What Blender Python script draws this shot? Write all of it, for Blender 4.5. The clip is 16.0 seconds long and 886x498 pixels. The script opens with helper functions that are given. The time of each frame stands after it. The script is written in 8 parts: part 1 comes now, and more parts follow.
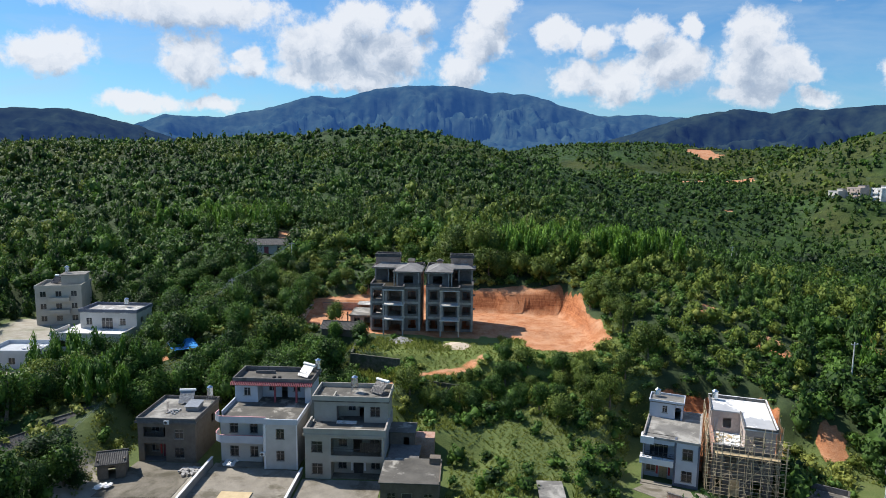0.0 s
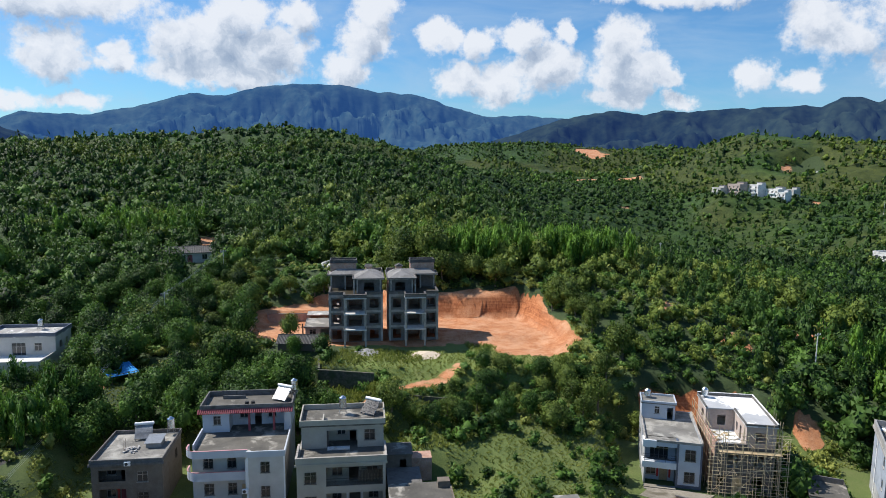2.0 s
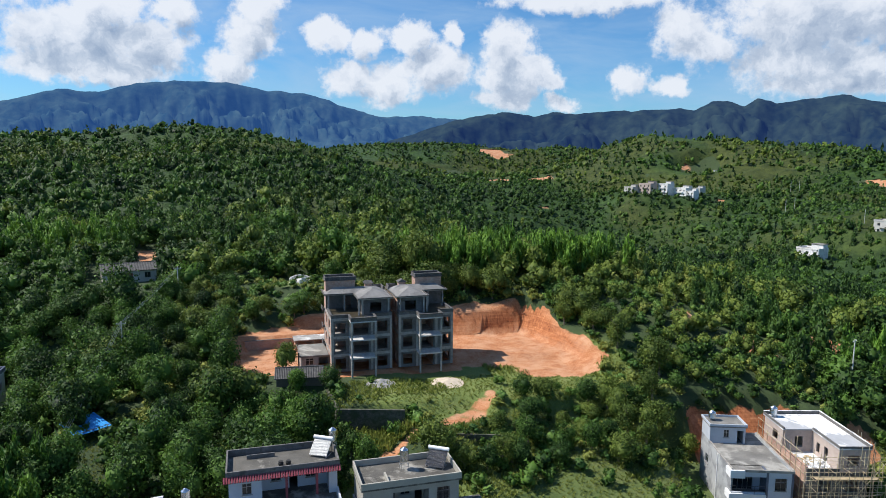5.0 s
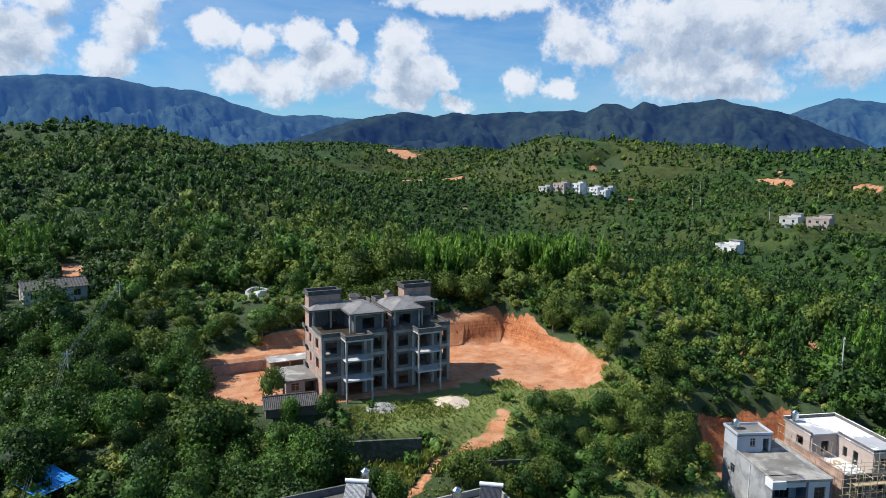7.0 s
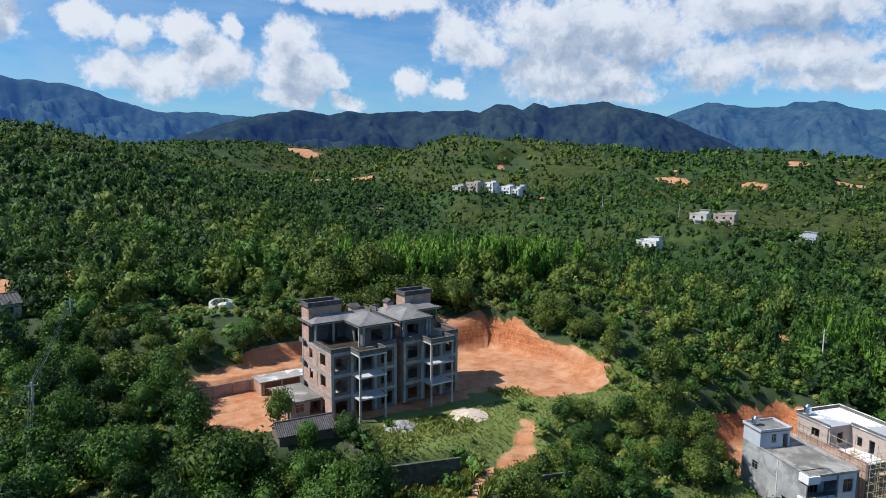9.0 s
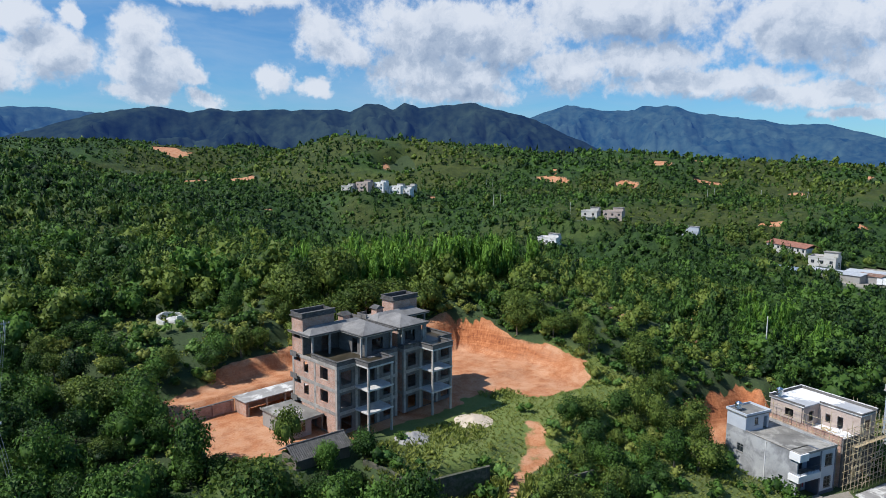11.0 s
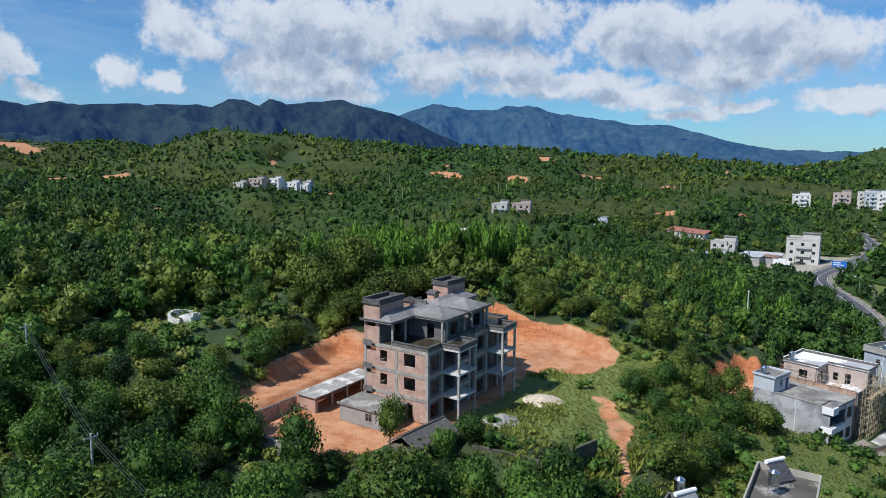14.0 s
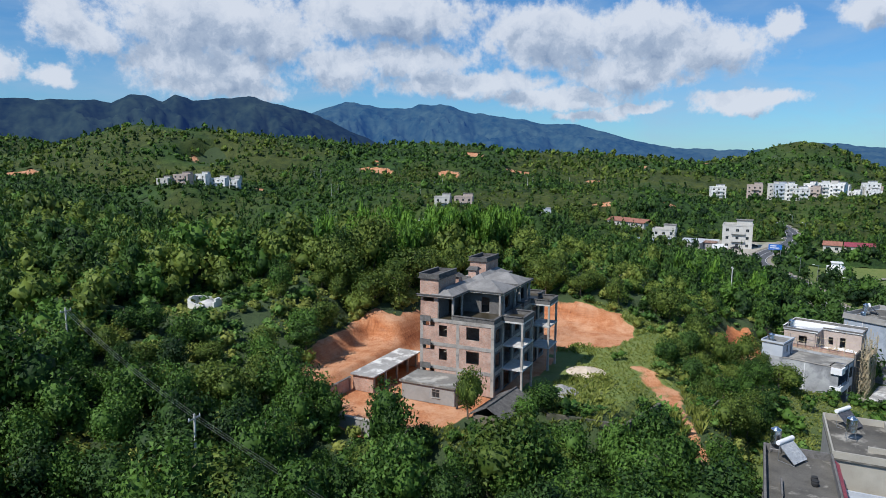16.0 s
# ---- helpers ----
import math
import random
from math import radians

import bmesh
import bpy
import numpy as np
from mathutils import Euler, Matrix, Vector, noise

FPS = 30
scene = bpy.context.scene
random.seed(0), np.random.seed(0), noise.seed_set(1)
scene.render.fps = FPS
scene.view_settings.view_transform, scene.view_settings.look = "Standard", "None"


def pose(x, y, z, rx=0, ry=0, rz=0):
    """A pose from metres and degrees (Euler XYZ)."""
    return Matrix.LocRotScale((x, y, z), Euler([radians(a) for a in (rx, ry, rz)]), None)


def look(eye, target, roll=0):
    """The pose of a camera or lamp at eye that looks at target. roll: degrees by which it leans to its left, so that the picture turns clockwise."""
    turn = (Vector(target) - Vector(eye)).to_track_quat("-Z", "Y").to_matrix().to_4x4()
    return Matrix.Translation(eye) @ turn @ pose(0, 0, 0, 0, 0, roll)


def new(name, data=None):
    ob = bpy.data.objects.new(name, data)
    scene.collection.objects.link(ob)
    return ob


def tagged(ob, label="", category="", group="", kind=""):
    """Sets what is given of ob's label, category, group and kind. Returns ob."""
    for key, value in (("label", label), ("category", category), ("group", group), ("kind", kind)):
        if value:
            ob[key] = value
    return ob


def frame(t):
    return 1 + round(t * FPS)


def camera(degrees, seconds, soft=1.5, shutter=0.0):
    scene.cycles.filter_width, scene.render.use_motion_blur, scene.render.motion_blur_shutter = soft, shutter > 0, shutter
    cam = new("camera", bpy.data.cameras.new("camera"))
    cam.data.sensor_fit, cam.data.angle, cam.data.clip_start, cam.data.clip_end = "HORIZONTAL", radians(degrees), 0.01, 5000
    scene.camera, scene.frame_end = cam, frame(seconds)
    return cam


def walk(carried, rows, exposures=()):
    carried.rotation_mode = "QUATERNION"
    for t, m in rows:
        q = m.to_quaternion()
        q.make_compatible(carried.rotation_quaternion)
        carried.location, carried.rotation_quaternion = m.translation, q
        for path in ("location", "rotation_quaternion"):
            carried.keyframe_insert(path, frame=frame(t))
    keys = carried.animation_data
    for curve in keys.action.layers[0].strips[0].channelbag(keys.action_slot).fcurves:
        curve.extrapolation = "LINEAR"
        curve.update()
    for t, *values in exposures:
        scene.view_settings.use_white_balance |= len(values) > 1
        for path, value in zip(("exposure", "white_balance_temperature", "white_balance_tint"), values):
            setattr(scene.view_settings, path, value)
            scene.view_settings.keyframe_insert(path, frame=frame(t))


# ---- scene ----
cam = camera(67.3, 16.0, soft=0.9)
METRES, EYE, TILT, LEAN, TURN = 155.0, 38.6, 0.0, 0.0, 2.4
ROWS = [
    (0.0, 0.0, 0.0, 0.0, 0.1, -7.88, -0.71),
    (0.5, -0.0255, 0.0099, -0.0, -2.17, -7.9, -0.65),
    (1.0, -0.0511, 0.022, -0.0012, -4.48, -7.83, -0.63),
    (1.5, -0.0757, 0.0366, -0.0015, -6.81, -7.82, -0.62),
    (2.0, -0.099, 0.0532, -0.0018, -9.58, -7.79, -0.56),
    (2.5, -0.1217, 0.0716, -0.0018, -12.62, -7.77, -0.53),
    (3.0, -0.1433, 0.0918, -0.0018, -15.87, -7.73, -0.49),
    (3.5, -0.1647, 0.1139, -0.0014, -17.47, -7.74, -0.48),
    (4.0, -0.1843, 0.1369, -0.0013, -17.51, -7.73, -0.46),
    (6.5, -0.2811, 0.2598, -0.001, -24.72, -7.62, -0.46),
    (7.0, -0.301, 0.2841, -0.0007, -27.61, -7.63, -0.46),
    (7.5, -0.3214, 0.3084, -0.0009, -30.75, -7.6, -0.5),
    (8.0, -0.3417, 0.3328, -0.001, -33.2, -7.61, -0.51),
    (10.5, -0.4412, 0.458, -0.0028, -43.94, -7.56, -0.53),
    (11.0, -0.461, 0.483, -0.0028, -48.0, -7.54, -0.53),
    (11.5, -0.4811, 0.509, -0.003, -52.29, -7.52, -0.54),
    (12.0, -0.5006, 0.5352, -0.003, -56.02, -7.5, -0.55),
    (12.5, -0.519, 0.562, -0.0031, -59.21, -7.53, -0.55),
    (13.0, -0.5362, 0.5889, -0.0053, -59.32, -7.55, -0.56),
    (13.5, -0.5524, 0.6154, -0.0124, -59.36, -7.58, -0.53),
    (14.0, -0.5676, 0.6423, -0.0217, -59.52, -7.58, -0.5),
    (14.5, -0.5827, 0.6692, -0.031, -62.74, -7.59, -0.47),
    (15.0, -0.5971, 0.6983, -0.0397, -66.52, -7.6, -0.42),
    (15.5, -0.6104, 0.7273, -0.0444, -66.62, -7.61, -0.4),
    (16.0, -0.6226, 0.7567, -0.0458, -67.07, -7.61, -0.38),
]
walk(cam, [(t, pose(0, 0, EYE, TILT, LEAN, TURN) @ pose(METRES * x, METRES * y, METRES * z, 90 + pitch, roll, yaw)) for t, x, y, z, yaw, pitch, roll in ROWS],
     exposures=[(0.0, 0.0, 6550, 10), (4.0, 0.0, 6450, 10), (8.0, -0.05, 6350, 10), (11.0, -0.18, 6200, 10), (16.0, -0.27, 6150, 10)])

# ---- daylight ----
SUN = Vector((-10.7, 5.0, 14.2)).normalized()
sun = new("sun", bpy.data.lights.new("sun", "SUN"))
sun.data.energy, sun.data.angle, sun.data.color = 6.0, radians(0.55), (1.0, 0.95, 0.87)
sun.matrix_world = look(SUN * 500, (0, 0, 0))

world = bpy.data.worlds.new("sky")
scene.world = world
world.use_nodes = True
wt = world.node_tree
wt.nodes.clear()


def way(az, el):
    a, e = radians(az), radians(el)
    return Vector((-math.sin(a) * math.cos(e), math.cos(a) * math.cos(e), math.sin(e)))


# cumulus, by bearing, height above the horizon, half width and half height in degrees
PUFFS_NORTH = [(32.3, 7.0, 2.9, 1.5), (22.5, 7.3, 2.6, 2.0), (24.2, 11.2, 8.4, 1.5), (18.4, 7.2, 1.2, 1.0), (11.7, 8.7, 5.0, 2.2),
               (9.4, 10.8, 2.6, 1.5), (6.6, 8.6, 2.6, 2.2), (10.8, 6.6, 6.2, 1.1), (4.7, 11.3, 1.8, 1.2), (-1.4, 11.6, 1.8, 1.4),
               (-0.5, 9.6, 2.4, 1.7), (0.9, 7.4, 1.8, 1.5), (26.5, 3.9, 2.6, 0.9), (21.6, 3.9, 2.2, 0.7), (-7.0, 9.9, 1.8, 1.2),
               (-10.2, 9.4, 2.0, 1.1), (-13.7, 9.8, 1.8, 1.2), (-17.0, 10.1, 0.9, 1.0), (-8.5, 6.5, 1.8, 1.6), (-12.1, 6.0, 3.1, 1.5)]
PUFFS_MIDDLE = [(-15.9, 7.4, 2.9, 1.9), (-21.9, 9.0, 2.0, 1.9), (-22.5, 7.0, 2.9, 2.2), (-24.8, 6.5, 1.5, 1.0), (-21.8, 5.1, 2.6, 0.9),
                (-26.4, 4.9, 1.3, 0.6), (-31.8, 6.5, 1.4, 1.2), (-34.9, 5.8, 1.5, 0.8), (-35.6, 10.2, 2.2, 2.0), (-37.0, 8.9, 2.6, 1.7),
                (-28.2, 12.6, 6.6, 1.0), (-46.0, 10.6, 8.0, 2.5), (-43.3, 7.8, 4.0, 1.5), (-46.3, 5.8, 5.3, 1.1), (-50.4, 9.4, 4.0, 2.0)]
BANK_EAST = [(-46.2, 7.0, 5.0, 1.4), (-59.8, 11.8, 7.9, 2.1), (-55.6, 7.7, 3.1, 1.7), (-62.2, 8.2, 5.3, 1.5), (-66.9, 6.3, 7.1, 1.1),
             (-73.4, 10.1, 5.7, 2.4), (-80.9, 9.9, 4.9, 2.3), (-79.9, 7.1, 5.3, 1.5), (-85.5, 8.6, 4.9, 1.7), (-73.7, 5.1, 5.7, 0.8),
             (-76.8, 3.8, 2.6, 0.5), (-80.0, 4.4, 2.6, 0.5), (-87.9, 4.3, 2.6, 0.7), (-91.0, 10.0, 1.3, 1.2), (-88.7, 4.9, 4.0, 0.7),
             (-96.7, 10.5, 2.0, 1.2), (-110.0, 9.0, 7.0, 2.2), (-125.0, 14.0, 9.0, 4.0), (50.0, 12.0, 8.0, 3.0), (-70.0, 22.0, 14.0, 4.0), (0.0, 25.0, 16.0, 4.0)]


def vmath(tree, op, a, b=None):
    n = tree.nodes.new("ShaderNodeVectorMath")
    n.operation = op
    for sock, v in zip(n.inputs, (a, b)):
        if isinstance(v, bpy.types.NodeSocket):
            tree.links.new(v, sock)
        elif v is not None:
            sock.default_value = v
    return n.outputs["Value"] if op in ("LENGTH", "DOT_PRODUCT", "DISTANCE") else n.outputs[0]


def fmath(tree, op, a, b=None, c=None, clamp=False):
    n = tree.nodes.new("ShaderNodeMath")
    n.operation, n.use_clamp = op, clamp
    for sock, v in zip(n.inputs, (a, b, c)):
        if isinstance(v, bpy.types.NodeSocket):
            tree.links.new(v, sock)
        elif v is not None:
            sock.default_value = v
    return n.outputs[0]


def ramp(tree, fac, *stops):
    n = tree.nodes.new("ShaderNodeValToRGB")
    e = n.color_ramp.elements
    while len(e) < len(stops):
        e.new(0.5)
    for el, (p, c) in zip(e, stops):
        el.position, el.color = p, (*c, 1)
    tree.links.new(fac, n.inputs[0])
    return n.outputs[0]


def noise_tex(tree, vec, scale, detail=4, rough=0.55, distort=0.0, colour=False):
    n = tree.nodes.new("ShaderNodeTexNoise")
    n.inputs["Scale"].default_value, n.inputs["Detail"].default_value = scale, detail
    n.inputs["Roughness"].default_value, n.inputs["Distortion"].default_value = rough, distort
    if vec is not None:
        tree.links.new(vec, n.inputs["Vector"])
    return n.outputs["Color" if colour else "Fac"]


def mix(tree, fac, a, b, kind="RGBA", blend="MIX"):
    n = tree.nodes.new("ShaderNodeMix")
    n.data_type, n.blend_type = kind, blend
    socks = [s for s in n.inputs if s.enabled]
    for sock, v in zip(socks, (fac, a, b)):
        if isinstance(v, bpy.types.NodeSocket):
            tree.links.new(v, sock)
        else:
            sock.default_value = (*v, 1) if isinstance(v, tuple) and len(v) == 3 else v
    return [s for s in n.outputs if s.enabled][0]


# how thick the cloud is in one direction of the sky
cg = bpy.data.node_groups.new("cloud_cover", "ShaderNodeTree")
cg.interface.new_socket("Way", in_out="INPUT", socket_type="NodeSocketVector")
cg.interface.new_socket("Cover", in_out="OUTPUT", socket_type="NodeSocketFloat")
cg.interface.new_socket("Body", in_out="OUTPUT", socket_type="NodeSocketFloat")
gi, go = cg.nodes.new("NodeGroupInput"), cg.nodes.new("NodeGroupOutput")
v0 = gi.outputs[0]
warp1 = vmath(cg, "SUBTRACT", noise_tex(cg, v0, 16.0, 5, 0.6, 0.0, True), (0.5, 0.5, 0.5))
warp1 = vmath(cg, "MULTIPLY", warp1, (0.075, 0.075, 0.050))
v1 = vmath(cg, "ADD", v0, warp1)
cover = None
for az, el, ra, re in PUFFS_NORTH + PUFFS_MIDDLE + BANK_EAST:
    c, ra, re = way(az, el), math.radians(ra) * 1.24, math.radians(re) * 1.22
    d = vmath(cg, "LENGTH", vmath(cg, "MULTIPLY", vmath(cg, "SUBTRACT", v1, tuple(c)), (1 / ra, 1 / ra, 1 / re)))
    one = fmath(cg, "SUBTRACT", 1.0, d)
    cover = one if cover is None else fmath(cg, "SMOOTH_MAX", cover, one, 0.25)
fine = noise_tex(cg, v0, 48.0, 7, 0.64)
body = fmath(cg, "ADD", cover, fmath(cg, "MULTIPLY_ADD", noise_tex(cg, v1, 27.0, 5, 0.6), 2.1, -1.05))
cover = fmath(cg, "ADD", cover, fmath(cg, "MULTIPLY_ADD", fine, 1.1, -0.55))
cg.links.new(cover, go.inputs[0])
cg.links.new(body, go.inputs[1])

tc = wt.nodes.new("ShaderNodeTexCoord")
sky = wt.nodes.new("ShaderNodeTexSky")
sky.sky_type, sky.sun_disc = "NISHITA", False
sky.sun_elevation, sky.sun_rotation = math.asin(SUN.z), math.atan2(SUN.x, SUN.y)
sky.air_density, sky.dust_density, sky.ozone_density = 1.0, 0.25, 2.5


def cover_at(v, which):
    n = wt.nodes.new("ShaderNodeGroup")
    n.node_tree = cg
    wt.links.new(v, n.inputs[0])
    return n.outputs[which]


here = tc.outputs["Generated"]
c_here = cover_at(here, 0)
c_sunward = cover_at(vmath(wt, "ADD", here, tuple(SUN * 0.020 + Vector((0, 0, 0.012)))), 1)
alpha = wt.nodes.new("ShaderNodeMapRange")
alpha.interpolation_type = "SMOOTHSTEP"
alpha.inputs["From Min"].default_value, alpha.inputs["From Max"].default_value = -0.05, 0.42
wt.links.new(c_here, alpha.inputs["Value"])
depth = wt.nodes.new("ShaderNodeMapRange")
depth.inputs["From Min"].default_value, depth.inputs["From Max"].default_value = 0.0, 1.15
wt.links.new(c_sunward, depth.inputs["Value"])
cloud = ramp(wt, depth.outputs[0], (0.0, (9.6, 10.0, 10.7)), (0.30, (8.3, 8.9, 9.9)), (0.60, (5.7, 6.6, 8.0)), (1.0, (3.5, 4.5, 6.2)))
strong = fmath(wt, "MULTIPLY", alpha.outputs[0], 0.94)
clear = mix(wt, 1.0, sky.outputs[0], (0.66, 1.10, 1.46), blend="MULTIPLY")
# a thin high veil behind the cumulus
veil = ramp(wt, noise_tex(wt, vmath(wt, "MULTIPLY", here, (5.0, 5.0, 17.0)), 1.0, 5, 0.6, 0.6), (0.42, (0, 0, 0)), (0.74, (0.5, 0.5, 0.5)))
clear = mix(wt, veil, clear, (5.2, 7.0, 9.2))
picture = mix(wt, strong, clear, cloud)
bg = wt.nodes.new("ShaderNodeBackground")
bg.inputs["Strength"].default_value = 0.088
wt.links.new(picture, bg.inputs["Color"])
wo = wt.nodes.new("ShaderNodeOutputWorld")
wt.links.new(bg.outputs[0], wo.inputs[0])

# ---- materials ----
def material(name, rough=0.8, metal=0.0):
    m = bpy.data.materials.new(name)
    m.use_nodes = True
    b = m.node_tree.nodes["Principled BSDF"]
    b.inputs["Roughness"].default_value, b.inputs["Metallic"].default_value = rough, metal
    return m, m.node_tree, b


def surface(name, c1, c2, scale=1.5, rough=0.85, metal=0.0, grain=12.0, bump=0.15, stain=None, stain_scale=0.5, stain_at=(0.5, 0.68), spread=0.12):
    """A worn plain surface: two tones, fine grain, and stains with their own outline; pieces differ a little from one another."""
    m, t, b = material(name, rough, metal)
    pos = t.nodes.new("ShaderNodeNewGeometry").outputs["Position"]
    big = noise_tex(t, pos, scale, 5, 0.6)
    small = noise_tex(t, pos, grain, 4, 0.6)
    f = fmath(t, "MULTIPLY_ADD", fmath(t, "SUBTRACT", small, 0.5), 0.5, big)
    col = ramp(t, f, (0.3, c1), (0.7, c2))
    if stain:
        s = ramp(t, noise_tex(t, pos, stain_scale, 7, 0.65, 0.4), (stain_at[0], (0, 0, 0)), (stain_at[1], (1, 1, 1)))
        col = mix(t, s, col, stain)
    r = t.nodes.new("ShaderNodeObjectInfo").outputs["Random"]
    k = fmath(t, "MULTIPLY_ADD", r, spread, 1 - spread / 2)
    hsv = t.nodes.new("ShaderNodeHueSaturation")
    t.links.new(col, hsv.inputs["Color"])
    t.links.new(k, hsv.inputs["Value"])
    t.links.new(hsv.outputs[0], b.inputs["Base Color"])
    bp = t.nodes.new("ShaderNodeBump")
    bp.inputs["Strength"].default_value, bp.inputs["Distance"].default_value = bump, 0.05
    t.links.new(small, bp.inputs["Height"])
    t.links.new(bp.outputs[0], b.inputs["Normal"])
    return m


def foliage(name, dark, light, through_light=0.3):
    """Leaves: tone differs from plant to plant, from clump to clump and from leaf to leaf, and light comes through them."""
    m, t, b = material(name, 0.62)
    g = t.nodes.new("ShaderNodeNewGeometry")
    pos = g.outputs["Position"]
    wide = noise_tex(t, pos, 0.022, 3, 0.5)
    plant = noise_tex(t, pos, 0.16, 2, 0.5)
    f = fmath(t, "ADD", fmath(t, "MULTIPLY", wide, 0.55), fmath(t, "MULTIPLY", plant, 0.85))
    f = fmath(t, "ADD", f, fmath(t, "MULTIPLY_ADD", g.outputs["Random Per Island"], 0.50, -0.46))
    f = fmath(t, "ADD", f, fmath(t, "MULTIPLY_ADD", noise_tex(t, pos, 1.1, 3, 0.6), 0.5, -0.25))
    f = fmath(t, "ADD", f, fmath(t, "MULTIPLY_ADD", t.nodes.new("ShaderNodeObjectInfo").outputs["Random"], 0.30, -0.15))
    own = t.nodes.new("ShaderNodeAttribute")
    own.attribute_name = "own_tone"
    f = fmath(t, "ADD", f, fmath(t, "MULTIPLY", own.outputs["Fac"], 0.34))
    col = ramp(t, f, (0.28, dark), (0.75, light))
    t.links.new(col, b.inputs["Base Color"])
    b.inputs["Specular IOR Level"].default_value = 0.25
    tr = t.nodes.new("ShaderNodeBsdfTranslucent")
    t.links.new(col, tr.inputs["Color"])
    ms = t.nodes.new("ShaderNodeMixShader")
    ms.inputs[0].default_value = through_light
    t.links.new(b.outputs[0], ms.inputs[1])
    t.links.new(tr.outputs[0], ms.inputs[2])
    t.links.new(ms.outputs[0], t.nodes["Material Output"].inputs[0])
    return m


M_LEAF = foliage("leaf_green", (0.018, 0.050, 0.009), (0.108, 0.208, 0.034))
M_LEAF_DARK = foliage("leaf_dark", (0.011, 0.033, 0.009), (0.068, 0.136, 0.026))
M_LEAF_PALE = foliage("leaf_pale", (0.050, 0.089, 0.014), (0.171, 0.229, 0.041))
M_BAMBOO = foliage("leaf_bamboo", (0.030, 0.092, 0.012), (0.150, 0.285, 0.036), 0.25)
M_GRASS = foliage("leaf_grass", (0.125, 0.165, 0.028), (0.295, 0.325, 0.078), 0.3)
M_BARK = surface("bark", (0.10, 0.08, 0.06), (0.22, 0.18, 0.14), 3.0, 0.9)
M_SHRUB = foliage("leaf_shrub", (0.039, 0.098, 0.018), (0.157, 0.263, 0.055), 0.18)
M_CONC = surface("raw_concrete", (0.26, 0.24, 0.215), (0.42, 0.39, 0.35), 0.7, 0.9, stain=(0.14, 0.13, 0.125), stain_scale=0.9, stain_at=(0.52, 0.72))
# weathered concrete; on the villa fronts its dark tone also stands for shade
M_CONC_DARK = surface("weathered_shaded_concrete", (0.095, 0.09, 0.088), (0.19, 0.18, 0.17), 0.8, 0.92, stain=(0.07, 0.068, 0.06), stain_scale=0.8, stain_at=(0.5, 0.68))
M_ROOF_SLAB = surface("roof_screed", (0.12, 0.115, 0.105), (0.22, 0.21, 0.19), 0.35, 0.93, stain=(0.36, 0.345, 0.31), stain_scale=0.28, stain_at=(0.5, 0.62))
M_ROOF_DARK = surface("mossy_roof_screed", (0.065, 0.061, 0.053), (0.135, 0.125, 0.108), 0.4, 0.93, stain=(0.33, 0.31, 0.27), stain_scale=0.33, stain_at=(0.55, 0.66))
M_WHITE = surface("white_wall_paint", (0.44, 0.425, 0.39), (0.55, 0.535, 0.50), 0.5, 0.8, stain=(0.42, 0.40, 0.36), stain_scale=0.6, stain_at=(0.58, 0.8), bump=0.06)
M_CREAM = surface("cream_wall_tile", (0.34, 0.315, 0.265), (0.43, 0.405, 0.345), 0.5, 0.6, stain=(0.36, 0.33, 0.28), stain_scale=0.7, stain_at=(0.58, 0.8), bump=0.06)
M_GREYWALL = surface("grey_plaster", (0.25, 0.24, 0.225), (0.36, 0.35, 0.33), 0.5, 0.85, stain=(0.24, 0.24, 0.245), stain_scale=0.5, stain_at=(0.5, 0.75), bump=0.08)
M_BLUEGREY = surface("blue_grey_plaster", (0.27, 0.31, 0.37), (0.36, 0.40, 0.46), 0.4, 0.85, stain=(0.20, 0.23, 0.275), stain_scale=0.5, stain_at=(0.5, 0.75), bump=0.08)
M_PALEBLUE = surface("pale_blue_tile", (0.43, 0.465, 0.52), (0.52, 0.555, 0.60), 0.5, 0.55, stain=(0.42, 0.46, 0.52), stain_scale=0.6, stain_at=(0.58, 0.8), bump=0.05)
M_NAVY = surface("slate_blue_tile", (0.07, 0.085, 0.12), (0.12, 0.14, 0.185), 0.8, 0.5, bump=0.05)
M_BROWNWALL = surface("unpainted_brick_render", (0.12, 0.098, 0.075), (0.205, 0.17, 0.135), 0.8, 0.9, stain=(0.11, 0.095, 0.08), stain_scale=0.8, stain_at=(0.5, 0.75))
M_TILE_RED = surface("dark_red_tile", (0.20, 0.035, 0.055), (0.30, 0.07, 0.085), 2.0, 0.5, bump=0.1)
M_TILE_BLACK = surface("black_clay_tile", (0.045, 0.043, 0.042), (0.12, 0.115, 0.11), 2.0, 0.85, stain=(0.22, 0.21, 0.19), stain_scale=1.5, stain_at=(0.58, 0.75))
M_DARKMETAL = surface("dark_metal", (0.05, 0.05, 0.055), (0.09, 0.09, 0.095), 2.0, 0.45, 0.6, bump=0.03)
M_STEEL = surface("stainless_steel", (0.62, 0.63, 0.65), (0.72, 0.73, 0.74), 3.0, 0.22, 1.0, bump=0.02)
M_ALU = surface("grey_aluminium", (0.30, 0.31, 0.32), (0.42, 0.43, 0.44), 3.0, 0.4, 0.7, bump=0.02)
M_RUST = surface("rusty_sheet", (0.16, 0.075, 0.045), (0.30, 0.17, 0.11), 1.2, 0.8, stain=(0.42, 0.38, 0.34), stain_scale=0.8, stain_at=(0.52, 0.66))
M_WOOD = surface("plywood_board", (0.40, 0.30, 0.17), (0.52, 0.41, 0.25), 1.5, 0.75)
M_BAMBOO_POLE = surface("dry_bamboo_pole", (0.36, 0.29, 0.18), (0.52, 0.44, 0.29), 2.5, 0.7, spread=0.3)
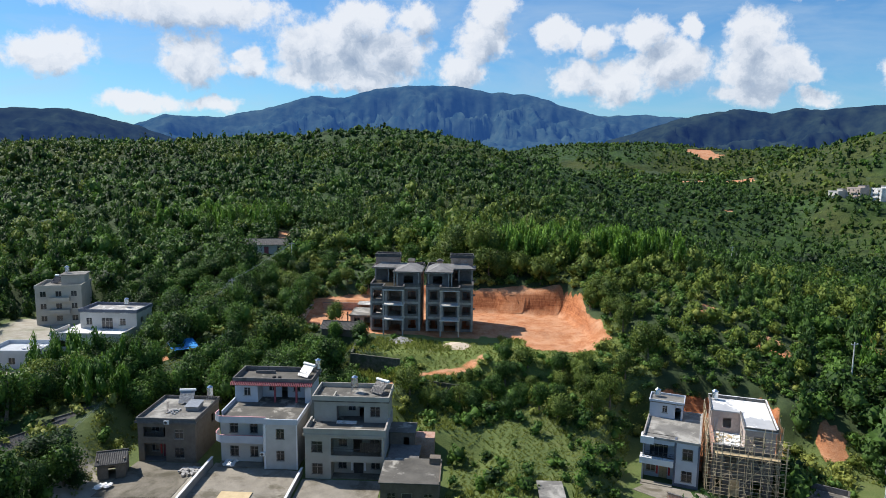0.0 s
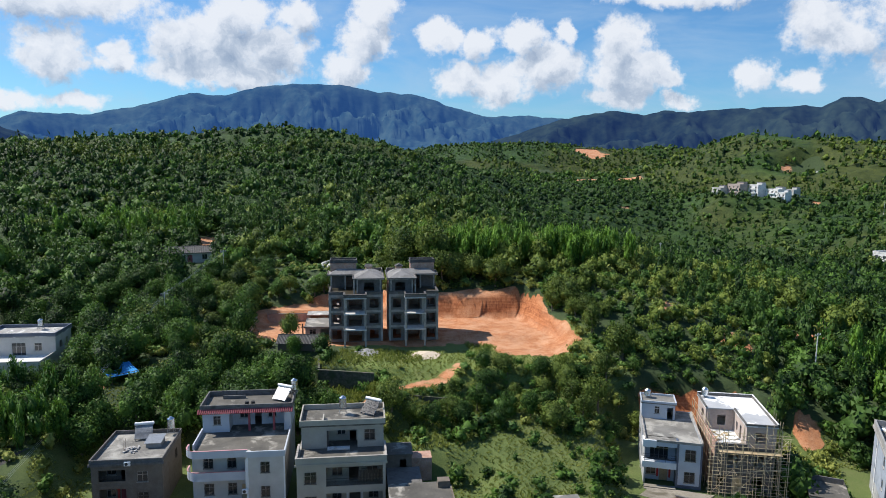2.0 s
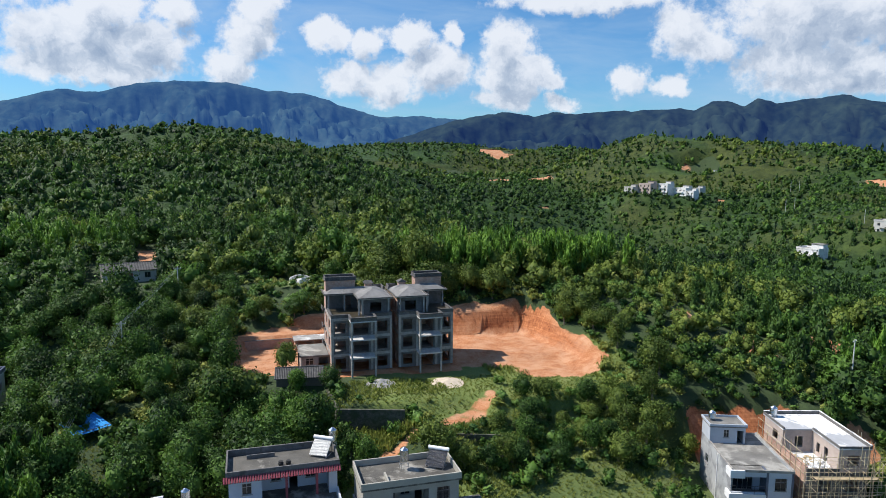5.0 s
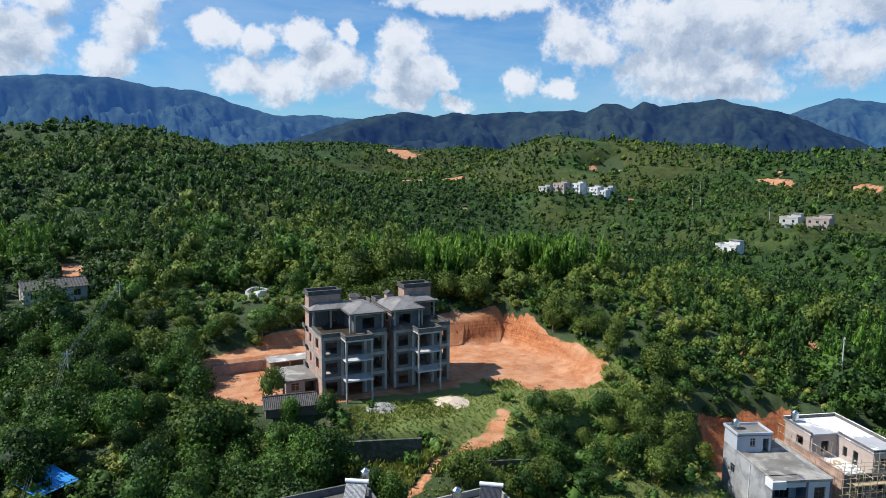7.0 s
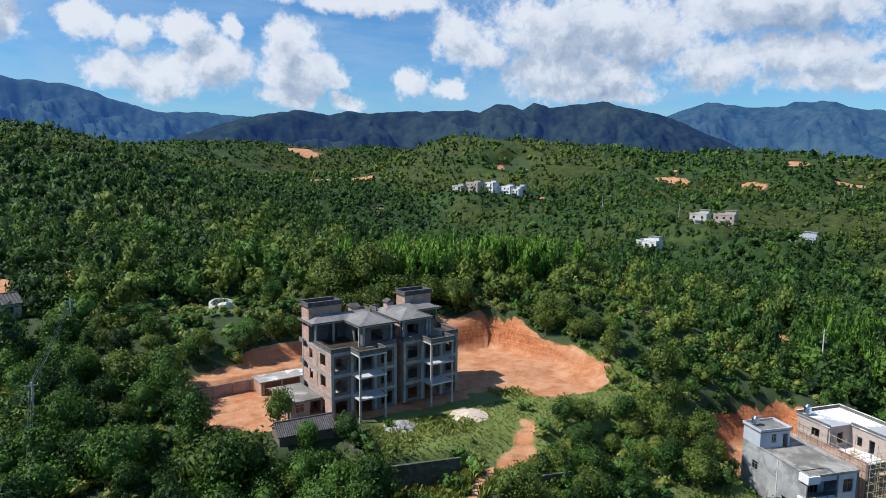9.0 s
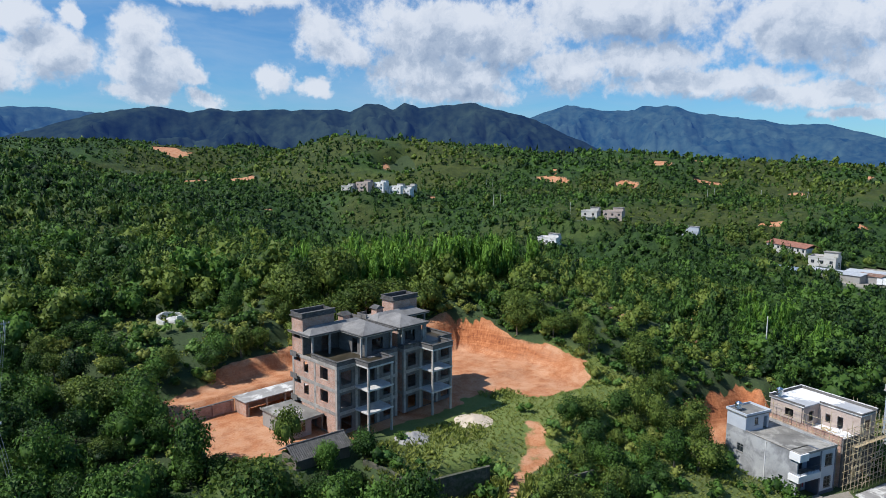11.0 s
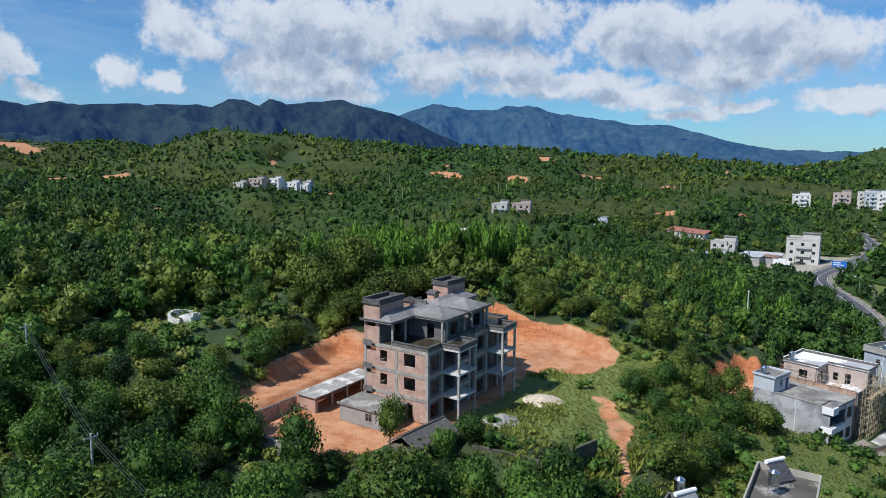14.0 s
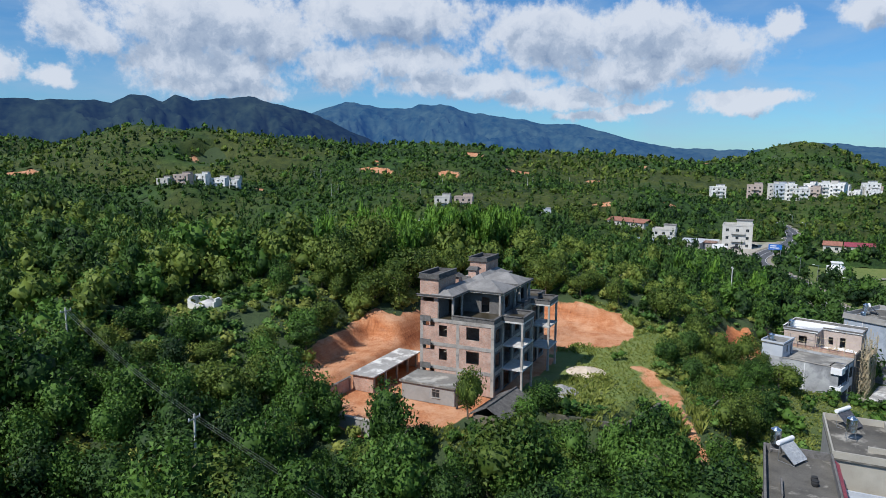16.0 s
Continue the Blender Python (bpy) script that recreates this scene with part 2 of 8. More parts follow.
M_ASPHALT = surface("asphalt", (0.060, 0.063, 0.072), (0.095, 0.098, 0.108), 0.2, 0.85, stain=(0.13, 0.13, 0.135), stain_scale=0.15, stain_at=(0.5, 0.75))
M_LINE = surface("road_paint", (0.62, 0.62, 0.60), (0.75, 0.75, 0.73), 1.0, 0.7)
M_PALE_CONC = surface("pale_concrete_paving", (0.19, 0.17, 0.138), (0.31, 0.28, 0.232), 0.4, 0.9, stain=(0.12, 0.105, 0.075), stain_scale=0.3, stain_at=(0.52, 0.66))
M_YARD = surface("stained_yard_concrete", (0.13, 0.115, 0.09), (0.24, 0.215, 0.17), 0.35, 0.9, stain=(0.085, 0.075, 0.05), stain_scale=0.22, stain_at=(0.48, 0.62))
M_SAND = surface("yellow_sand", (0.50, 0.38, 0.22), (0.62, 0.49, 0.30), 1.0, 0.95)
M_GRAVEL = surface("grey_gravel", (0.26, 0.25, 0.24), (0.40, 0.39, 0.375), 3.0, 0.95, grain=20, bump=0.5)
M_TARP_BLUE = surface("blue_steel_sheet", (0.02, 0.24, 0.62), (0.05, 0.34, 0.74), 1.0, 0.45)
M_RED = surface("red_paper", (0.45, 0.03, 0.03), (0.55, 0.05, 0.045), 1.5, 0.6)
M_DARK = surface("dark_inside", (0.035, 0.034, 0.033), (0.06, 0.058, 0.055), 1.0, 0.9)
M_LIME = surface("white_lime_coat", (0.68, 0.67, 0.65), (0.80, 0.79, 0.77), 0.7, 0.85, stain=(0.45, 0.44, 0.42), stain_scale=0.5, stain_at=(0.52, 0.64))
M_STONE_LIT_SLAB = surface("grey_stone_lit_slab", (0.40, 0.39, 0.37), (0.60, 0.585, 0.555), 1.2, 0.8)
M_PLASTIC = surface("bright_white_sheet", (0.70, 0.70, 0.70), (0.80, 0.80, 0.80), 1.0, 0.6, bump=0.02)
M_CARPAINT = surface("silver_car_paint", (0.45, 0.46, 0.47), (0.50, 0.51, 0.52), 1.0, 0.25, 0.5, bump=0.0)
M_CARBLACK = surface("black_car_paint", (0.015, 0.015, 0.018), (0.025, 0.025, 0.028), 1.0, 0.2, bump=0.0)
M_TYRE = surface("rubber", (0.02, 0.02, 0.02), (0.03, 0.03, 0.03), 3.0, 0.9)

M_GLASS, t, b = material("window_glass", 0.06)
b.inputs["Base Color"].default_value = (0.02, 0.028, 0.033, 1)
b.inputs["Specular IOR Level"].default_value = 0.6
g = t.nodes.new("ShaderNodeNewGeometry").outputs["Position"]
t.links.new(fmath(t, "MULTIPLY_ADD", noise_tex(t, g, 1.5, 2), 0.12, 0.02), b.inputs["Roughness"])
M_PANEL, t, b = material("solar_tubes", 0.2)
b.inputs["Base Color"].default_value = (0.05, 0.052, 0.06, 1)
g = t.nodes.new("ShaderNodeNewGeometry").outputs["Position"]
t.links.new(ramp(t, noise_tex(t, g, 4.0, 3), (0.3, (0.035, 0.037, 0.045)), (0.7, (0.09, 0.09, 0.10))), b.inputs["Base Color"])

M_BRICK, t, b = material("red_brick", 0.9)
g = t.nodes.new("ShaderNodeNewGeometry")
pos = g.outputs["Position"]
sx = t.nodes.new("ShaderNodeSeparateXYZ")
t.links.new(pos, sx.inputs[0])
cx = t.nodes.new("ShaderNodeCombineXYZ")
t.links.new(fmath(t, "ADD", sx.outputs[0], sx.outputs[1]), cx.inputs[0])
t.links.new(sx.outputs[2], cx.inputs[1])
br = t.nodes.new("ShaderNodeTexBrick")
br.inputs["Scale"].default_value, br.inputs["Brick Width"].default_value, br.inputs["Row Height"].default_value, br.inputs["Mortar Size"].default_value = 1.0, 0.25, 0.09, 0.012
br.inputs["Color1"].default_value, br.inputs["Color2"].default_value, br.inputs["Mortar"].default_value = (0.54, 0.325, 0.245, 1), (0.40, 0.225, 0.165, 1), (0.48, 0.43, 0.38, 1)
t.links.new(cx.outputs[0], br.inputs["Vector"])
tone = ramp(t, noise_tex(t, pos, 0.6, 5, 0.65), (0.35, (0.70, 0.68, 0.67)), (0.65, (1.1, 1.08, 1.05)))
col = mix(t, 1.0, br.outputs["Color"], tone, blend="MULTIPLY")
eff = ramp(t, noise_tex(t, pos, 0.9, 6, 0.65), (0.54, (0, 0, 0)), (0.72, (0.75, 0.75, 0.75)))
t.links.new(mix(t, eff, col, (0.52, 0.405, 0.335)), b.inputs["Base Color"])
bp = t.nodes.new("ShaderNodeBump")
bp.inputs["Strength"].default_value, bp.inputs["Distance"].default_value = 0.4, 0.02
t.links.new(fmath(t, "SUBTRACT", 1.0, br.outputs["Fac"]), bp.inputs["Height"])
t.links.new(bp.outputs[0], b.inputs["Normal"])
M_ROOF_PALE = surface("lime_stained_roof", (0.24, 0.23, 0.22), (0.36, 0.35, 0.33), 0.6, 0.9, stain=(0.62, 0.61, 0.58), stain_scale=0.45, stain_at=(0.5, 0.58))
M_SAND_PALE = surface("pale_sand", (0.46, 0.38, 0.29), (0.60, 0.51, 0.41), 1.0, 0.95)
M_PINK = surface("pink_tile_rim", (0.45, 0.22, 0.24), (0.55, 0.30, 0.31), 1.0, 0.6)
M_GREYPATCH = surface("patchy_grey_render", (0.28, 0.29, 0.30), (0.42, 0.43, 0.435), 0.35, 0.9, stain=(0.20, 0.205, 0.215), stain_scale=0.45, stain_at=(0.45, 0.62))
M_BRICK_PALE = surface("pinkish_rendered_brick", (0.38, 0.30, 0.26), (0.50, 0.42, 0.37), 0.7, 0.9, stain=(0.28, 0.24, 0.22), stain_scale=0.7, stain_at=(0.52, 0.75))
M_LIME_ROOF = surface("limed_roof", (0.36, 0.37, 0.385), (0.46, 0.465, 0.475), 0.4, 0.85, stain=(0.78, 0.77, 0.75), stain_scale=0.16, stain_at=(0.49, 0.52))
M_PALE_SHEET = surface("grey_sheet_roof", (0.40, 0.42, 0.44), (0.54, 0.56, 0.58), 0.5, 0.5, stain=(0.28, 0.28, 0.28), stain_scale=0.4, stain_at=(0.55, 0.75))
M_BLUE_SHEET = surface("blue_grey_sheet_roof", (0.22, 0.28, 0.36), (0.32, 0.38, 0.46), 0.5, 0.5)
M_TILE_BROWNRED = surface("brown_red_tile", (0.22, 0.09, 0.06), (0.34, 0.16, 0.11), 0.8, 0.8)
M_STONE_WHITE = surface("pale_tomb_stone", (0.62, 0.61, 0.58), (0.76, 0.75, 0.72), 0.8, 0.7, stain=(0.42, 0.41, 0.38), stain_scale=1.0, stain_at=(0.55, 0.75))
M_GREENPAINT = surface("pale_green_car_paint", (0.42, 0.56, 0.48), (0.46, 0.60, 0.52), 1.0, 0.3, bump=0.0)
M_SIGNBLUE = surface("sign_blue", (0.02, 0.12, 0.45), (0.03, 0.15, 0.50), 1.0, 0.5)
M_CONC_PALE = surface("pale_concrete_pole", (0.50, 0.49, 0.47), (0.60, 0.59, 0.57), 2.0, 0.8)
M_WET = surface("wet_mossy_floor", (0.030, 0.026, 0.018), (0.075, 0.062, 0.040), 0.6, 0.35, bump=0.05)
M_RUBBLE = surface("mossy_rubble_stone", (0.06, 0.058, 0.046), (0.17, 0.155, 0.125), 2.2, 0.95, grain=5.0, bump=0.9, stain=(0.05, 0.065, 0.03), stain_scale=0.9, stain_at=(0.42, 0.60))

# ---- the lie of the land ----
TABLE = np.random.RandomState(4).rand(256, 256)


def value_noise(x, y):
    xi, yi = np.floor(x).astype(int), np.floor(y).astype(int)
    fx, fy = x - xi, y - yi
    fx, fy = fx * fx * (3 - 2 * fx), fy * fy * (3 - 2 * fy)
    a, b = TABLE[xi % 256, yi % 256], TABLE[(xi + 1) % 256, yi % 256]
    c, d = TABLE[xi % 256, (yi + 1) % 256], TABLE[(xi + 1) % 256, (yi + 1) % 256]
    return (a * (1 - fx) + b * fx) * (1 - fy) + (c * (1 - fx) + d * fx) * fy - 0.5


def fbm(x, y, size, octaves=4, gain=0.5):
    out, amp, k = 0.0, 1.0, 1.0 / size
    for i in range(octaves):
        out = out + amp * value_noise(x * k + 17.3 * i, y * k + 9.1 * i)
        amp, k = amp * gain, k * 2.03
    return out


def smooth(u):
    u = np.clip(u, 0, 1)
    return u * u * (3 - 2 * u)


# hills: centre, half widths along x and y, height
HILLS = [(-50, 520, 190, 190, 46), (-20, 218, 55, 45, 7), (72, 168, 42, 36, 9), (-120, 960, 420, 190, -21), (250, 1120, 260, 160, 63),
         (500, 740, 120, 120, 46), (600, 540, 130, 110, 19), (690, 420, 140, 80, 18), (740, 320, 110, 60, 15), (790, 235, 120, 50, 13),
         (870, 62, 110, 75, 45), (-330, 560, 160, 220, 31), (-230, 330, 90, 110, 16), (170, 420, 80, 110, -30), (330, 330, 60, 60, 16), (380, 200, 70, 50, 16),
         (250, 440, 60, 70, -7), (385, 572, 50, 50, -8), (-260, 430, 110, 130, -11), (350, 960, 90, 70, -30), (8, 188, 32, 15, 6), (46, 153, 15, 20, 6),
         (-72, 528, 55, 60, 8), (425, 785, 60, 70, 13), (872, 66, 40, 40, 12), (655, 447, 40, 40, 7), (792, 300, 45, 40, 8), (590, 592, 40, 40, 6), (517, 1089, 80, 60, 12), (-423, 575, 80, 60, 7)]
# levelled ground: centre, half sizes, height, width of the bank round it, turn
PADS = [(-34, 93, 22, 17, -9.6, 7, 0), (-6, 90, 7, 9, -9.6, 6, 0), (38, 98, 13, 15, -10.6, 5, -18), (66, 82, 22, 18, -11.0, 12, -10),
        (-15, 150, 21, 12, 0.3, 4, 0), (-12, 134, 11, 7, 0.0, 2.5, -10), (8, 134, 14, 8, -0.6, 6, 0), (-6, 121, 6, 2.2, -2.2, 5, 22), (-24, 166.0, 14, 2.2, 2.4, 2.4, 5), (-14, 172.5, 11, 1.0, 5.0, 2.2, 9), (-59, 131, 5, 5, -2.6, 5, 0),
        (-95, 150, 26, 16, -4.2, 10, 0), (-95, 118, 20, 12, -6.0, 12, 0), (-64, 203, 9, 6, 8.0, 6, 0), (-22, 193, 9, 6, 8.2, 5, 0),
        (262, 122, 34, 24, -10.5, 15, 0), (180, 76, 34, 14, -13.8, 12, 0), (258, 78, 12, 14, -10.4, 10, 0), (315, 535, 30, 20, 8.5, 40, 0), (294, 296, 16, 12, 1.2, 25, 0), (258, 230, 14, 12, -1.0, 20, 0),
        (432, 628, 10, 10, 20.5, 30, 0), (560, 65, 70, 45, 0.0, 60, 0), (245, 172, 26, 26, -9.2, 25, 0)]
ROAD = [(74, 62, -11.0), (100, 82, -10.6), (120, 91.5, -10.3), (145, 96, -10.1), (168, 102, -10.0), (190, 109, -10.0), (212, 112, -10.0), (238, 108, -10.0),
        (268, 101, -10.0), (300, 95, -10.0), (340, 94, -9.6), (385, 99, -8.8), (412, 103, -8.4)]


def spline(points, n):
    """A smooth line through the points, n steps a stretch."""
    p = np.array([points[0], *points, points[-1]], float)
    out = []
    for i in range(1, len(p) - 2):
        u = np.linspace(0, 1, n, endpoint=False)[:, None]
        a, b, c, d = p[i - 1], p[i], p[i + 1], p[i + 2]
        out.append(0.5 * (2 * b + (c - a) * u + (2 * a - 5 * b + 4 * c - d) * u ** 2 + (3 * b - a - 3 * c + d) * u ** 3))
    return np.vstack([*out, p[-1:]])


ROAD_LINE = spline(ROAD, 10)


def box_distance(x, y, cx, cy, hx, hy, turn=0):
    a = radians(turn)
    u, v = (x - cx) * math.cos(a) + (y - cy) * math.sin(a), -(x - cx) * math.sin(a) + (y - cy) * math.cos(a)
    return np.hypot(np.maximum(np.abs(u) - hx, 0), np.maximum(np.abs(v) - hy, 0))


def road_distance(x, y):
    x, y = np.atleast_1d(x), np.atleast_1d(y)
    best, level = np.full(x.shape, 1e9), np.zeros(x.shape)
    k = (x > 40) & (x < 660) & (y > 30) & (y < 145)
    bx, by = x[k], y[k]
    bb, lv = np.full(bx.shape, 1e9), np.zeros(bx.shape)
    for px, py, pz in ROAD_LINE:
        d = np.hypot(bx - px, by - py)
        lv = np.where(d < bb, pz, lv)
        bb = np.minimum(bb, d)
    best[k], level[k] = bb, lv
    return best, level


YARD = [(-37, 163), (-36.5, 151), (-31, 146.5), (-22, 144), (1, 144.5), (8.5, 143), (11, 137.8), (16, 135.2), (22, 134.4), (26, 133.8), (26.4, 141), (24.8, 150), (23.4, 158), (21.5, 162), (11, 163), (-1, 163.2), (-27, 163.2)]
PATH = [(3.5, 128.5), (-1.8, 124.0), (-6.0, 122.2), (-10.5, 120.6), (-14.5, 118.6), (-19.5, 116.2)]


def inside_distance(x, y, ring):
    """Signed distance from a closed outline, negative inside."""
    best, odd = np.full(np.shape(x), 1e9), np.zeros(np.shape(x), bool)
    for (ax, ay), (bx, by) in zip(ring, ring[1:] + ring[:1]):
        ex, ey = bx - ax, by - ay
        u = np.clip(((x - ax) * ex + (y - ay) * ey) / (ex * ex + ey * ey), 0, 1)
        best = np.minimum(best, np.hypot(x - ax - u * ex, y - ay - u * ey))
        odd ^= ((ay > y) != (by > y)) & (x < ex * (y - ay) / (ey if abs(ey) > 1e-9 else 1e-9) + ax)
    return np.where(odd, -best, best)


def pit_floor(x, y):
    """Distance outside the dug-out yard behind and beside the villa."""
    return inside_distance(x, y, YARD) + 0.7 * fbm(x, y, 7, 3)


def bank_pit(x, y):
    return box_distance(x, y, 42.5, 110, 6.5, 6, -15) + 1.5 * fbm(x, y, 6, 3)


def height(x, y):
    shape = np.shape(x)
    x, y = np.atleast_1d(np.asarray(x, float)), np.atleast_1d(np.asarray(y, float))
    r = np.hypot(x, y - 100)
    z = -11 + 22 * smooth((r - 250) / 600) * smooth((y + 40) / 260)
    for cx, cy, sx, sy, h in HILLS:
        z = z + h * np.exp(-0.5 * (((x - cx) / sx) ** 2 + ((y - cy) / sy) ** 2))
    far = smooth((r - 130) / 200)
    z = z + far * (10 * fbm(x, y, 150, 3) + 5 * fbm(x, y, 45, 2)) + 1.2 * fbm(x, y, 14, 3)
    z = z - 40 * smooth((r - 1500) / 900)
    for cx, cy, hx, hy, h, bank, turn in PADS:
        w = 1 - smooth(box_distance(x, y, cx, cy, hx, hy, turn) / bank)
        z = z * (1 - w) + h * w
    d, level = road_distance(x, y)
    w = 1 - smooth((d - 5) / 9)
    z = z * (1 - w) + (level - 0.05) * w
    d = pit_floor(x, y)
    o = np.maximum(d, 0)
    dug = 0.2 + 0.3 * fbm(x, y, 5, 3) + np.minimum(o * np.where(x > 22.5, 1.35, np.where(y > 158, 6.0, 2.6)), 4.6) + 0.9 * np.maximum(o - 1.2, 0)
    z = np.where((y > 132) & (d < 8), np.minimum(z, dug), z)
    d = bank_pit(x, y)
    z = np.where(d < 5, np.minimum(z, -9.5 + 1.6 * np.maximum(d, 0)), z)
    return z if shape else z[0]


def soil(x, y):
    """1 where the red earth lies bare."""
    e = 1.5 * fbm(x, y, 3.5, 4)
    s = np.maximum(1 - smooth((pit_floor(x, y) + e - np.where(x > 23, np.where(y < 136, 0.4, 2.4), np.where(x > 2, np.where(y < 146, 0.8, 3.4), 2.6))) / 1.2) * 1.0, 1 - smooth((bank_pit(x, y) + e - 2.6) / 1.2))
    s = s * np.where(x < 12, y > 141 - e, True)
    s = np.maximum(s, 1 - smooth((box_distance(x, y, -21.5, 167.3, 14.5, 2.3, 10) + 0.8 * e - 0.1) / 1.2))
    trod = np.full(np.shape(x), 1e9)
    for (ax, ay), (bx, by) in zip(PATH, PATH[1:]):
        ex, ey = bx - ax, by - ay
        u = np.clip(((x - ax) * ex + (y - ay) * ey) / (ex * ex + ey * ey), 0, 1)
        trod = np.minimum(trod, np.hypot(x - ax - u * ex, y - ay - u * ey) - np.interp(ax + u * ex, (-19.5, -10, -2, 3.5), (0.3, 0.7, 1.5, 0.6)))
    s = np.maximum(s, 0.64 * (1 - smooth((trod + 0.9 * e) / 1.8)))
    for cx, cy, rad in ((60.3, 108, 2.2), (82, 135, 4), (366, 1085, 26), (-62, 222, 5), (-50, 226, 4), (-64, 127, 3), (-67, 121, 3), (8, 186, 2.5), (605, 407, 13), (521, 396, 11), (574, 350, 10), (582, 338, 8), (608, 272, 9), (696, 235, 11),
                        (337, 204, 7.5), (377, 206, 6), (366, 167, 6), (282, 716, 15), (260, 534, 5), (493, 463, 12), (443, 375, 6), (669, 395, 13), (823, 175, 12), (-50, 213, 2.5), (22, 288, 5), (243, 750, 14),
                        (489, 480, 11), (439, 397, 6), (517, 485, 7), (514, 405, 8), (346, 498, 6), (425, 651, 6), (205, 539, 6), (51, 143, 2.2), (61, 132, 3), (209, 820, 9), (-1, 283, 4), (102, 1127, 11), (166, 542, 5)):
        s = np.maximum(s, 1 - smooth((np.hypot((x - cx), (y - cy)) + e * rad * 0.35 - rad) / (0.35 * rad)))
    return np.clip(s, 0, 1)


def steps(lo, hi, core_lo, core_hi, fine, growth=1.045):
    mid = list(np.arange(core_lo, core_hi + 0.01, fine))
    left, right, s = [core_lo], [core_hi], fine
    while left[-1] > lo:
        s *= growth
        left.append(left[-1] - s)
    s = fine
    while right[-1] < hi:
        s *= growth
        right.append(right[-1] + s)
    return np.array(left[:0:-1] + mid + right[1:])


def sheet(name, xs, ys, zfun):
    X, Y = np.meshgrid(xs, ys)
    Z = zfun(X, Y)
    n, m = len(ys), len(xs)
    idx = np.arange(n * m).reshape(n, m)
    q = np.stack([idx[:-1, :-1], idx[:-1, 1:], idx[1:, 1:], idx[1:, :-1]], -1).reshape(-1, 4)
    me = bpy.data.meshes.new(name)
    me.from_pydata(np.stack([X, Y, Z], -1).reshape(-1, 3).tolist(), [], q.tolist())
    me.polygons.foreach_set("use_smooth", [True] * len(q))
    return me, X, Y


xs, ys = steps(-4600, 4600, -60, 76, 0.95), steps(-4600, 4600, 80, 196, 0.95)
me, GX, GY = sheet("ground", xs, ys, height)
at = me.attributes.new("bare_soil", "FLOAT", "POINT")
at.data.foreach_set("value", soil(GX, GY).ravel())
at = me.attributes.new("paved", "FLOAT", "POINT")
paved = np.zeros(GX.shape)
for cx, cy, hx, hy, turn in ((262, 122, 34, 22, 0), (-95, 120, 16, 9, 0), (-100, 152, 14, 10, 0), (-48, 88, 12, 6, 0)):
    paved = np.maximum(paved, 1 - smooth((box_distance(GX, GY, cx, cy, hx, hy, turn) + 2 * fbm(GX, GY, 5, 3)) / 2.0))
at.data.foreach_set("value", paved.ravel())
at = me.attributes.new("meadow", "FLOAT", "POINT")
meadow = np.zeros(GX.shape)
for cx, cy, hx, hy, turn, k in ((6, 134, 19, 9, 0, 1.25), (18, 137, 10, 6, 0, 1.25), (10, 95, 17, 12, 0, 0.55), (12, 115, 18, 10, 0, 0.55), (-34, 93, 26, 18, 0, 0.6), (66, 84, 24, 20, -10, 0.6), (205, 76, 66, 17, 0, 0.8), (570, 62, 90, 34, 0, 0.7),
                                (-95, 134, 22, 28, 0, 0.5), (-23, 190, 8, 4, 0, 0.6), (24, 90, 8, 8, 0, 0.3)):
    meadow = np.maximum(meadow, k * (1 - smooth((box_distance(GX, GY, cx, cy, hx, hy, turn) + 5 * fbm(GX, GY, 12, 3)) / 6.0)))
meadow = np.maximum(meadow, 0.8 * (1 - smooth((road_distance(GX, GY)[0] + 8 * fbm(GX, GY, 20, 2) - 9) / 6)))
at.data.foreach_set("value", meadow.ravel())
M_GROUND, t, b = material("ground", 0.95)
pos = t.nodes.new("ShaderNodeNewGeometry").outputs["Position"]
big, mid_n, small = noise_tex(t, pos, 0.05, 4), noise_tex(t, pos, 0.5, 5, 0.65), noise_tex(t, pos, 5.0, 4, 0.65)
grass = ramp(t, fmath(t, "MULTIPLY_ADD", mid_n, 0.6, fmath(t, "MULTIPLY", big, 0.4)), (0.34, (0.090, 0.140, 0.028)), (0.52, (0.175, 0.220, 0.048)), (0.68, (0.26, 0.235, 0.10)))
grass = mix(t, 0.5, grass, ramp(t, small, (0.3, (0.045, 0.080, 0.018)), (0.7, (0.19, 0.235, 0.06))))
# green forest floor, its tone darkened to hold the shade between the trees
shaded_undergrowth = mix(t, 0.5, ramp(t, mid_n, (0.3, (0.016, 0.034, 0.011)), (0.7, (0.050, 0.085, 0.024))), ramp(t, small, (0.3, (0.012, 0.026, 0.009)), (0.7, (0.070, 0.100, 0.030))))
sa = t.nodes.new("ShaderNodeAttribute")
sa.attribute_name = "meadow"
grass = mix(t, sa.outputs["Fac"], shaded_undergrowth, grass)
red = ramp(t, fmath(t, "MULTIPLY_ADD", small, 0.4, fmath(t, "MULTIPLY", mid_n, 0.6)), (0.30, (0.25, 0.085, 0.034)), (0.48, (0.43, 0.165, 0.066)), (0.66, (0.60, 0.32, 0.17)))
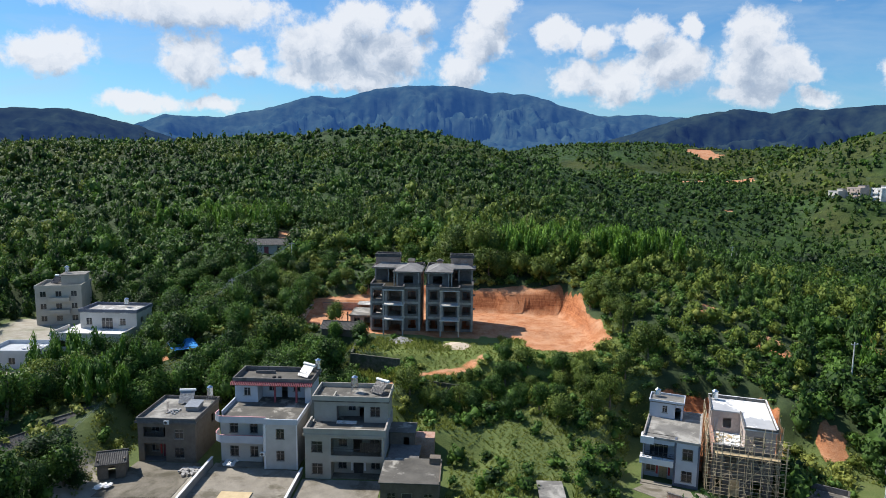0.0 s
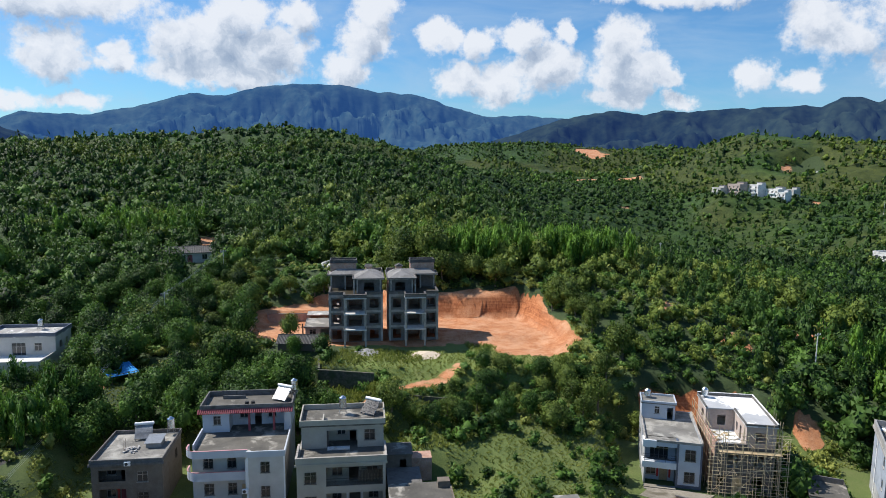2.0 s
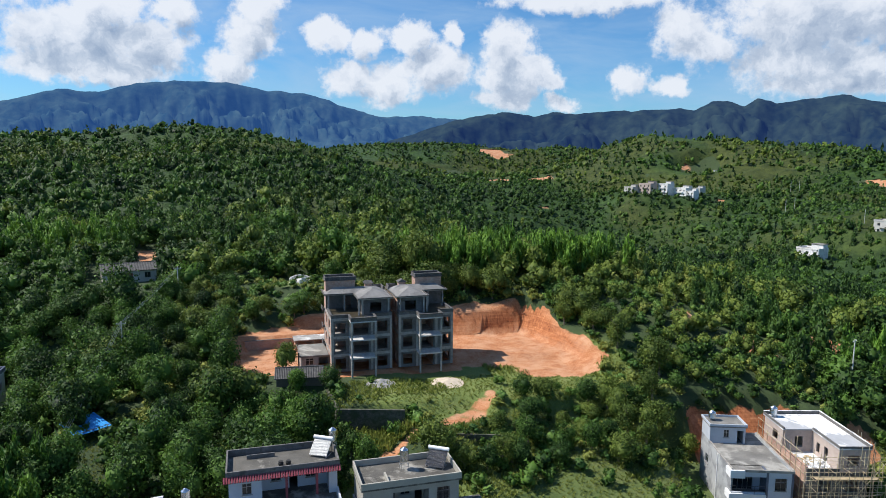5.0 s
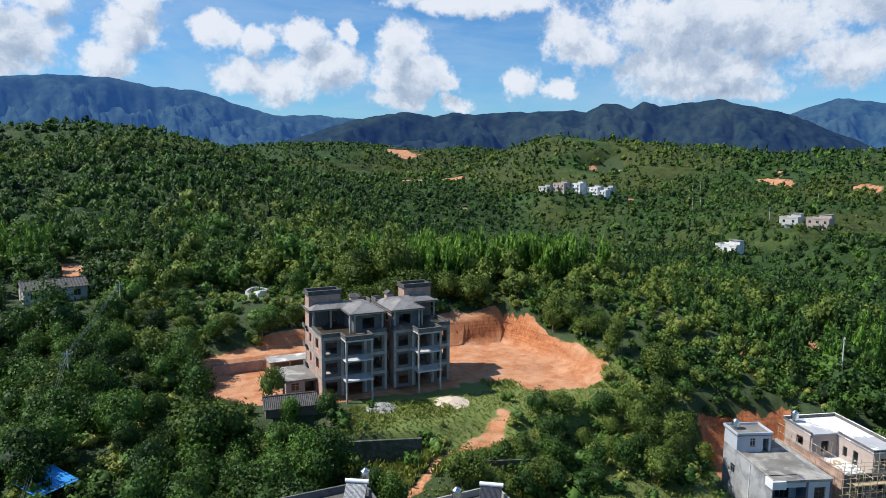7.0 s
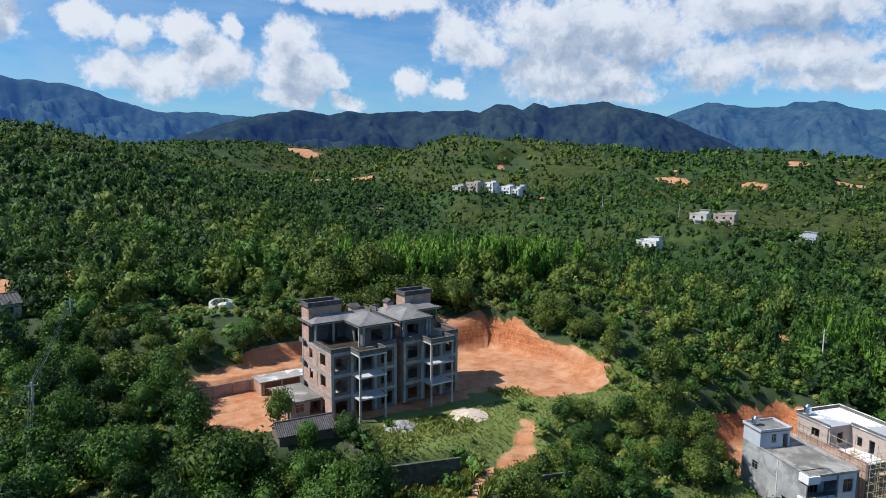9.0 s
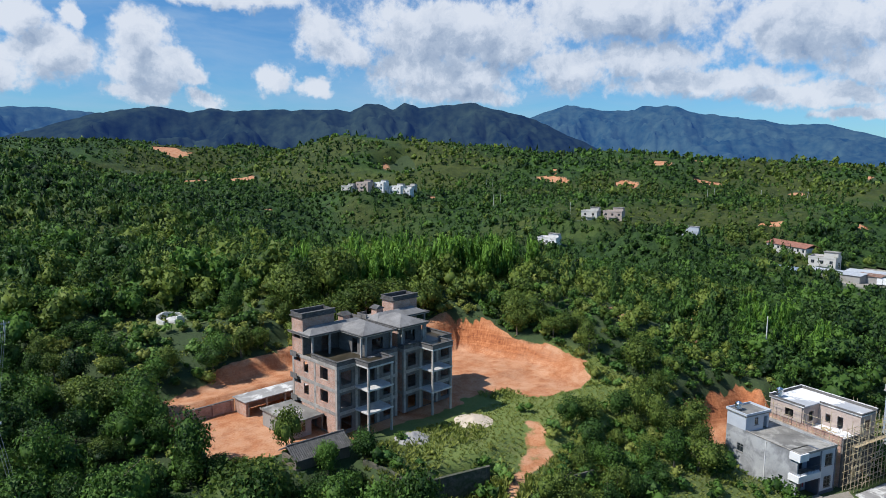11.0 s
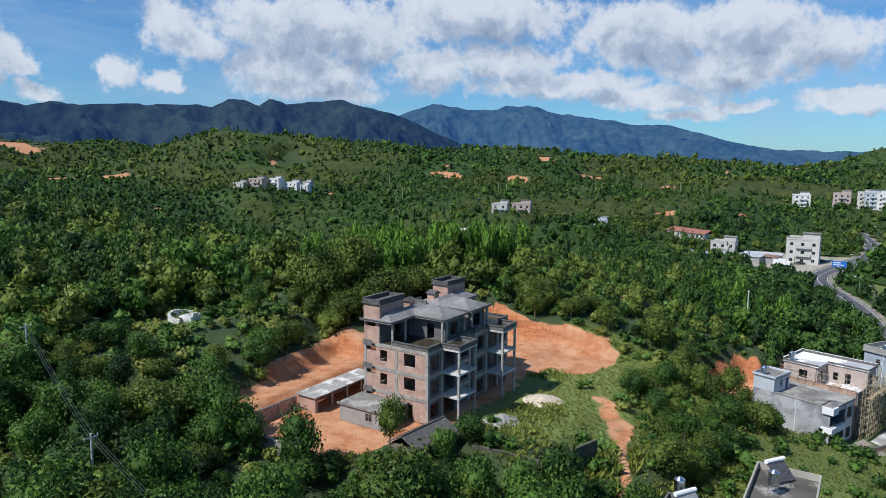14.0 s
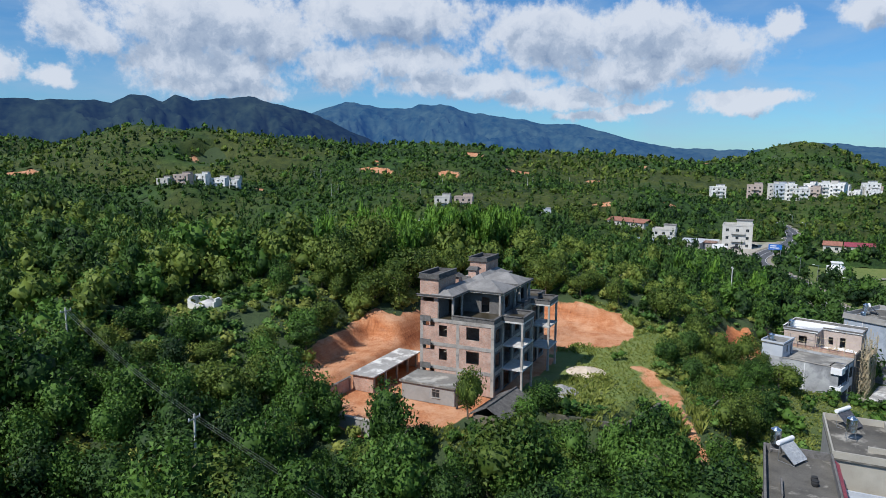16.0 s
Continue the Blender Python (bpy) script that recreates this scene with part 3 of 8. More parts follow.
# cut faces show strata and the marks of the digger's teeth, level earth is trodden pale
geo = t.nodes.new("ShaderNodeNewGeometry")
sep = t.nodes.new("ShaderNodeSeparateXYZ")
t.links.new(geo.outputs["Normal"], sep.inputs[0])
steep = ramp(t, sep.outputs["Z"], (0.55, (1, 1, 1)), (0.86, (0, 0, 0)))
layers = noise_tex(t, vmath(t, "MULTIPLY", pos, (0.10, 0.10, 2.6)), 1.0, 5, 0.7)
teeth = noise_tex(t, vmath(t, "MULTIPLY", pos, (2.6, 2.6, 0.25)), 1.0, 3, 0.6)
cut = ramp(t, fmath(t, "MULTIPLY_ADD", teeth, 0.45, fmath(t, "MULTIPLY", layers, 0.55)), (0.36, (0.20, 0.060, 0.022)), (0.52, (0.42, 0.150, 0.056)), (0.66, (0.58, 0.27, 0.12)))
dust = ramp(t, fmath(t, "MULTIPLY_ADD", noise_tex(t, pos, 0.22, 5, 0.7), 0.7, fmath(t, "MULTIPLY", small, 0.3)), (0.44, (0, 0, 0)), (0.64, (1, 1, 1)))
red = mix(t, dust, red, (0.57, 0.325, 0.19))
red = mix(t, steep, red, cut)
sa = t.nodes.new("ShaderNodeAttribute")
sa.attribute_name = "bare_soil"
edge = fmath(t, "ADD", sa.outputs["Fac"], fmath(t, "MULTIPLY_ADD", mid_n, 0.9, -0.45))
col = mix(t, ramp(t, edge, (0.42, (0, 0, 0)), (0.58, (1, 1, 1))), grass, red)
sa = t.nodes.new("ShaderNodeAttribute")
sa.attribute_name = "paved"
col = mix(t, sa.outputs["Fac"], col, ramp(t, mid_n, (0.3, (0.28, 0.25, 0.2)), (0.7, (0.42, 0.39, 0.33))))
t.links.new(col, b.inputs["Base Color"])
bp = t.nodes.new("ShaderNodeBump")
bp.inputs["Strength"].default_value, bp.inputs["Distance"].default_value = 0.5, 0.25
t.links.new(fmath(t, "ADD", small, mid_n), bp.inputs["Height"])
t.links.new(bp.outputs[0], b.inputs["Normal"])
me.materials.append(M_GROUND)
ground = tagged(new("ground", me), "grassy hill ground with bare red earth where it was dug", "ground", kind="structure")

# ---- far mountains ----
RIDGE_NORTH = [(30, 150), (26.5, 233), (24.6, 288), (23.0, 275), (20.0, 290), (16.8, 331), (13.1, 419), (10.3, 421), (7.9, 478), (4.4, 493), (0.5, 497), (-2.1, 463),
               (-5.2, 456), (-7.6, 393), (-10.7, 330), (-15.2, 311), (-17.6, 300), (-24, 250), (-40, 230), (-48, 270), (-52.3, 328), (-55.4, 412), (-58.3, 372), (-60.9, 370), (-61.5, 395)]
RIDGE_EAST = [(-64.0, 388), (-66.4, 339), (-69.1, 317), (-72.3, 275), (-75.0, 267), (-77.1, 229), (-79.7, 172), (-81.7, 132), (-83.7, 113), (-86.6, 113),
              (-89.7, 122), (-92.5, 150), (-95, 152), (-98, 130), (-106, 140), (-120, 160)]
RIDGE_WEST = [(75, 260), (60, 300), (48, 250), (40, 230), (35.5, 217), (33.4, 222), (31.2, 221), (29.0, 191), (26.6, 170), (24.6, 132), (22, 85), (18, 40)]
RIDGE_MIDDLE = [(-8, 60), (-12, 130), (-17.4, 239), (-21.4, 291), (-24.5, 271), (-25.9, 285), (-29.3, 273), (-32.1, 278), (-34.9, 299), (-37.2, 288), (-38.4, 328), (-39.9, 326),
                (-40.8, 307), (-41.7, 335), (-43.0, 306), (-47.2, 333), (-49.5, 304), (-51.9, 269), (-54.3, 211), (-56.7, 150), (-58.2, 115), (-61, 60), (-64, 20)]


def mountain(name, ridge, radius, deep, mat, label):
    """A range round the place: a crest line by bearing and height, with spurs and gullies that run down to its foot."""
    az0, az1 = ridge[-1][0], ridge[0][0]
    az = np.arange(az0, az1, 0.15)
    crest = np.interp(az, [p[0] for p in ridge][::-1], [p[1] for p in ridge][::-1])
    u = np.concatenate([np.linspace(0, 1, 36), np.linspace(1.03, 1.5, 6)])
    A, U = np.meshgrid(az, u)
    R = radius - deep * (1 - U)
    a = np.radians(A)
    X, Y = -45 - R * np.sin(a), 50 + R * np.cos(a)
    prof = np.where(U <= 1, np.power(np.clip(U, 0, 1), 1.15), 1 - (U - 1) * 1.5)
    spur = np.abs(fbm(X + 3000, Y + 3000, 420, 6, 0.6))
    Z = crest[None, :] * prof * (1 - 0.85 * spur * 4 * np.clip(U, 0, 1) * np.clip(1 - U, 0, 1) * 1.6)
    Z = Z + (16 * fbm(X, Y, 170, 2) + 9 * fbm(X, Y, 60, 3) + 3 * fbm(X, Y, 22, 2)) * np.clip(U * 2, 0, 1) + 10 * (1 - U) - 15
    n, m = A.shape
    idx = np.arange(n * m).reshape(n, m)
    q = np.stack([idx[:-1, :-1], idx[:-1, 1:], idx[1:, 1:], idx[1:, :-1]], -1).reshape(-1, 4)
    mesh = bpy.data.meshes.new(name)
    mesh.from_pydata(np.stack([X, Y, Z], -1).reshape(-1, 3).tolist(), [], q.tolist())
    mesh.polygons.foreach_set("use_smooth", [True] * len(q))
    mesh.materials.append(mat)
    return tagged(new(name, mesh), label, "mountain", kind="structure")


def far_green(name, c1, c2, air, haze_glow):
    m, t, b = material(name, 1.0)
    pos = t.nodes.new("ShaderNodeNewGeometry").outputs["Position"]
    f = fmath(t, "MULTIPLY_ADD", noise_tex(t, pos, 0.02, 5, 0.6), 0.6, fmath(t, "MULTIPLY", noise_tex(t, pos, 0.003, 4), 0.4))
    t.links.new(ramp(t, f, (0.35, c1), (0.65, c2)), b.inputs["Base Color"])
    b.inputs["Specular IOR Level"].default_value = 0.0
    # haze of the air over the range is painted on as even blue emission
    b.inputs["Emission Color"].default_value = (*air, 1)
    b.inputs["Emission Strength"].default_value = haze_glow
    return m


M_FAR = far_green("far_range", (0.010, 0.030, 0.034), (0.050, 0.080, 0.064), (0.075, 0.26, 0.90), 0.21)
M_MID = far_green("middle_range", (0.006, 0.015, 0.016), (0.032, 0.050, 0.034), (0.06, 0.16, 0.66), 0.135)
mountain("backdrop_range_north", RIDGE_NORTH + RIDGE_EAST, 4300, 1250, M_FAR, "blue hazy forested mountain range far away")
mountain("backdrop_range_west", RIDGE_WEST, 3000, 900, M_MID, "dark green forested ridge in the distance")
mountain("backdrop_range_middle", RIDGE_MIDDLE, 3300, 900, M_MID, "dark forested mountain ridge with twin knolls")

# ---- building kit ----
def part(name, bm, mat, parent=None, label="", smooth_shade=False):
    if name.endswith("wall"):
        bmesh.ops.remove_doubles(bm, verts=bm.verts, dist=0.0005)
    me = bpy.data.meshes.new(name)
    bm.to_mesh(me)
    bm.free()
    if smooth_shade:
        me.polygons.foreach_set("use_smooth", [True] * len(me.polygons))
    me.materials.append(mat)
    ob = new(name, me)
    if parent is not None:
        ob.parent = parent
    if label:
        ob["label"] = label
    return ob


def thing(name, m, label, category, group=""):
    ob = new(name)
    ob.matrix_basis = m
    ob.empty_display_size = 0.5
    return tagged(ob, label, category, group)


def add_box(bm, x0, y0, z0, x1, y1, z1, m=None):
    x0, x1, y0, y1, z0, z1 = min(x0, x1), max(x0, x1), min(y0, y1), max(y0, y1), min(z0, z1), max(z0, z1)
    co = [(x, y, z) for z in (z0, z1) for y in (y0, y1) for x in (x0, x1)]
    v = [bm.verts.new(m @ Vector(c) if m else c) for c in co]
    for f in ((0, 2, 3, 1), (4, 5, 7, 6), (0, 1, 5, 4), (2, 6, 7, 3), (0, 4, 6, 2), (1, 3, 7, 5)):
        bm.faces.new([v[i] for i in f])


def boxes(*bs, m=None, bevel=0.0):
    bm = bmesh.new()
    for b in bs:
        add_box(bm, *b, m=m)
    if bevel:
        bmesh.ops.bevel(bm, geom=list(bm.edges), offset=bevel, segments=1, affect="EDGES")
    return bm


def tube(bm, a, b, r, n=6, r2=None):
    a, b = Vector(a), Vector(b)
    q = (b - a).to_track_quat("Z", "Y")
    r2 = r if r2 is None else r2
    lo, hi = [], []
    for i in range(n):
        c = Vector((math.cos(2 * math.pi * i / n), math.sin(2 * math.pi * i / n), 0))
        lo.append(bm.verts.new(a + q @ (c * r)))
        hi.append(bm.verts.new(b + q @ (c * r2)))
    for i in range(n):
        bm.faces.new((lo[i], lo[(i + 1) % n], hi[(i + 1) % n], hi[i]))
    bm.faces.new(lo[::-1])
    bm.faces.new(hi)


def tubes(*ts, n=6):
    bm = bmesh.new()
    for a, b, r in ts:
        tube(bm, a, b, r, n)
    return bm


def turned(profile, n=16):
    """A body of revolution round z from (radius, height) pairs."""
    bm = bmesh.new()
    rings = [[bm.verts.new((r * math.cos(2 * math.pi * i / n), r * math.sin(2 * math.pi * i / n), z)) for i in range(n)] for r, z in profile]
    for a, b in zip(rings, rings[1:]):
        for i in range(n):
            bm.faces.new((a[i], a[(i + 1) % n], b[(i + 1) % n], b[i]))
    bm.faces.new(rings[0][::-1])
    bm.faces.new(rings[-1])
    return bm


def wall_boxes(u0, u1, z0, z1, holes):
    """The pieces of a wall left round its openings, as (u0, z0, u1, z1)."""
    us = sorted({u0, u1, *[h[0] for h in holes], *[h[1] for h in holes]})
    out = []
    for a, b in zip(us, us[1:]):
        if b <= u0 or a >= u1:
            continue
        z = z0
        for h in sorted([h for h in holes if h[0] <= a and h[1] >= b], key=lambda h: h[2]):
            if h[2] > z:
                out.append((a, z, b, h[2]))
            z = max(z, h[3])
        if z < z1:
            out.append((a, z, b, z1))
    return out


def front_wall(u0, u1, y0, y1, z0, z1, holes=()):
    """Boxes of a wall that runs along x between y0 and y1; holes as (x0, x1, z0, z1)."""
    return [(a, y0, c, b, y1, d) for a, c, b, d in wall_boxes(u0, u1, z0, z1, holes)]


def side_wall(v0, v1, x0, x1, z0, z1, holes=()):
    return [(x0, a, c, x1, b, d) for a, c, b, d in wall_boxes(v0, v1, z0, z1, holes)]


def window(parent, u0, u1, z0, z1, face, side="front", bars=False, mat=None, cols=2, sill=True):
    """A window in an opening: frame with mullions, a pane in each light and, where there is one, a steel grille."""
    def put(name, rects, d0, d1, m, under, label=""):
        bs = [(a, face + d0, c, b, face + d1, d) if side == "front" else (face + d0, a, c, face + d1, b, d) for a, c, b, d in rects]
        return part(name, boxes(*bs), m, under, label)
    f = 0.06
    rects = [(u0, z0, u1, z0 + f), (u0, z1 - f, u1, z1), (u0, z0 + f, u0 + f, z1 - f), (u1 - f, z0 + f, u1, z1 - f)]
    step = (u1 - u0) / cols
    rects += [(u0 + step * i - f / 2, z0 + f, u0 + step * i + f / 2, z1 - f) for i in range(1, cols)]
    hz = z0 + (z1 - z0) * 0.68
    for i in range(cols):
        a, b = u0 + step * i + (f if i == 0 else f / 2), u0 + step * (i + 1) - (f if i == cols - 1 else f / 2)
        rects.append((a, hz - f / 2, b, hz + f / 2))
    s = 1 if side in ("front", "left") else -1
    win = put("window", rects, 0.05 * s, 0.12 * s, mat or M_ALU, parent)
    for i in range(cols):
        a, b = u0 + step * i + f * 0.6, u0 + step * (i + 1) - f * 0.6
        put("pane", [(a, z0 + f * 0.6, b, hz)], 0.075 * s, 0.095 * s, M_GLASS, win)
        put("pane", [(a, hz, b, z1 - f * 0.6)], 0.075 * s, 0.095 * s, M_GLASS, win)
    if sill:
        put("sill", [(u0 - 0.1, z0 - 0.09, u1 + 0.1, z0 - 0.005)], -0.09 * s, 0.05 * s, M_CONC, win)
    if bars:
        n = max(3, int((u1 - u0) / 0.16))
        rr = [(u0 + (u1 - u0) * i / n - 0.012, z0, u0 + (u1 - u0) * i / n + 0.012, z1) for i in range(n + 1)]
        rr += [(u0, z0 + (z1 - z0) * k - 0.015, u1, z0 + (z1 - z0) * k + 0.015) for k in (0.05, 0.35, 0.65, 0.95)]
        put("grille", rr, -0.09 * s, -0.06 * s, M_DARKMETAL, win)
    return win


def door(parent, u0, u1, z0, z1, face, mat, leaves=2):
    d = part("door", boxes((u0, face + 0.04, z0, u0 + 0.07, face + 0.14, z1), (u1 - 0.07, face + 0.04, z0, u1, face + 0.14, z1), (u0 + 0.07, face + 0.04, z1 - 0.07, u1 - 0.07, face + 0.14, z1)), M_ALU, parent)
    w = (u1 - u0 - 0.14) / leaves
    for i in range(leaves):
        a = u0 + 0.07 + w * i
        part("leaf", boxes((a + 0.01, face + 0.07, z0, a + w - 0.01, face + 0.11, z1 - 0.08), (a + 0.12, face + 0.055, z0 + 0.2, a + w - 0.12, face + 0.07, z0 + 0.9), (a + 0.12, face + 0.055, z0 + 1.05, a + w - 0.12, face + 0.07, z1 - 0.25)), mat, d)
    return d


def parapet(x0, y0, x1, y1, z0, z1, t=0.18, skip=""):
    bs = []
    if "f" not in skip:
        bs.append((x0, y0, z0, x1, y0 + t, z1))
    if "b" not in skip:
        bs.append((x0, y1 - t, z0, x1, y1, z1))
    if "l" not in skip:
        bs.append((x0, y0 + t, z0, x0 + t, y1 - t, z1))
    if "r" not in skip:
        bs.append((x1 - t, y0 + t, z0, x1, y1 - t, z1))
    return bs


def water_tank(m, tall=1.5, stand=1.0):
    t = thing("water_tank", m, "ribbed stainless steel water tank on a steel stand", "water tank", "roof tanks")
    prof = [(0.05, stand)]
    for i in range(12):
        prof += [(0.52, stand + 0.05 + tall * i / 12), (0.545, stand + 0.05 + tall * (i + 0.3) / 12), (0.545, stand + 0.05 + tall * (i + 0.6) / 12)]
    prof += [(0.5, stand + tall + 0.08), (0.2, stand + tall + 0.22), (0.18, stand + tall + 0.3), (0.02, stand + tall + 0.31)]
    part("tank", turned(prof, 18), M_STEEL, t, "shiny ribbed steel drum", True)
    for sx in (-1, 1):
        for sy in (-1, 1):
            part("leg", tubes(((sx * 0.5, sy * 0.5, 0), (sx * 0.4, sy * 0.4, stand), 0.03)), M_ALU, t)
    part("ring", tubes(((-0.48, -0.48, stand * 0.5), (0.48, -0.48, stand * 0.5), 0.02), ((-0.48, 0.48, stand * 0.5), (0.48, 0.48, stand * 0.5), 0.02),
                       ((-0.48, -0.48, stand * 0.5), (-0.48, 0.48, stand * 0.5), 0.02), ((0.48, -0.48, stand * 0.5), (0.48, 0.48, stand * 0.5), 0.02)), M_ALU, t)
    return t


def solar_heater(m, w=2.4, deep=1.7, rise=1.5, tubes_glare=False):
    t = thing("solar_water_heater", m, "solar water heater with glass tubes and a white tank", "solar heater", "roof solar heaters")
    ang = math.atan2(rise, deep)
    length = math.hypot(rise, deep)
    mm = Matrix.Translation((0, -deep / 2, 0.25)) @ Matrix.Rotation(ang, 4, "X")
    n = 18
    for i in range(n):
        x = -w / 2 + w * (i + 0.5) / n
        bm = bmesh.new()
        tube(bm, mm @ Vector((x, 0, 0.05)), mm @ Vector((x, length, 0.05)), w / n * 0.40, 6)
        # pale aluminium puts the glare off the dark tubes into their colour
        part("tube", bm, M_ALU if tubes_glare else M_PANEL, t)
    bm = bmesh.new()
    add_box(bm, -w / 2, 0, -0.04, w / 2, length, 0.0, m=mm)
    part("backing", bm, M_ALU, t)
    top = mm @ Vector((0, length + 0.15, 0.12))
    bm = bmesh.new()
    tube(bm, (-w / 2 - 0.12, top.y, top.z), (w / 2 + 0.12, top.y, top.z), 0.24, 14)
    part("tank", bm, M_PLASTIC, t, "white horizontal tank")
    for sx in (-1, 1):
        part("leg", tubes(((sx * w * 0.45, top.y, 0), (sx * w * 0.45, top.y, top.z - 0.1), 0.025), ((sx * w * 0.45, -deep / 2, 0), (sx * w * 0.45, -deep / 2, 0.28), 0.025), ((sx * w * 0.45, -deep / 2, 0.04), (sx * w * 0.45, top.y, 0.04), 0.02)), M_ALU, t)
    return t


def aircon(m):
    t = thing("air_conditioner", m, "white outdoor air conditioner unit on a wall", "air conditioner")
    part("case", boxes((-0.42, -0.16, 0, 0.42, 0.16, 0.58), bevel=0.02), M_PLASTIC, t)
    bm = bmesh.new()
    tube(bm, (-0.1, -0.175, 0.29), (-0.1, -0.158, 0.29), 0.22, 14)
    part("fan_grille", bm, M_DARKMETAL, t)
    part("bracket", boxes((-0.35, -0.15, -0.06, -0.3, 0.2, -0.003), (0.3, -0.15, -0.06, 0.35, 0.2, -0.003)), M_ALU, t)
    return t


def tile_roof(parent, x0, x1, y0, y1, z_eave, z_ridge, mat, name="roof", step=0.28):
    """A two-pitched roof of half-round tile rows, ridge along x."""
    ym = (y0 + y1) / 2
    for ya, yb in ((y0, ym), (y1, ym)):
        bm = bmesh.new()
        n = 2 * max(4, int((x1 - x0) / step))
        rows = [[bm.verts.new((x0 + (x1 - x0) * i / n, y, z + (0.07 if i % 2 else -0.02))) for i in range(n + 1)] for y, z in ((ya, z_eave), (yb, z_ridge))]
        low = [[bm.verts.new((v.co.x, v.co.y, v.co.z - 0.1)) for v in (r[0], r[-1])] for r in rows]
        for i in range(n):
            bm.faces.new((rows[0][i], rows[0][i + 1], rows[1][i + 1], rows[1][i]))
        bm.faces.new((low[0][0], low[0][1], low[1][1], low[1][0]))
        bm.faces.new((rows[0][0], rows[1][0], low[1][0], low[0][0]))
        bm.faces.new((rows[0][-1], low[0][1], low[1][1], rows[1][-1]))
        bm.faces.new(rows[0] + [low[0][1], low[0][0]])
        part(name, bm, mat, parent)
    part("ridge", boxes((x0, ym - 0.12, z_ridge - 0.02, x1, ym + 0.12, z_ridge + 0.14), bevel=0.04), mat, parent)


def hip(bm, x0, x1, y0, y1, z0, z1, over=0.0, ridge=0.5):
    """A hipped roof body with a ridge along its longer side."""
    w, d = x1 - x0, y1 - y0
    if w >= d:
        r0, r1 = (x0 + d / 2 * ridge * 2, (y0 + y1) / 2, z1), (x1 - d / 2 * ridge * 2, (y0 + y1) / 2, z1)
    else:
        r0, r1 = ((x0 + x1) / 2, y0 + w / 2 * ridge * 2, z1), ((x0 + x1) / 2, y1 - w / 2 * ridge * 2, z1)
    v = [bm.verts.new(c) for c in ((x0, y0, z0), (x1, y0, z0), (x1, y1, z0), (x0, y1, z0), r0, r1)]
    fs = ((0, 1, 5, 4), (1, 2, 5), (2, 3, 4, 5), (3, 0, 4)) if w >= d else ((0, 1, 4), (1, 2, 5, 4), (2, 3, 5), (3, 0, 4, 5))
    for f in fs:
        bm.faces.new([v[i] for i in f])
    bm.faces.new([v[i] for i in (3, 2, 1, 0)])

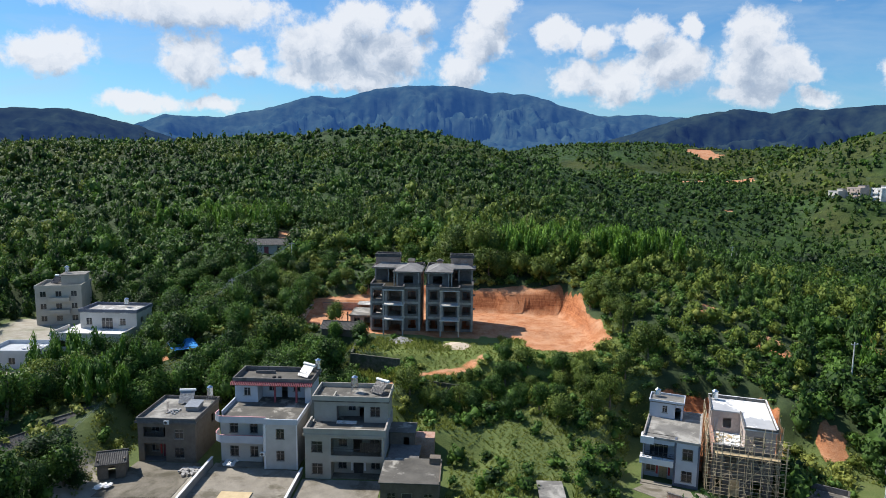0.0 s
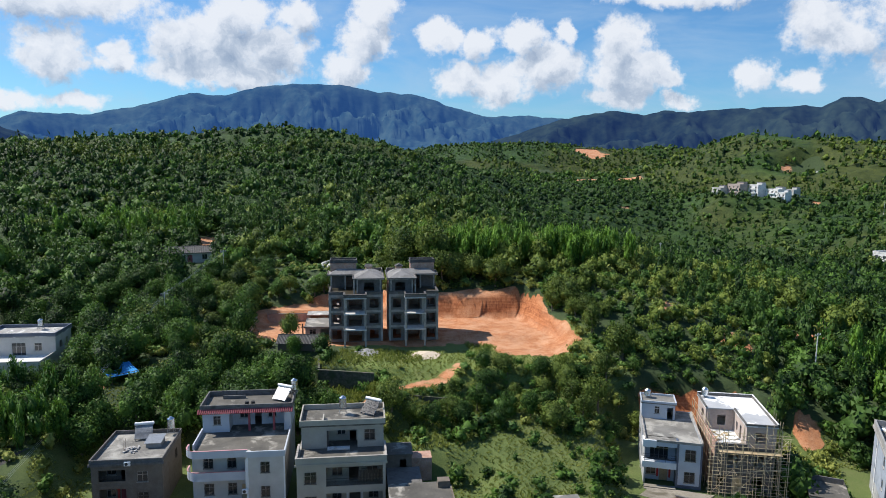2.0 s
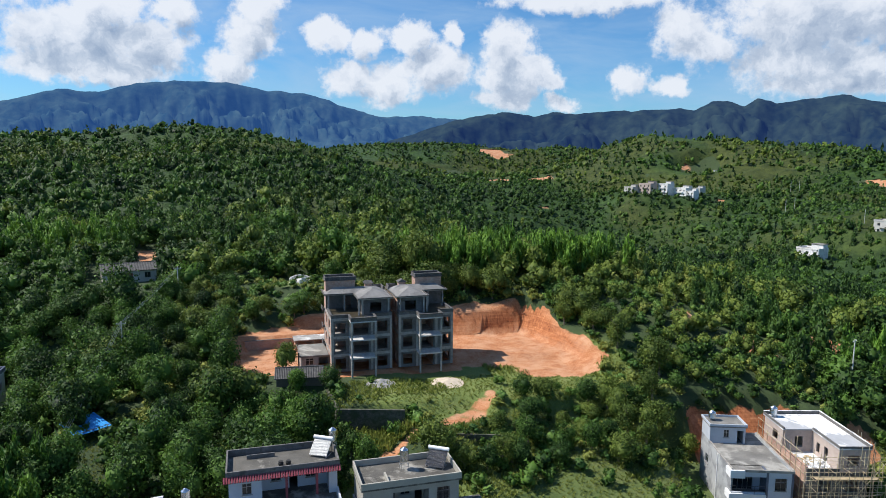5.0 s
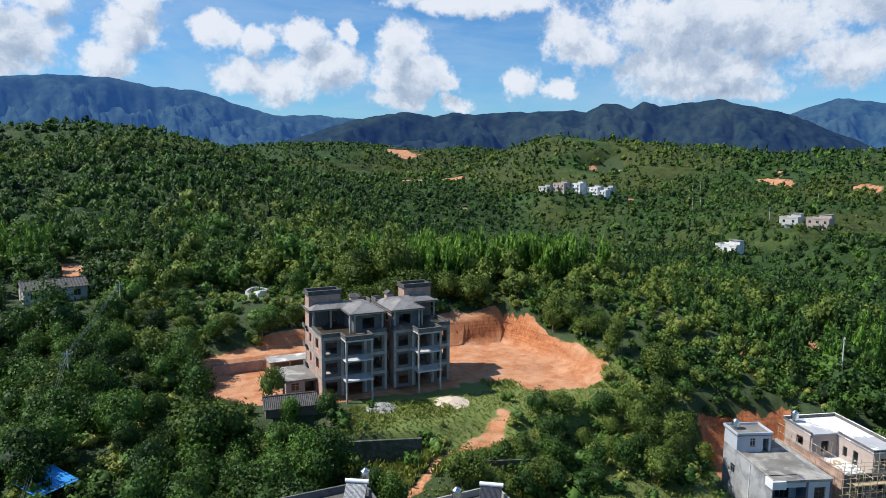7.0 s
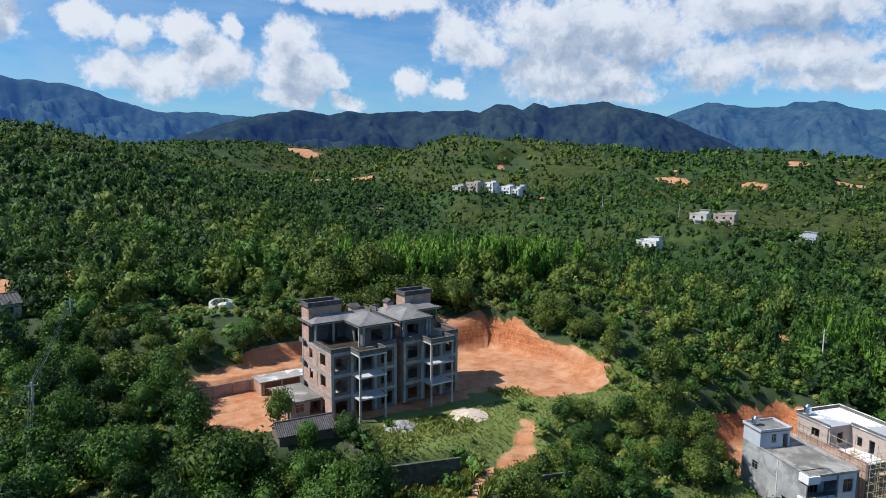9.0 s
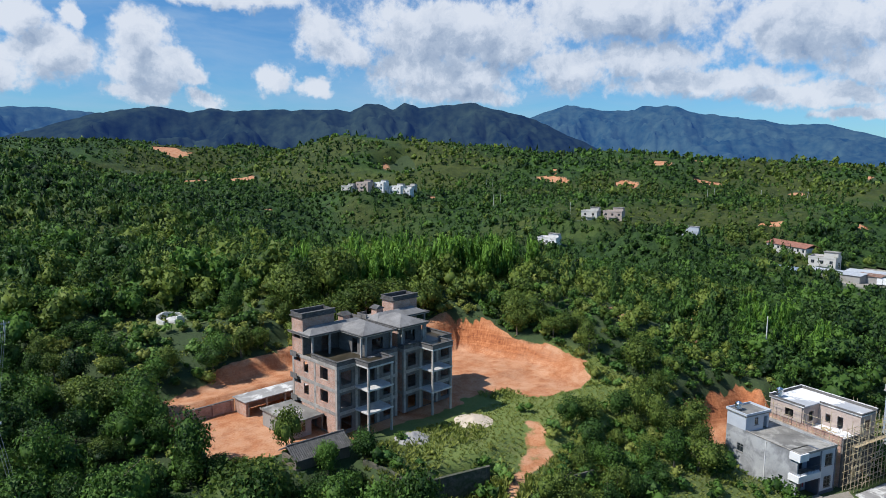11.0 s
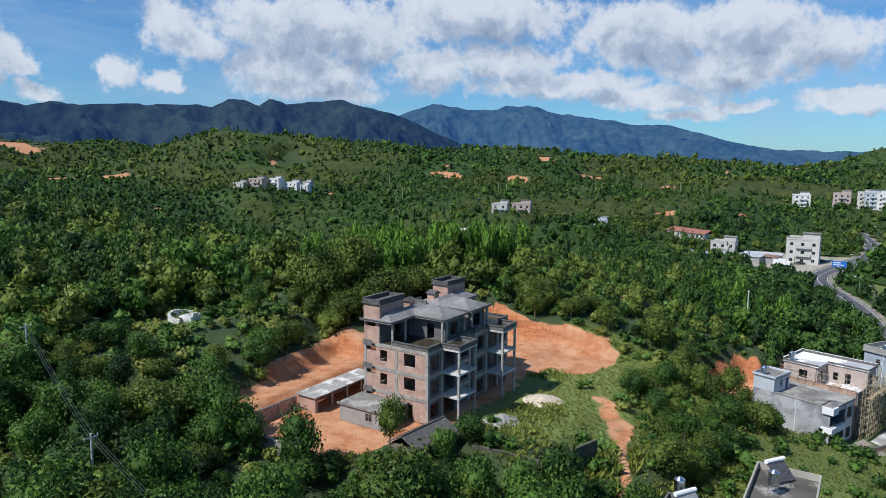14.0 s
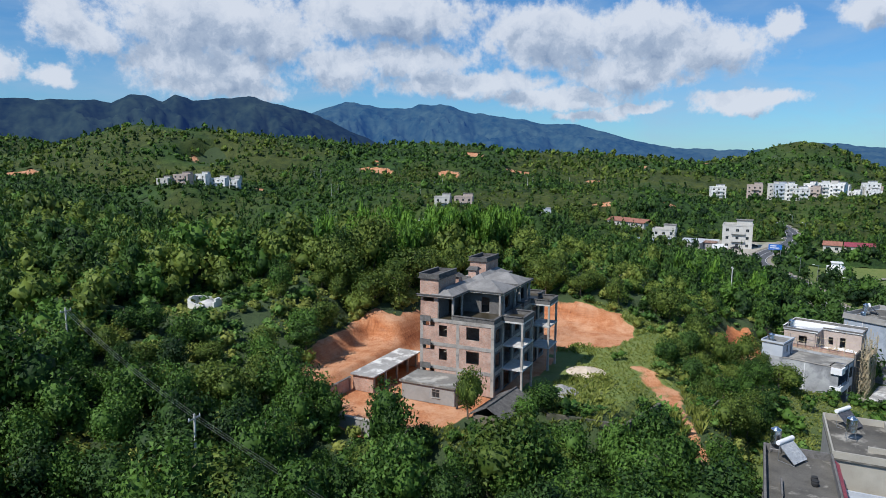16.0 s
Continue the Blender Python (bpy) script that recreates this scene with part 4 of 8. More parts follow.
# ---- the unfinished twin villa ----
def villa(x_left, width, mirror, label):
    """One half of the pair: three bare storeys and a set-back top storey with a hipped roof; its terrace side lies left, or right when mirrored."""
    v = thing("unfinished_villa", pose(x_left, 143.2, 0.35), label, "villa", "twin villas")
    W, D, S, T = width, 10.8, 3.27, 0.24
    def fx(a, b):
        return (W - b, W - a) if mirror else (a, b)
    def bx(x0, y0, z0, x1, y1, z1):
        a, b = fx(x0, x1)
        return (a, y0, z0, b, y1, z1)
    k = W / 11.0
    front_bays = [(0.65, 2.55), (4.0, 6.7), (8.3, 10.15)]
    b0, b1 = 3.2 * k, 7.5 * k
    for f in range(3):
        z = f * S
        zt = z + S - 0.32
        # slab with its edge beam, and the balcony that stands out in front
        part("floor_slab", boxes(bx(0.02, 0.02, z + S - 0.30, W - 0.02, D - 0.02, z + S)), M_CONC, v)
        part("edge_beam", boxes(bx(-0.04, -0.05, z + S - 0.42, W + 0.04, 0.0, z + S + 0.06), bx(-0.05, 0.0, z + S - 0.42, 0.0, D, z + S + 0.06), bx(W, 0.0, z + S - 0.42, W + 0.05, D, z + S + 0.06), bx(0, D, z + S - 0.42, W, D + 0.05, z + S + 0.06)), M_CONC, v)
        # paler than the other concrete: sunlight on the slab is put into its colour
        part("balcony_slab", boxes(bx(b0 - 0.15, -3.0, z + S - 0.26, b1 + 0.15, -0.06, z + S - 0.02), bevel=0.02), M_STONE_LIT_SLAB, v, "bare balcony slab with no railing")
        # front wall between the corner piers
        holes = []
        for i, (a, b) in enumerate(front_bays):
            lo = z + (0.55 if i != 1 else 0.02)
            holes.append((*fx(a * k, b * k), lo, z + 2.45))
        # darker than the piers: shade of this sunless face is put into the colour
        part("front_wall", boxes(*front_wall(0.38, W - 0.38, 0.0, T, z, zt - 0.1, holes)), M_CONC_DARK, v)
        # wall towards the open side, with its bare bricks
        back, mid, fr = (8.65, 10.45), (6.8, 8.0), (2.1, 3.95)
        holes = [(back[0], back[1], z + S - 1.05, z + S - 0.5), (mid[0], mid[1], z + 0.85, z + 2.45), (fr[0], fr[1], z + 0.85, z + 2.6)]
        if f == 0 and not mirror:
            holes = [(fr[0] + 0.4, fr[1] - 0.2, z + 0.02, z + 2.2), (back[0], back[1], z + S - 1.05, z + S - 0.5)]
        bs = side_wall(0.38, D - 0.38, 0.02, T, z, zt - 0.1, holes)
        part("brick_wall", boxes(*[bx(*b) for b in bs]), M_BRICK, v)
        holes = [(2.0, 3.2, z + 0.9, z + 2.4), (6.5, 7.7, z + 0.9, z + 2.4)]
        part("brick_wall", boxes(*[bx(*b) for b in side_wall(0.38, D - 0.38, W - T, W - 0.02, z, zt - 0.1, holes)]), M_BRICK, v)
        holes = [(1.2, 2.6, z + 0.9, z + 2.4), (5, 6.2, z + 0.9, z + 2.4), (8.0, 9.6, z + 0.9, z + 2.4)]
        part("brick_wall", boxes(*front_wall(0.38, W - 0.38, D - T, D - 0.02, z, zt - 0.1, holes)), M_BRICK, v)
        part("inner_wall", boxes(*front_wall(T + 0.02, W - T - 0.02, 5.2, 5.38, z, zt, [(*fx(1.4, 2.3), z, z + 2.1), (*fx(8.5, 9.4), z, z + 2.1)]), bx(4.0 * k - 0.2, T, z, 4.0 * k - 0.02, 5.2, zt)), M_BRICK, v)
        # little concrete shelves of the side windows at the back
        part("window_ledge", boxes(bx(-0.55, 9.0, z + S - 0.35, -0.06, 10.6, z + S - 0.22), bx(-0.55, 9.0, z + S - 0.22, -0.47, 10.6, z + S + 0.45)), M_CONC_DARK, v)
    top = 3 * S
    px0 = 5.85 * k
    # corner and side piers, full height
    for x, y in ((0, 0), (W - 0.38, 0), (0, D - 0.38), (W - 0.38, D - 0.38), (0, 5.0), (W - 0.38, 5.0), (b0, 0), (b1 - 0.38, 0)):
        p = 0.03
        part("pier", boxes(bx(x - p, y - p, 0, x + 0.38 + p, y + 0.38 + p, top - 0.44), bevel=0.015), M_CONC, v)
    for x in (b0 - 0.1, b1 - 0.2):
        part("balcony_column", boxes(bx(x, -2.95, -0.4, x + 0.3, -2.65, top - 0.3), bevel=0.02), M_CONC, v, "slender concrete column in front")
    # parapet of the terrace, with coping
    rail = [bx(0, 0, top + 0.07, b0 - 0.15, 0.2, top + 0.6), bx(b1 + 0.15, 0, top + 0.07, W, 0.2, top + 0.6), bx(0, 0.2, top + 0.07, 0.2, 6.0, top + 0.6), bx(W - 0.2, 0.2, top + 0.07, W, 1.0, top + 0.6),
            bx(b0 - 0.15, -3.0, top, b1 + 0.15, -2.8, top + 0.6), bx(b0 - 0.15, -2.8, top, b0 + 0.05, 0, top + 0.6), bx(b1 - 0.05, -2.8, top, b1 + 0.15, 0, top + 0.6)]
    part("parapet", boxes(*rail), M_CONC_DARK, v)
    cope = [(min(a, d) - 0.1, b - 0.1, f - 0.003, max(a, d) + 0.1, e + 0.1, f + 0.13) for a, b, c, d, e, f in rail]
    part("coping", boxes(*cope, bevel=0.03), M_TILE_BLACK, v, "dark weathered coping")
    part("terrace_floor", boxes(bx(0.22, 0.22, top + 0.065, px0, 7.9, top + 0.085), bx(b0, -2.78, top + 0.001, b1, 0.2, top + 0.06)), M_WET, v, "wet dark terrace floor")
    # top storey: back rooms all across, a front room on the inner side, a covered porch on the terrace side
    zt = top + 3.05
    px = 5.9 * k
    holes = [(*fx(px + 1.3, px + 3.4), top + 0.6, top + 2.4)]
    # dark concrete again carries the shade of the front and porch
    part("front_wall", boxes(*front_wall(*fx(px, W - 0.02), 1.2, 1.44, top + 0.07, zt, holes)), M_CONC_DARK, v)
    part("inner_side_wall", boxes(*[bx(*b) for b in side_wall(1.44, D - 0.3, W - T, W - 0.02, top + 0.07, zt, [(3.0, 4.4, top + 0.9, top + 2.4)])]), M_BRICK, v)
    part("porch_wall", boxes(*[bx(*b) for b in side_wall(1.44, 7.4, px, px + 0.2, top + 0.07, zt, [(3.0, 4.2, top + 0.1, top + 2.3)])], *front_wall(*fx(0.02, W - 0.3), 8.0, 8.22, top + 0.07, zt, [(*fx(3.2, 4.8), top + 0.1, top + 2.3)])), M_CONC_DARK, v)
    part("brick_wall", boxes(*[bx(*b) for b in side_wall(8.22, D, 0.02, T, top + 0.07, zt, [(8.8, 10.4, zt - 0.75, zt - 0.2)])], *front_wall(0.3, W - 0.3, D - T, D - 0.02, top + 0.07, zt)), M_BRICK, v)
    for x, y in ((0.15, 5.9), (3.1, 5.9), (px - 0.9, 1.0), (px - 0.25, 0.75), (W - 0.6, 0.75), (W - 0.6, 3.0)):
        part("porch_column", boxes(bx(x, y, top + 0.07, x + 0.28, y + 0.28, zt), bevel=0.02), M_CONC, v)
    # eaves slab in an L and the roofs over it
    e = zt + 0.002
    part("eaves_slab", boxes(bx(-0.5, 5.7, e, W + 0.35, D + 0.35, e + 0.16), bx(px - 1.0, 0.55, e, W + 0.35, 5.7, e + 0.16)), M_CONC, v)
    part("gutter", boxes(bx(-0.6, 5.6, e + 0.165, px - 1.0, 5.82, e + 0.33), bx(px - 1.1, 0.45, e + 0.165, W + 0.45, 0.67, e + 0.33), bx(-0.6, 5.82, e + 0.165, -0.38, D + 0.4, e + 0.33), bx(W + 0.23, 0.67, e + 0.165, W + 0.45, D + 0.4, e + 0.33), bx(px - 1.1, 0.67, e + 0.165, px - 0.88, 5.6, e + 0.33), bevel=0.03), M_TILE_BLACK, v)
    bm = bmesh.new()
    hip(bm, *fx(-0.3, W + 0.15), 5.9, 9.4, e + 0.18, e + 1.15)
    part("roof", bm, M_ROOF_HIP, v, "plain grey hipped roof")
    bm = bmesh.new()
    hip(bm, *fx(px - 0.8, W + 0.15), 0.75, 8.2, e + 0.185, e + 1.45)
    part("roof", bm, M_ROOF_HIP, v, "plain grey hipped roof")
    # stair tower at the back and a small roofed vent
    tz = zt + 0.17
    part("stair_tower", boxes(bx(0.05, 8.1, tz, 5.6 * k, D + 0.1, tz + 2.2)), M_BRICK, v)
    part("tower_coping", boxes(bx(-0.2, 7.85, tz + 2.2, 5.85 * k, D + 0.35, tz + 2.36), bx(-0.05, 8.0, tz + 2.36, 5.7 * k, 8.18, tz + 2.85), bx(-0.05, D + 0.02, tz + 2.36, 5.7 * k, D + 0.2, tz + 2.85), bx(-0.05, 8.18, tz + 2.36, 0.13, D + 0.02, tz + 2.85), bx(5.7 * k - 0.18, 8.18, tz + 2.36, 5.7 * k, D + 0.02, tz + 2.85)), M_TILE_BLACK, v)
    part("tower_rail", boxes(*[(a - 0.06, b - 0.06, f, c + 0.06, d + 0.06, f + 0.1) for a, b, c, d, f in [(*(lambda q: (q[0], 8.0, q[1], 8.18))(fx(-0.05, 5.7 * k)), tz + 2.853), (*(lambda q: (q[0], D + 0.02, q[1], D + 0.2))(fx(-0.05, 5.7 * k)), tz + 2.853)]], bevel=0.02), M_CONC_DARK, v)
    cx = 7.6 * k
    part("vent_house", boxes(bx(cx, 8.5, tz, cx + 1.3, 9.8, tz + 1.35)), M_BRICK, v)
    bm = bmesh.new()
    hip(bm, *fx(cx - 0.25, cx + 1.55), 8.25, 10.05, tz + 1.35, tz + 1.85, ridge=0.1)
    part("vent_roof", bm, M_TILE_BLACK, v)
    part("back_parapet", boxes(bx(cx + 1.5, D - 0.1, tz, W + 0.2, D + 0.08, tz + 0.7), bx(W + 0.02, 8.6, tz, W + 0.2, D - 0.1, tz + 0.7)), M_CONC_DARK, v)
    return v


M_ROOF_HIP = surface("grey_cement_roof", (0.17, 0.165, 0.16), (0.27, 0.26, 0.25), 0.5, 0.9, stain=(0.13, 0.125, 0.12), stain_scale=0.4, stain_at=(0.5, 0.7))
villa(-21.9, 11.0, False, "unfinished four-storey villa of raw concrete and brick with a hipped roof")
villa(-9.6, 10.3, True, "unfinished raw concrete villa beside its mirrored twin")

# low outbuildings at its side
an = thing("annex", pose(-27.1, 146.4, 0.3), "single-storey grey annex with a flat concrete roof against the villa", "outbuilding")
part("wall", boxes(*front_wall(0.1, 5.1, 0.1, 0.32, 0, 2.3, [(0.9, 2.3, 0.75, 2.0), (3.2, 5.0, 0.0, 2.1)]), *side_wall(0.32, 7.7, 0.1, 0.32, 0, 2.3, [(2.2, 3.3, 0.8, 1.9)]), (0.32, 7.5, 0, 5.1, 7.7, 2.3), (0.4, 3.2, 0, 5.1, 3.35, 2.28)), M_GREYWALL, an)
part("roof", boxes((-0.15, -0.2, 2.3, 5.12, 8.0, 2.5), (-0.15, -0.2, 2.5, 5.12, -0.05, 2.6), (-0.15, -0.05, 2.5, 0.0, 8.0, 2.6), bevel=0.02), M_ROOF_SLAB, an)
window(an, 0.9, 2.3, 0.75, 2.0, 0.1)
window(an, 2.2, 3.3, 0.8, 1.9, 0.1, side="left")
part("post", boxes((-0.5, -0.6, 0, -0.25, -0.35, 3.4), (-0.75, -0.56, 2.6, 0.1, -0.4, 2.75)), M_DARKMETAL, an, "dark post with a short crosspiece")
sh = thing("open_shed", pose(-27.2, 158.4, 0.3), "long brick shed with an open front and a pale flat roof", "shed")
part("wall", boxes((0, 0, 0, 0.22, 3.2, 2.2), (0.22, 3.0, 0, 13, 3.2, 2.2), (12.8, 0, 0, 13, 3.0, 2.2)), M_BRICK, sh)
for x in (0.3, 3.4, 6.6, 9.8, 12.5):
    part("post", boxes((x, 0.0, 0, x + 0.25, 0.25, 2.2)), M_CONC, sh)
part("roof", boxes((-0.3, -0.35, 2.2, 13.3, 3.5, 2.38), bevel=0.02), M_ROOF_PALE, sh)
bw = thing("boundary_wall", pose(0, 0, 0), "low dark brick wall below the red bench", "wall")
part("brickwork", boxes((-36.8, 161.9, 0, -27.3, 162.12, 2.1)), M_BRICK, bw)
part("coping", boxes((-36.9, 161.84, 2.1, -27.3, 162.18, 2.18)), M_CONC_DARK, bw)
for i in range(4):
    part("pier", boxes((-36.8 + 3.0 * i, 161.72, 0, -36.45 + 3.0 * i, 161.89, 2.1)), M_BRICK, bw)
lw = thing("lane_wall", pose(0, 0, 0), "grey concrete wall along the edge of the yard", "wall")
part("panel", boxes((-39.2, 147, -0.3, -38.95, 172, 1.9)), M_GREYWALL, lw)
part("coping", boxes((-39.3, 147, 1.9, -38.85, 172, 2.02)), M_CONC, lw)
ts = thing("tiled_shed", pose(-32.0, 138.0, -0.3, 0, 0, -6), "old low shed with a black clay tile roof", "shed")
part("wall", boxes(*front_wall(0.2, 7.8, 0.3, 0.5, 0, 2.0, [(3, 4, 0, 1.8)]), (0.2, 3.9, 0, 7.8, 4.1, 2.0), (0.2, 0.5, 0, 0.4, 3.9, 2.0), (7.6, 0.5, 0, 7.8, 3.9, 2.0)), M_BROWNWALL, ts)
tile_roof(ts, -0.1, 8.1, -0.1, 4.5, 2.05, 3.3, M_TILE_BLACK)
rt = thing("retaining_wall", pose(0, 0, 0), "dark stone retaining wall of the grassy terrace", "wall")
bm = boxes((0, 0, -3.2, 10.5, 0.4, 0.1))
o = part("stonework", bm, M_RUBBLE, rt)
o.matrix_basis = pose(-23.3, 126.0, 0, 0, 0, -17)
o = part("return", boxes((0, 0, -2.6, 0.4, 9, 0.25)), M_RUBBLE, rt)
o.matrix_basis = pose(-23.3, 126.4, 0, 0, 0, 3)
pw = thing("path_wall", pose(-12.4, 118.4, 0, 0, 4.0, -10), "thin stone edging wall beside the earth path", "wall")
part("stonework", boxes((0, 0, -4.8, 13.0, 0.25, -1.75), bevel=0.03), M_RUBBLE, pw)


def heap(name, x, y, r, h, mat, label):
    bm = bmesh.new()
    bmesh.ops.create_grid(bm, x_segments=22, y_segments=22, size=1)
    base = float(height(x, y))
    for v in bm.verts:
        d = math.hypot(v.co.x, v.co.y)
        px, py = x + v.co.x * r, y + v.co.y * r
        top_ = h * max(0, 1 - d) ** 0.8 * (1 + 0.5 * float(fbm(px, py, 0.8, 3)))
        v.co = (v.co.x * r, v.co.y * r, float(height(px, py)) - base - 0.08 + top_)
    ob = part(name, bm, mat, None, "", True)
    ob.location = (x, y, base)
    return tagged(ob, label, "heap")


heap("gravel_heap", -14.4, 136.2, 2.6, 0.9, M_GRAVEL, "heap of grey gravel in front of the villa")
heap("sand_heap", -2.5, 135.4, 3.2, 0.7, M_SAND_PALE, "spread heap of pale sand on the grass")

# ---- village houses in the foreground ----
def clutter(x, y, z, n, spread, mats, rng, name, label):
    """A jumble of small boards and bags lying on a floor."""
    bm = bmesh.new()
    for i in range(n):
        m = pose(rng.uniform(-spread, spread), rng.uniform(-spread, spread), 0.12, rng.uniform(-12, 12), rng.uniform(-12, 12), rng.uniform(0, 180))
        a, b, c = rng.uniform(0.15, 0.55), rng.uniform(0.1, 0.3), rng.uniform(0.05, 0.12)
        add_box(bm, -a, -b, -c, a, b, c, m=m)
    ob = part(name, bm, mats, None)
    ob.location = (x, y, z)
    return tagged(ob, label, "rubble", kind="stuff")


PYR = random.Random(5)

# cream house with barred balcony
h = thing("cream_house", pose(-24.2, 93.5, -9.55), "cream three-storey house with barred balcony and flat roof terrace", "house", "village houses")
W, D = 11.9, 10.9
gh = [(1.03, 2.63, 0.75, 2.45)]
uh = [(1.0, 2.6, 4.2, 5.9)]
part("front_wall", boxes(*front_wall(0, 3.9, 0, 0.24, 0, 7.0, gh + uh), (11.5, 0, 0, 11.9, 0.24, 7.0), (3.9, 0, 2.75, 11.5, 0.24, 3.75), (3.9, 0, 6.45, 11.5, 0.24, 7.0), (3.9, 0.24, 3.3, 11.5, 2.0, 3.5)), M_CREAM, h)
part("porch_wall", boxes(*front_wall(3.9, 11.5, 2.0, 2.22, 0, 3.3, [(4.6, 5.9, 0.8, 2.5), (6.9, 8.5, 0, 2.5), (9.6, 11.0, 0.8, 2.5)]), *front_wall(3.9, 11.5, 2.0, 2.22, 3.5, 7.0, [(4.6, 6.0, 4.3, 6.0), (6.9, 8.3, 3.5, 5.9), (9.4, 10.9, 4.3, 6.0)]), (3.68, 0.24, 0, 3.9, 2.0, 7.0), (11.5, 0.24, 0, 11.68, 2.0, 7.0)), M_CREAM, h)
part("side_wall", boxes((0, 0.24, 0, 0.22, D, 7.0), (11.68, 0.24, 0, 11.9, D, 7.0), (0.22, D - 0.22, 0, 11.68, D, 10.4)), M_GREYWALL, h, "grey plastered side wall")
part("floor", boxes((0.22, 2.22, 3.3, 11.68, D - 0.22, 3.5), (0.22, 0.24, 6.8, 11.68, D - 0.22, 7.0)), M_ROOF_DARK, h, "stained roof terrace")
part("roof_edge", boxes((-0.15, -0.15, 7.0, W + 0.15, 0.05, 7.9), (-0.15, 0.05, 7.0, 0.03, 4.9, 7.75), (W - 0.03, 0.05, 7.0, W + 0.15, 4.9, 7.75), (-0.25, -0.25, 6.82, W + 0.25, -0.16, 7.12)), M_CREAM, h)
part("coping", boxes((-0.2, -0.2, 7.903, W + 0.2, 0.1, 7.98), (-0.2, 0.1, 7.753, 0.08, 4.9, 7.83), (W - 0.08, 0.1, 7.753, W + 0.2, 4.9, 7.83)), M_CONC, h)
for a, b, c, d, f in ((1.03, 2.63, 0.75, 2.45, 0.0), (1.0, 2.6, 4.2, 5.9, 0.0), (4.6, 5.9, 0.8, 2.5, 2.0), (9.6, 11.0, 0.8, 2.5, 2.0), (4.6, 6.0, 4.3, 6.0, 2.0), (9.4, 10.9, 4.3, 6.0, 2.0)):
    window(h, a, b, c, d, f, bars=f == 0.0 or c < 1)
door(h, 6.9, 8.5, 0, 2.5, 2.0, M_DARK)
part("porch_floor", boxes((0.24, 0.26, -0.1, 11.66, 1.98, 0.1)), M_YARD, h)
part("couplet", boxes((6.55, 1.97, 0.5, 6.85, 1.995, 2.3), (8.55, 1.97, 0.5, 8.85, 1.995, 2.3)), M_PLASTIC, h, "pale paper strip beside the door")
for lo, hi in ((3.76, 6.44),):
    bm = boxes((3.9, 0.04, lo + 0.02, 11.5, 0.08, lo + 0.07), (3.9, 0.04, 4.75, 11.5, 0.08, 4.8), (3.9, 0.04, hi - 0.08, 11.5, 0.08, hi - 0.03))
    for i in range(52):
        x = 3.95 + 7.5 * i / 51
        add_box(bm, x, 0.045, lo, x + 0.022, 0.075, hi - 0.03)
    part("balcony_grille", bm, M_DARKMETAL, h, "dark steel bars closing the balcony")
bm = bmesh.new()
for i in range(16):
    x = 8.2 + i * 0.2
    add_box(bm, x, 0.5, 4.8 - PYR.uniform(0.4, 0.8), x + 0.16, 0.56, 5.6)
part("laundry", bm, M_DARKMETAL, h, "dark washing hung behind the bars")
z = 7.0
part("upper_wall", boxes(*front_wall(0.3, 3.8, 4.9, 5.12, z, 10.3), *front_wall(8.1, W - 0.1, 4.9, 5.12, z, 10.3, [(9.1, 10.6, 8.0, 9.6)]), (3.8, 4.9, 9.6, 8.1, 5.12, 10.3), *front_wall(3.8, 8.1, 7.4, 7.6, z, 10.3, [(5.2, 6.4, 7.9, 9.3), (7.0, 7.9, 7.0, 9.2)]), (3.58, 5.12, z, 3.8, 7.4, 10.3), (8.1, 5.12, z, 8.32, 7.4, 10.3), (0.3, 5.12, z, 0.52, D - 0.22, 10.3), (W - 0.32, 5.12, z, W - 0.1, D - 0.22, 10.3)), M_CREAM, h)
part("upper_roof", boxes((0.05, 4.6, 10.3, W + 0.15, D + 0.1, 10.5)), M_ROOF_DARK, h)
part("upper_edge", boxes(*parapet(0.05, 4.6, W + 0.15, D + 0.1, 10.5, 11.25), (3.2, 4.78, 10.5, 3.4, 7.4, 11.1)), M_CREAM, h)
part("porch_column", boxes((3.8, 4.92, z, 4.05, 5.1, 9.6)), M_DARKMETAL, h)
part("step_ledge", boxes((3.9, 4.2, z, 7.0, 4.9, z + 0.25)), M_LIME, h)
window(h, 9.1, 10.6, 8.0, 9.6, 4.9, bars=True)
window(h, 5.2, 6.4, 7.9, 9.3, 7.4)
water_tank(pose(-18.2, 102.2, 0.95))
solar_heater(pose(-14.2, 101.9, 0.95, 0, 0, -35))

# pink-edged house with the curved balcony
h = thing("curved_balcony_house", pose(-39.2, 95.8, -9.4), "cream three-storey house with a curved white balcony and red tiled eaves", "house", "village houses")
part("front_wall", boxes(*front_wall(8.2, 13.2, 0, 0.24, 0, 7.2, [(10.0, 11.2, 1.4, 3.0), (10.0, 11.2, 4.9, 6.5)]), *front_wall(0.5, 8.2, 2.2, 2.44, 0, 7.2, [(2.0, 3.3, 0.9, 2.6), (5.2, 6.4, 0.9, 2.6), (7.0, 8.0, 0, 2.4), (2.0, 3.3, 4.8, 6.4), (5.2, 6.4, 4.8, 6.4)]), (8.2, 0.24, 0, 8.44, 2.2, 7.2)), M_WHITE, h)
part("side_wall", boxes((12.96, 0.24, 0, 13.2, 15.0, 7.2), (0.5, 2.44, 0, 0.74, 15.0, 7.2), (0.74, 14.78, 0, 12.96, 15.0, 10.4)), M_GREYWALL, h)
for x0, x1 in ((8.06, 8.36), (13.06, 13.26)):
    part("corner_trim", boxes((x0, -0.06, 0, x1, -0.003, 7.2)), M_PLASTIC, h)
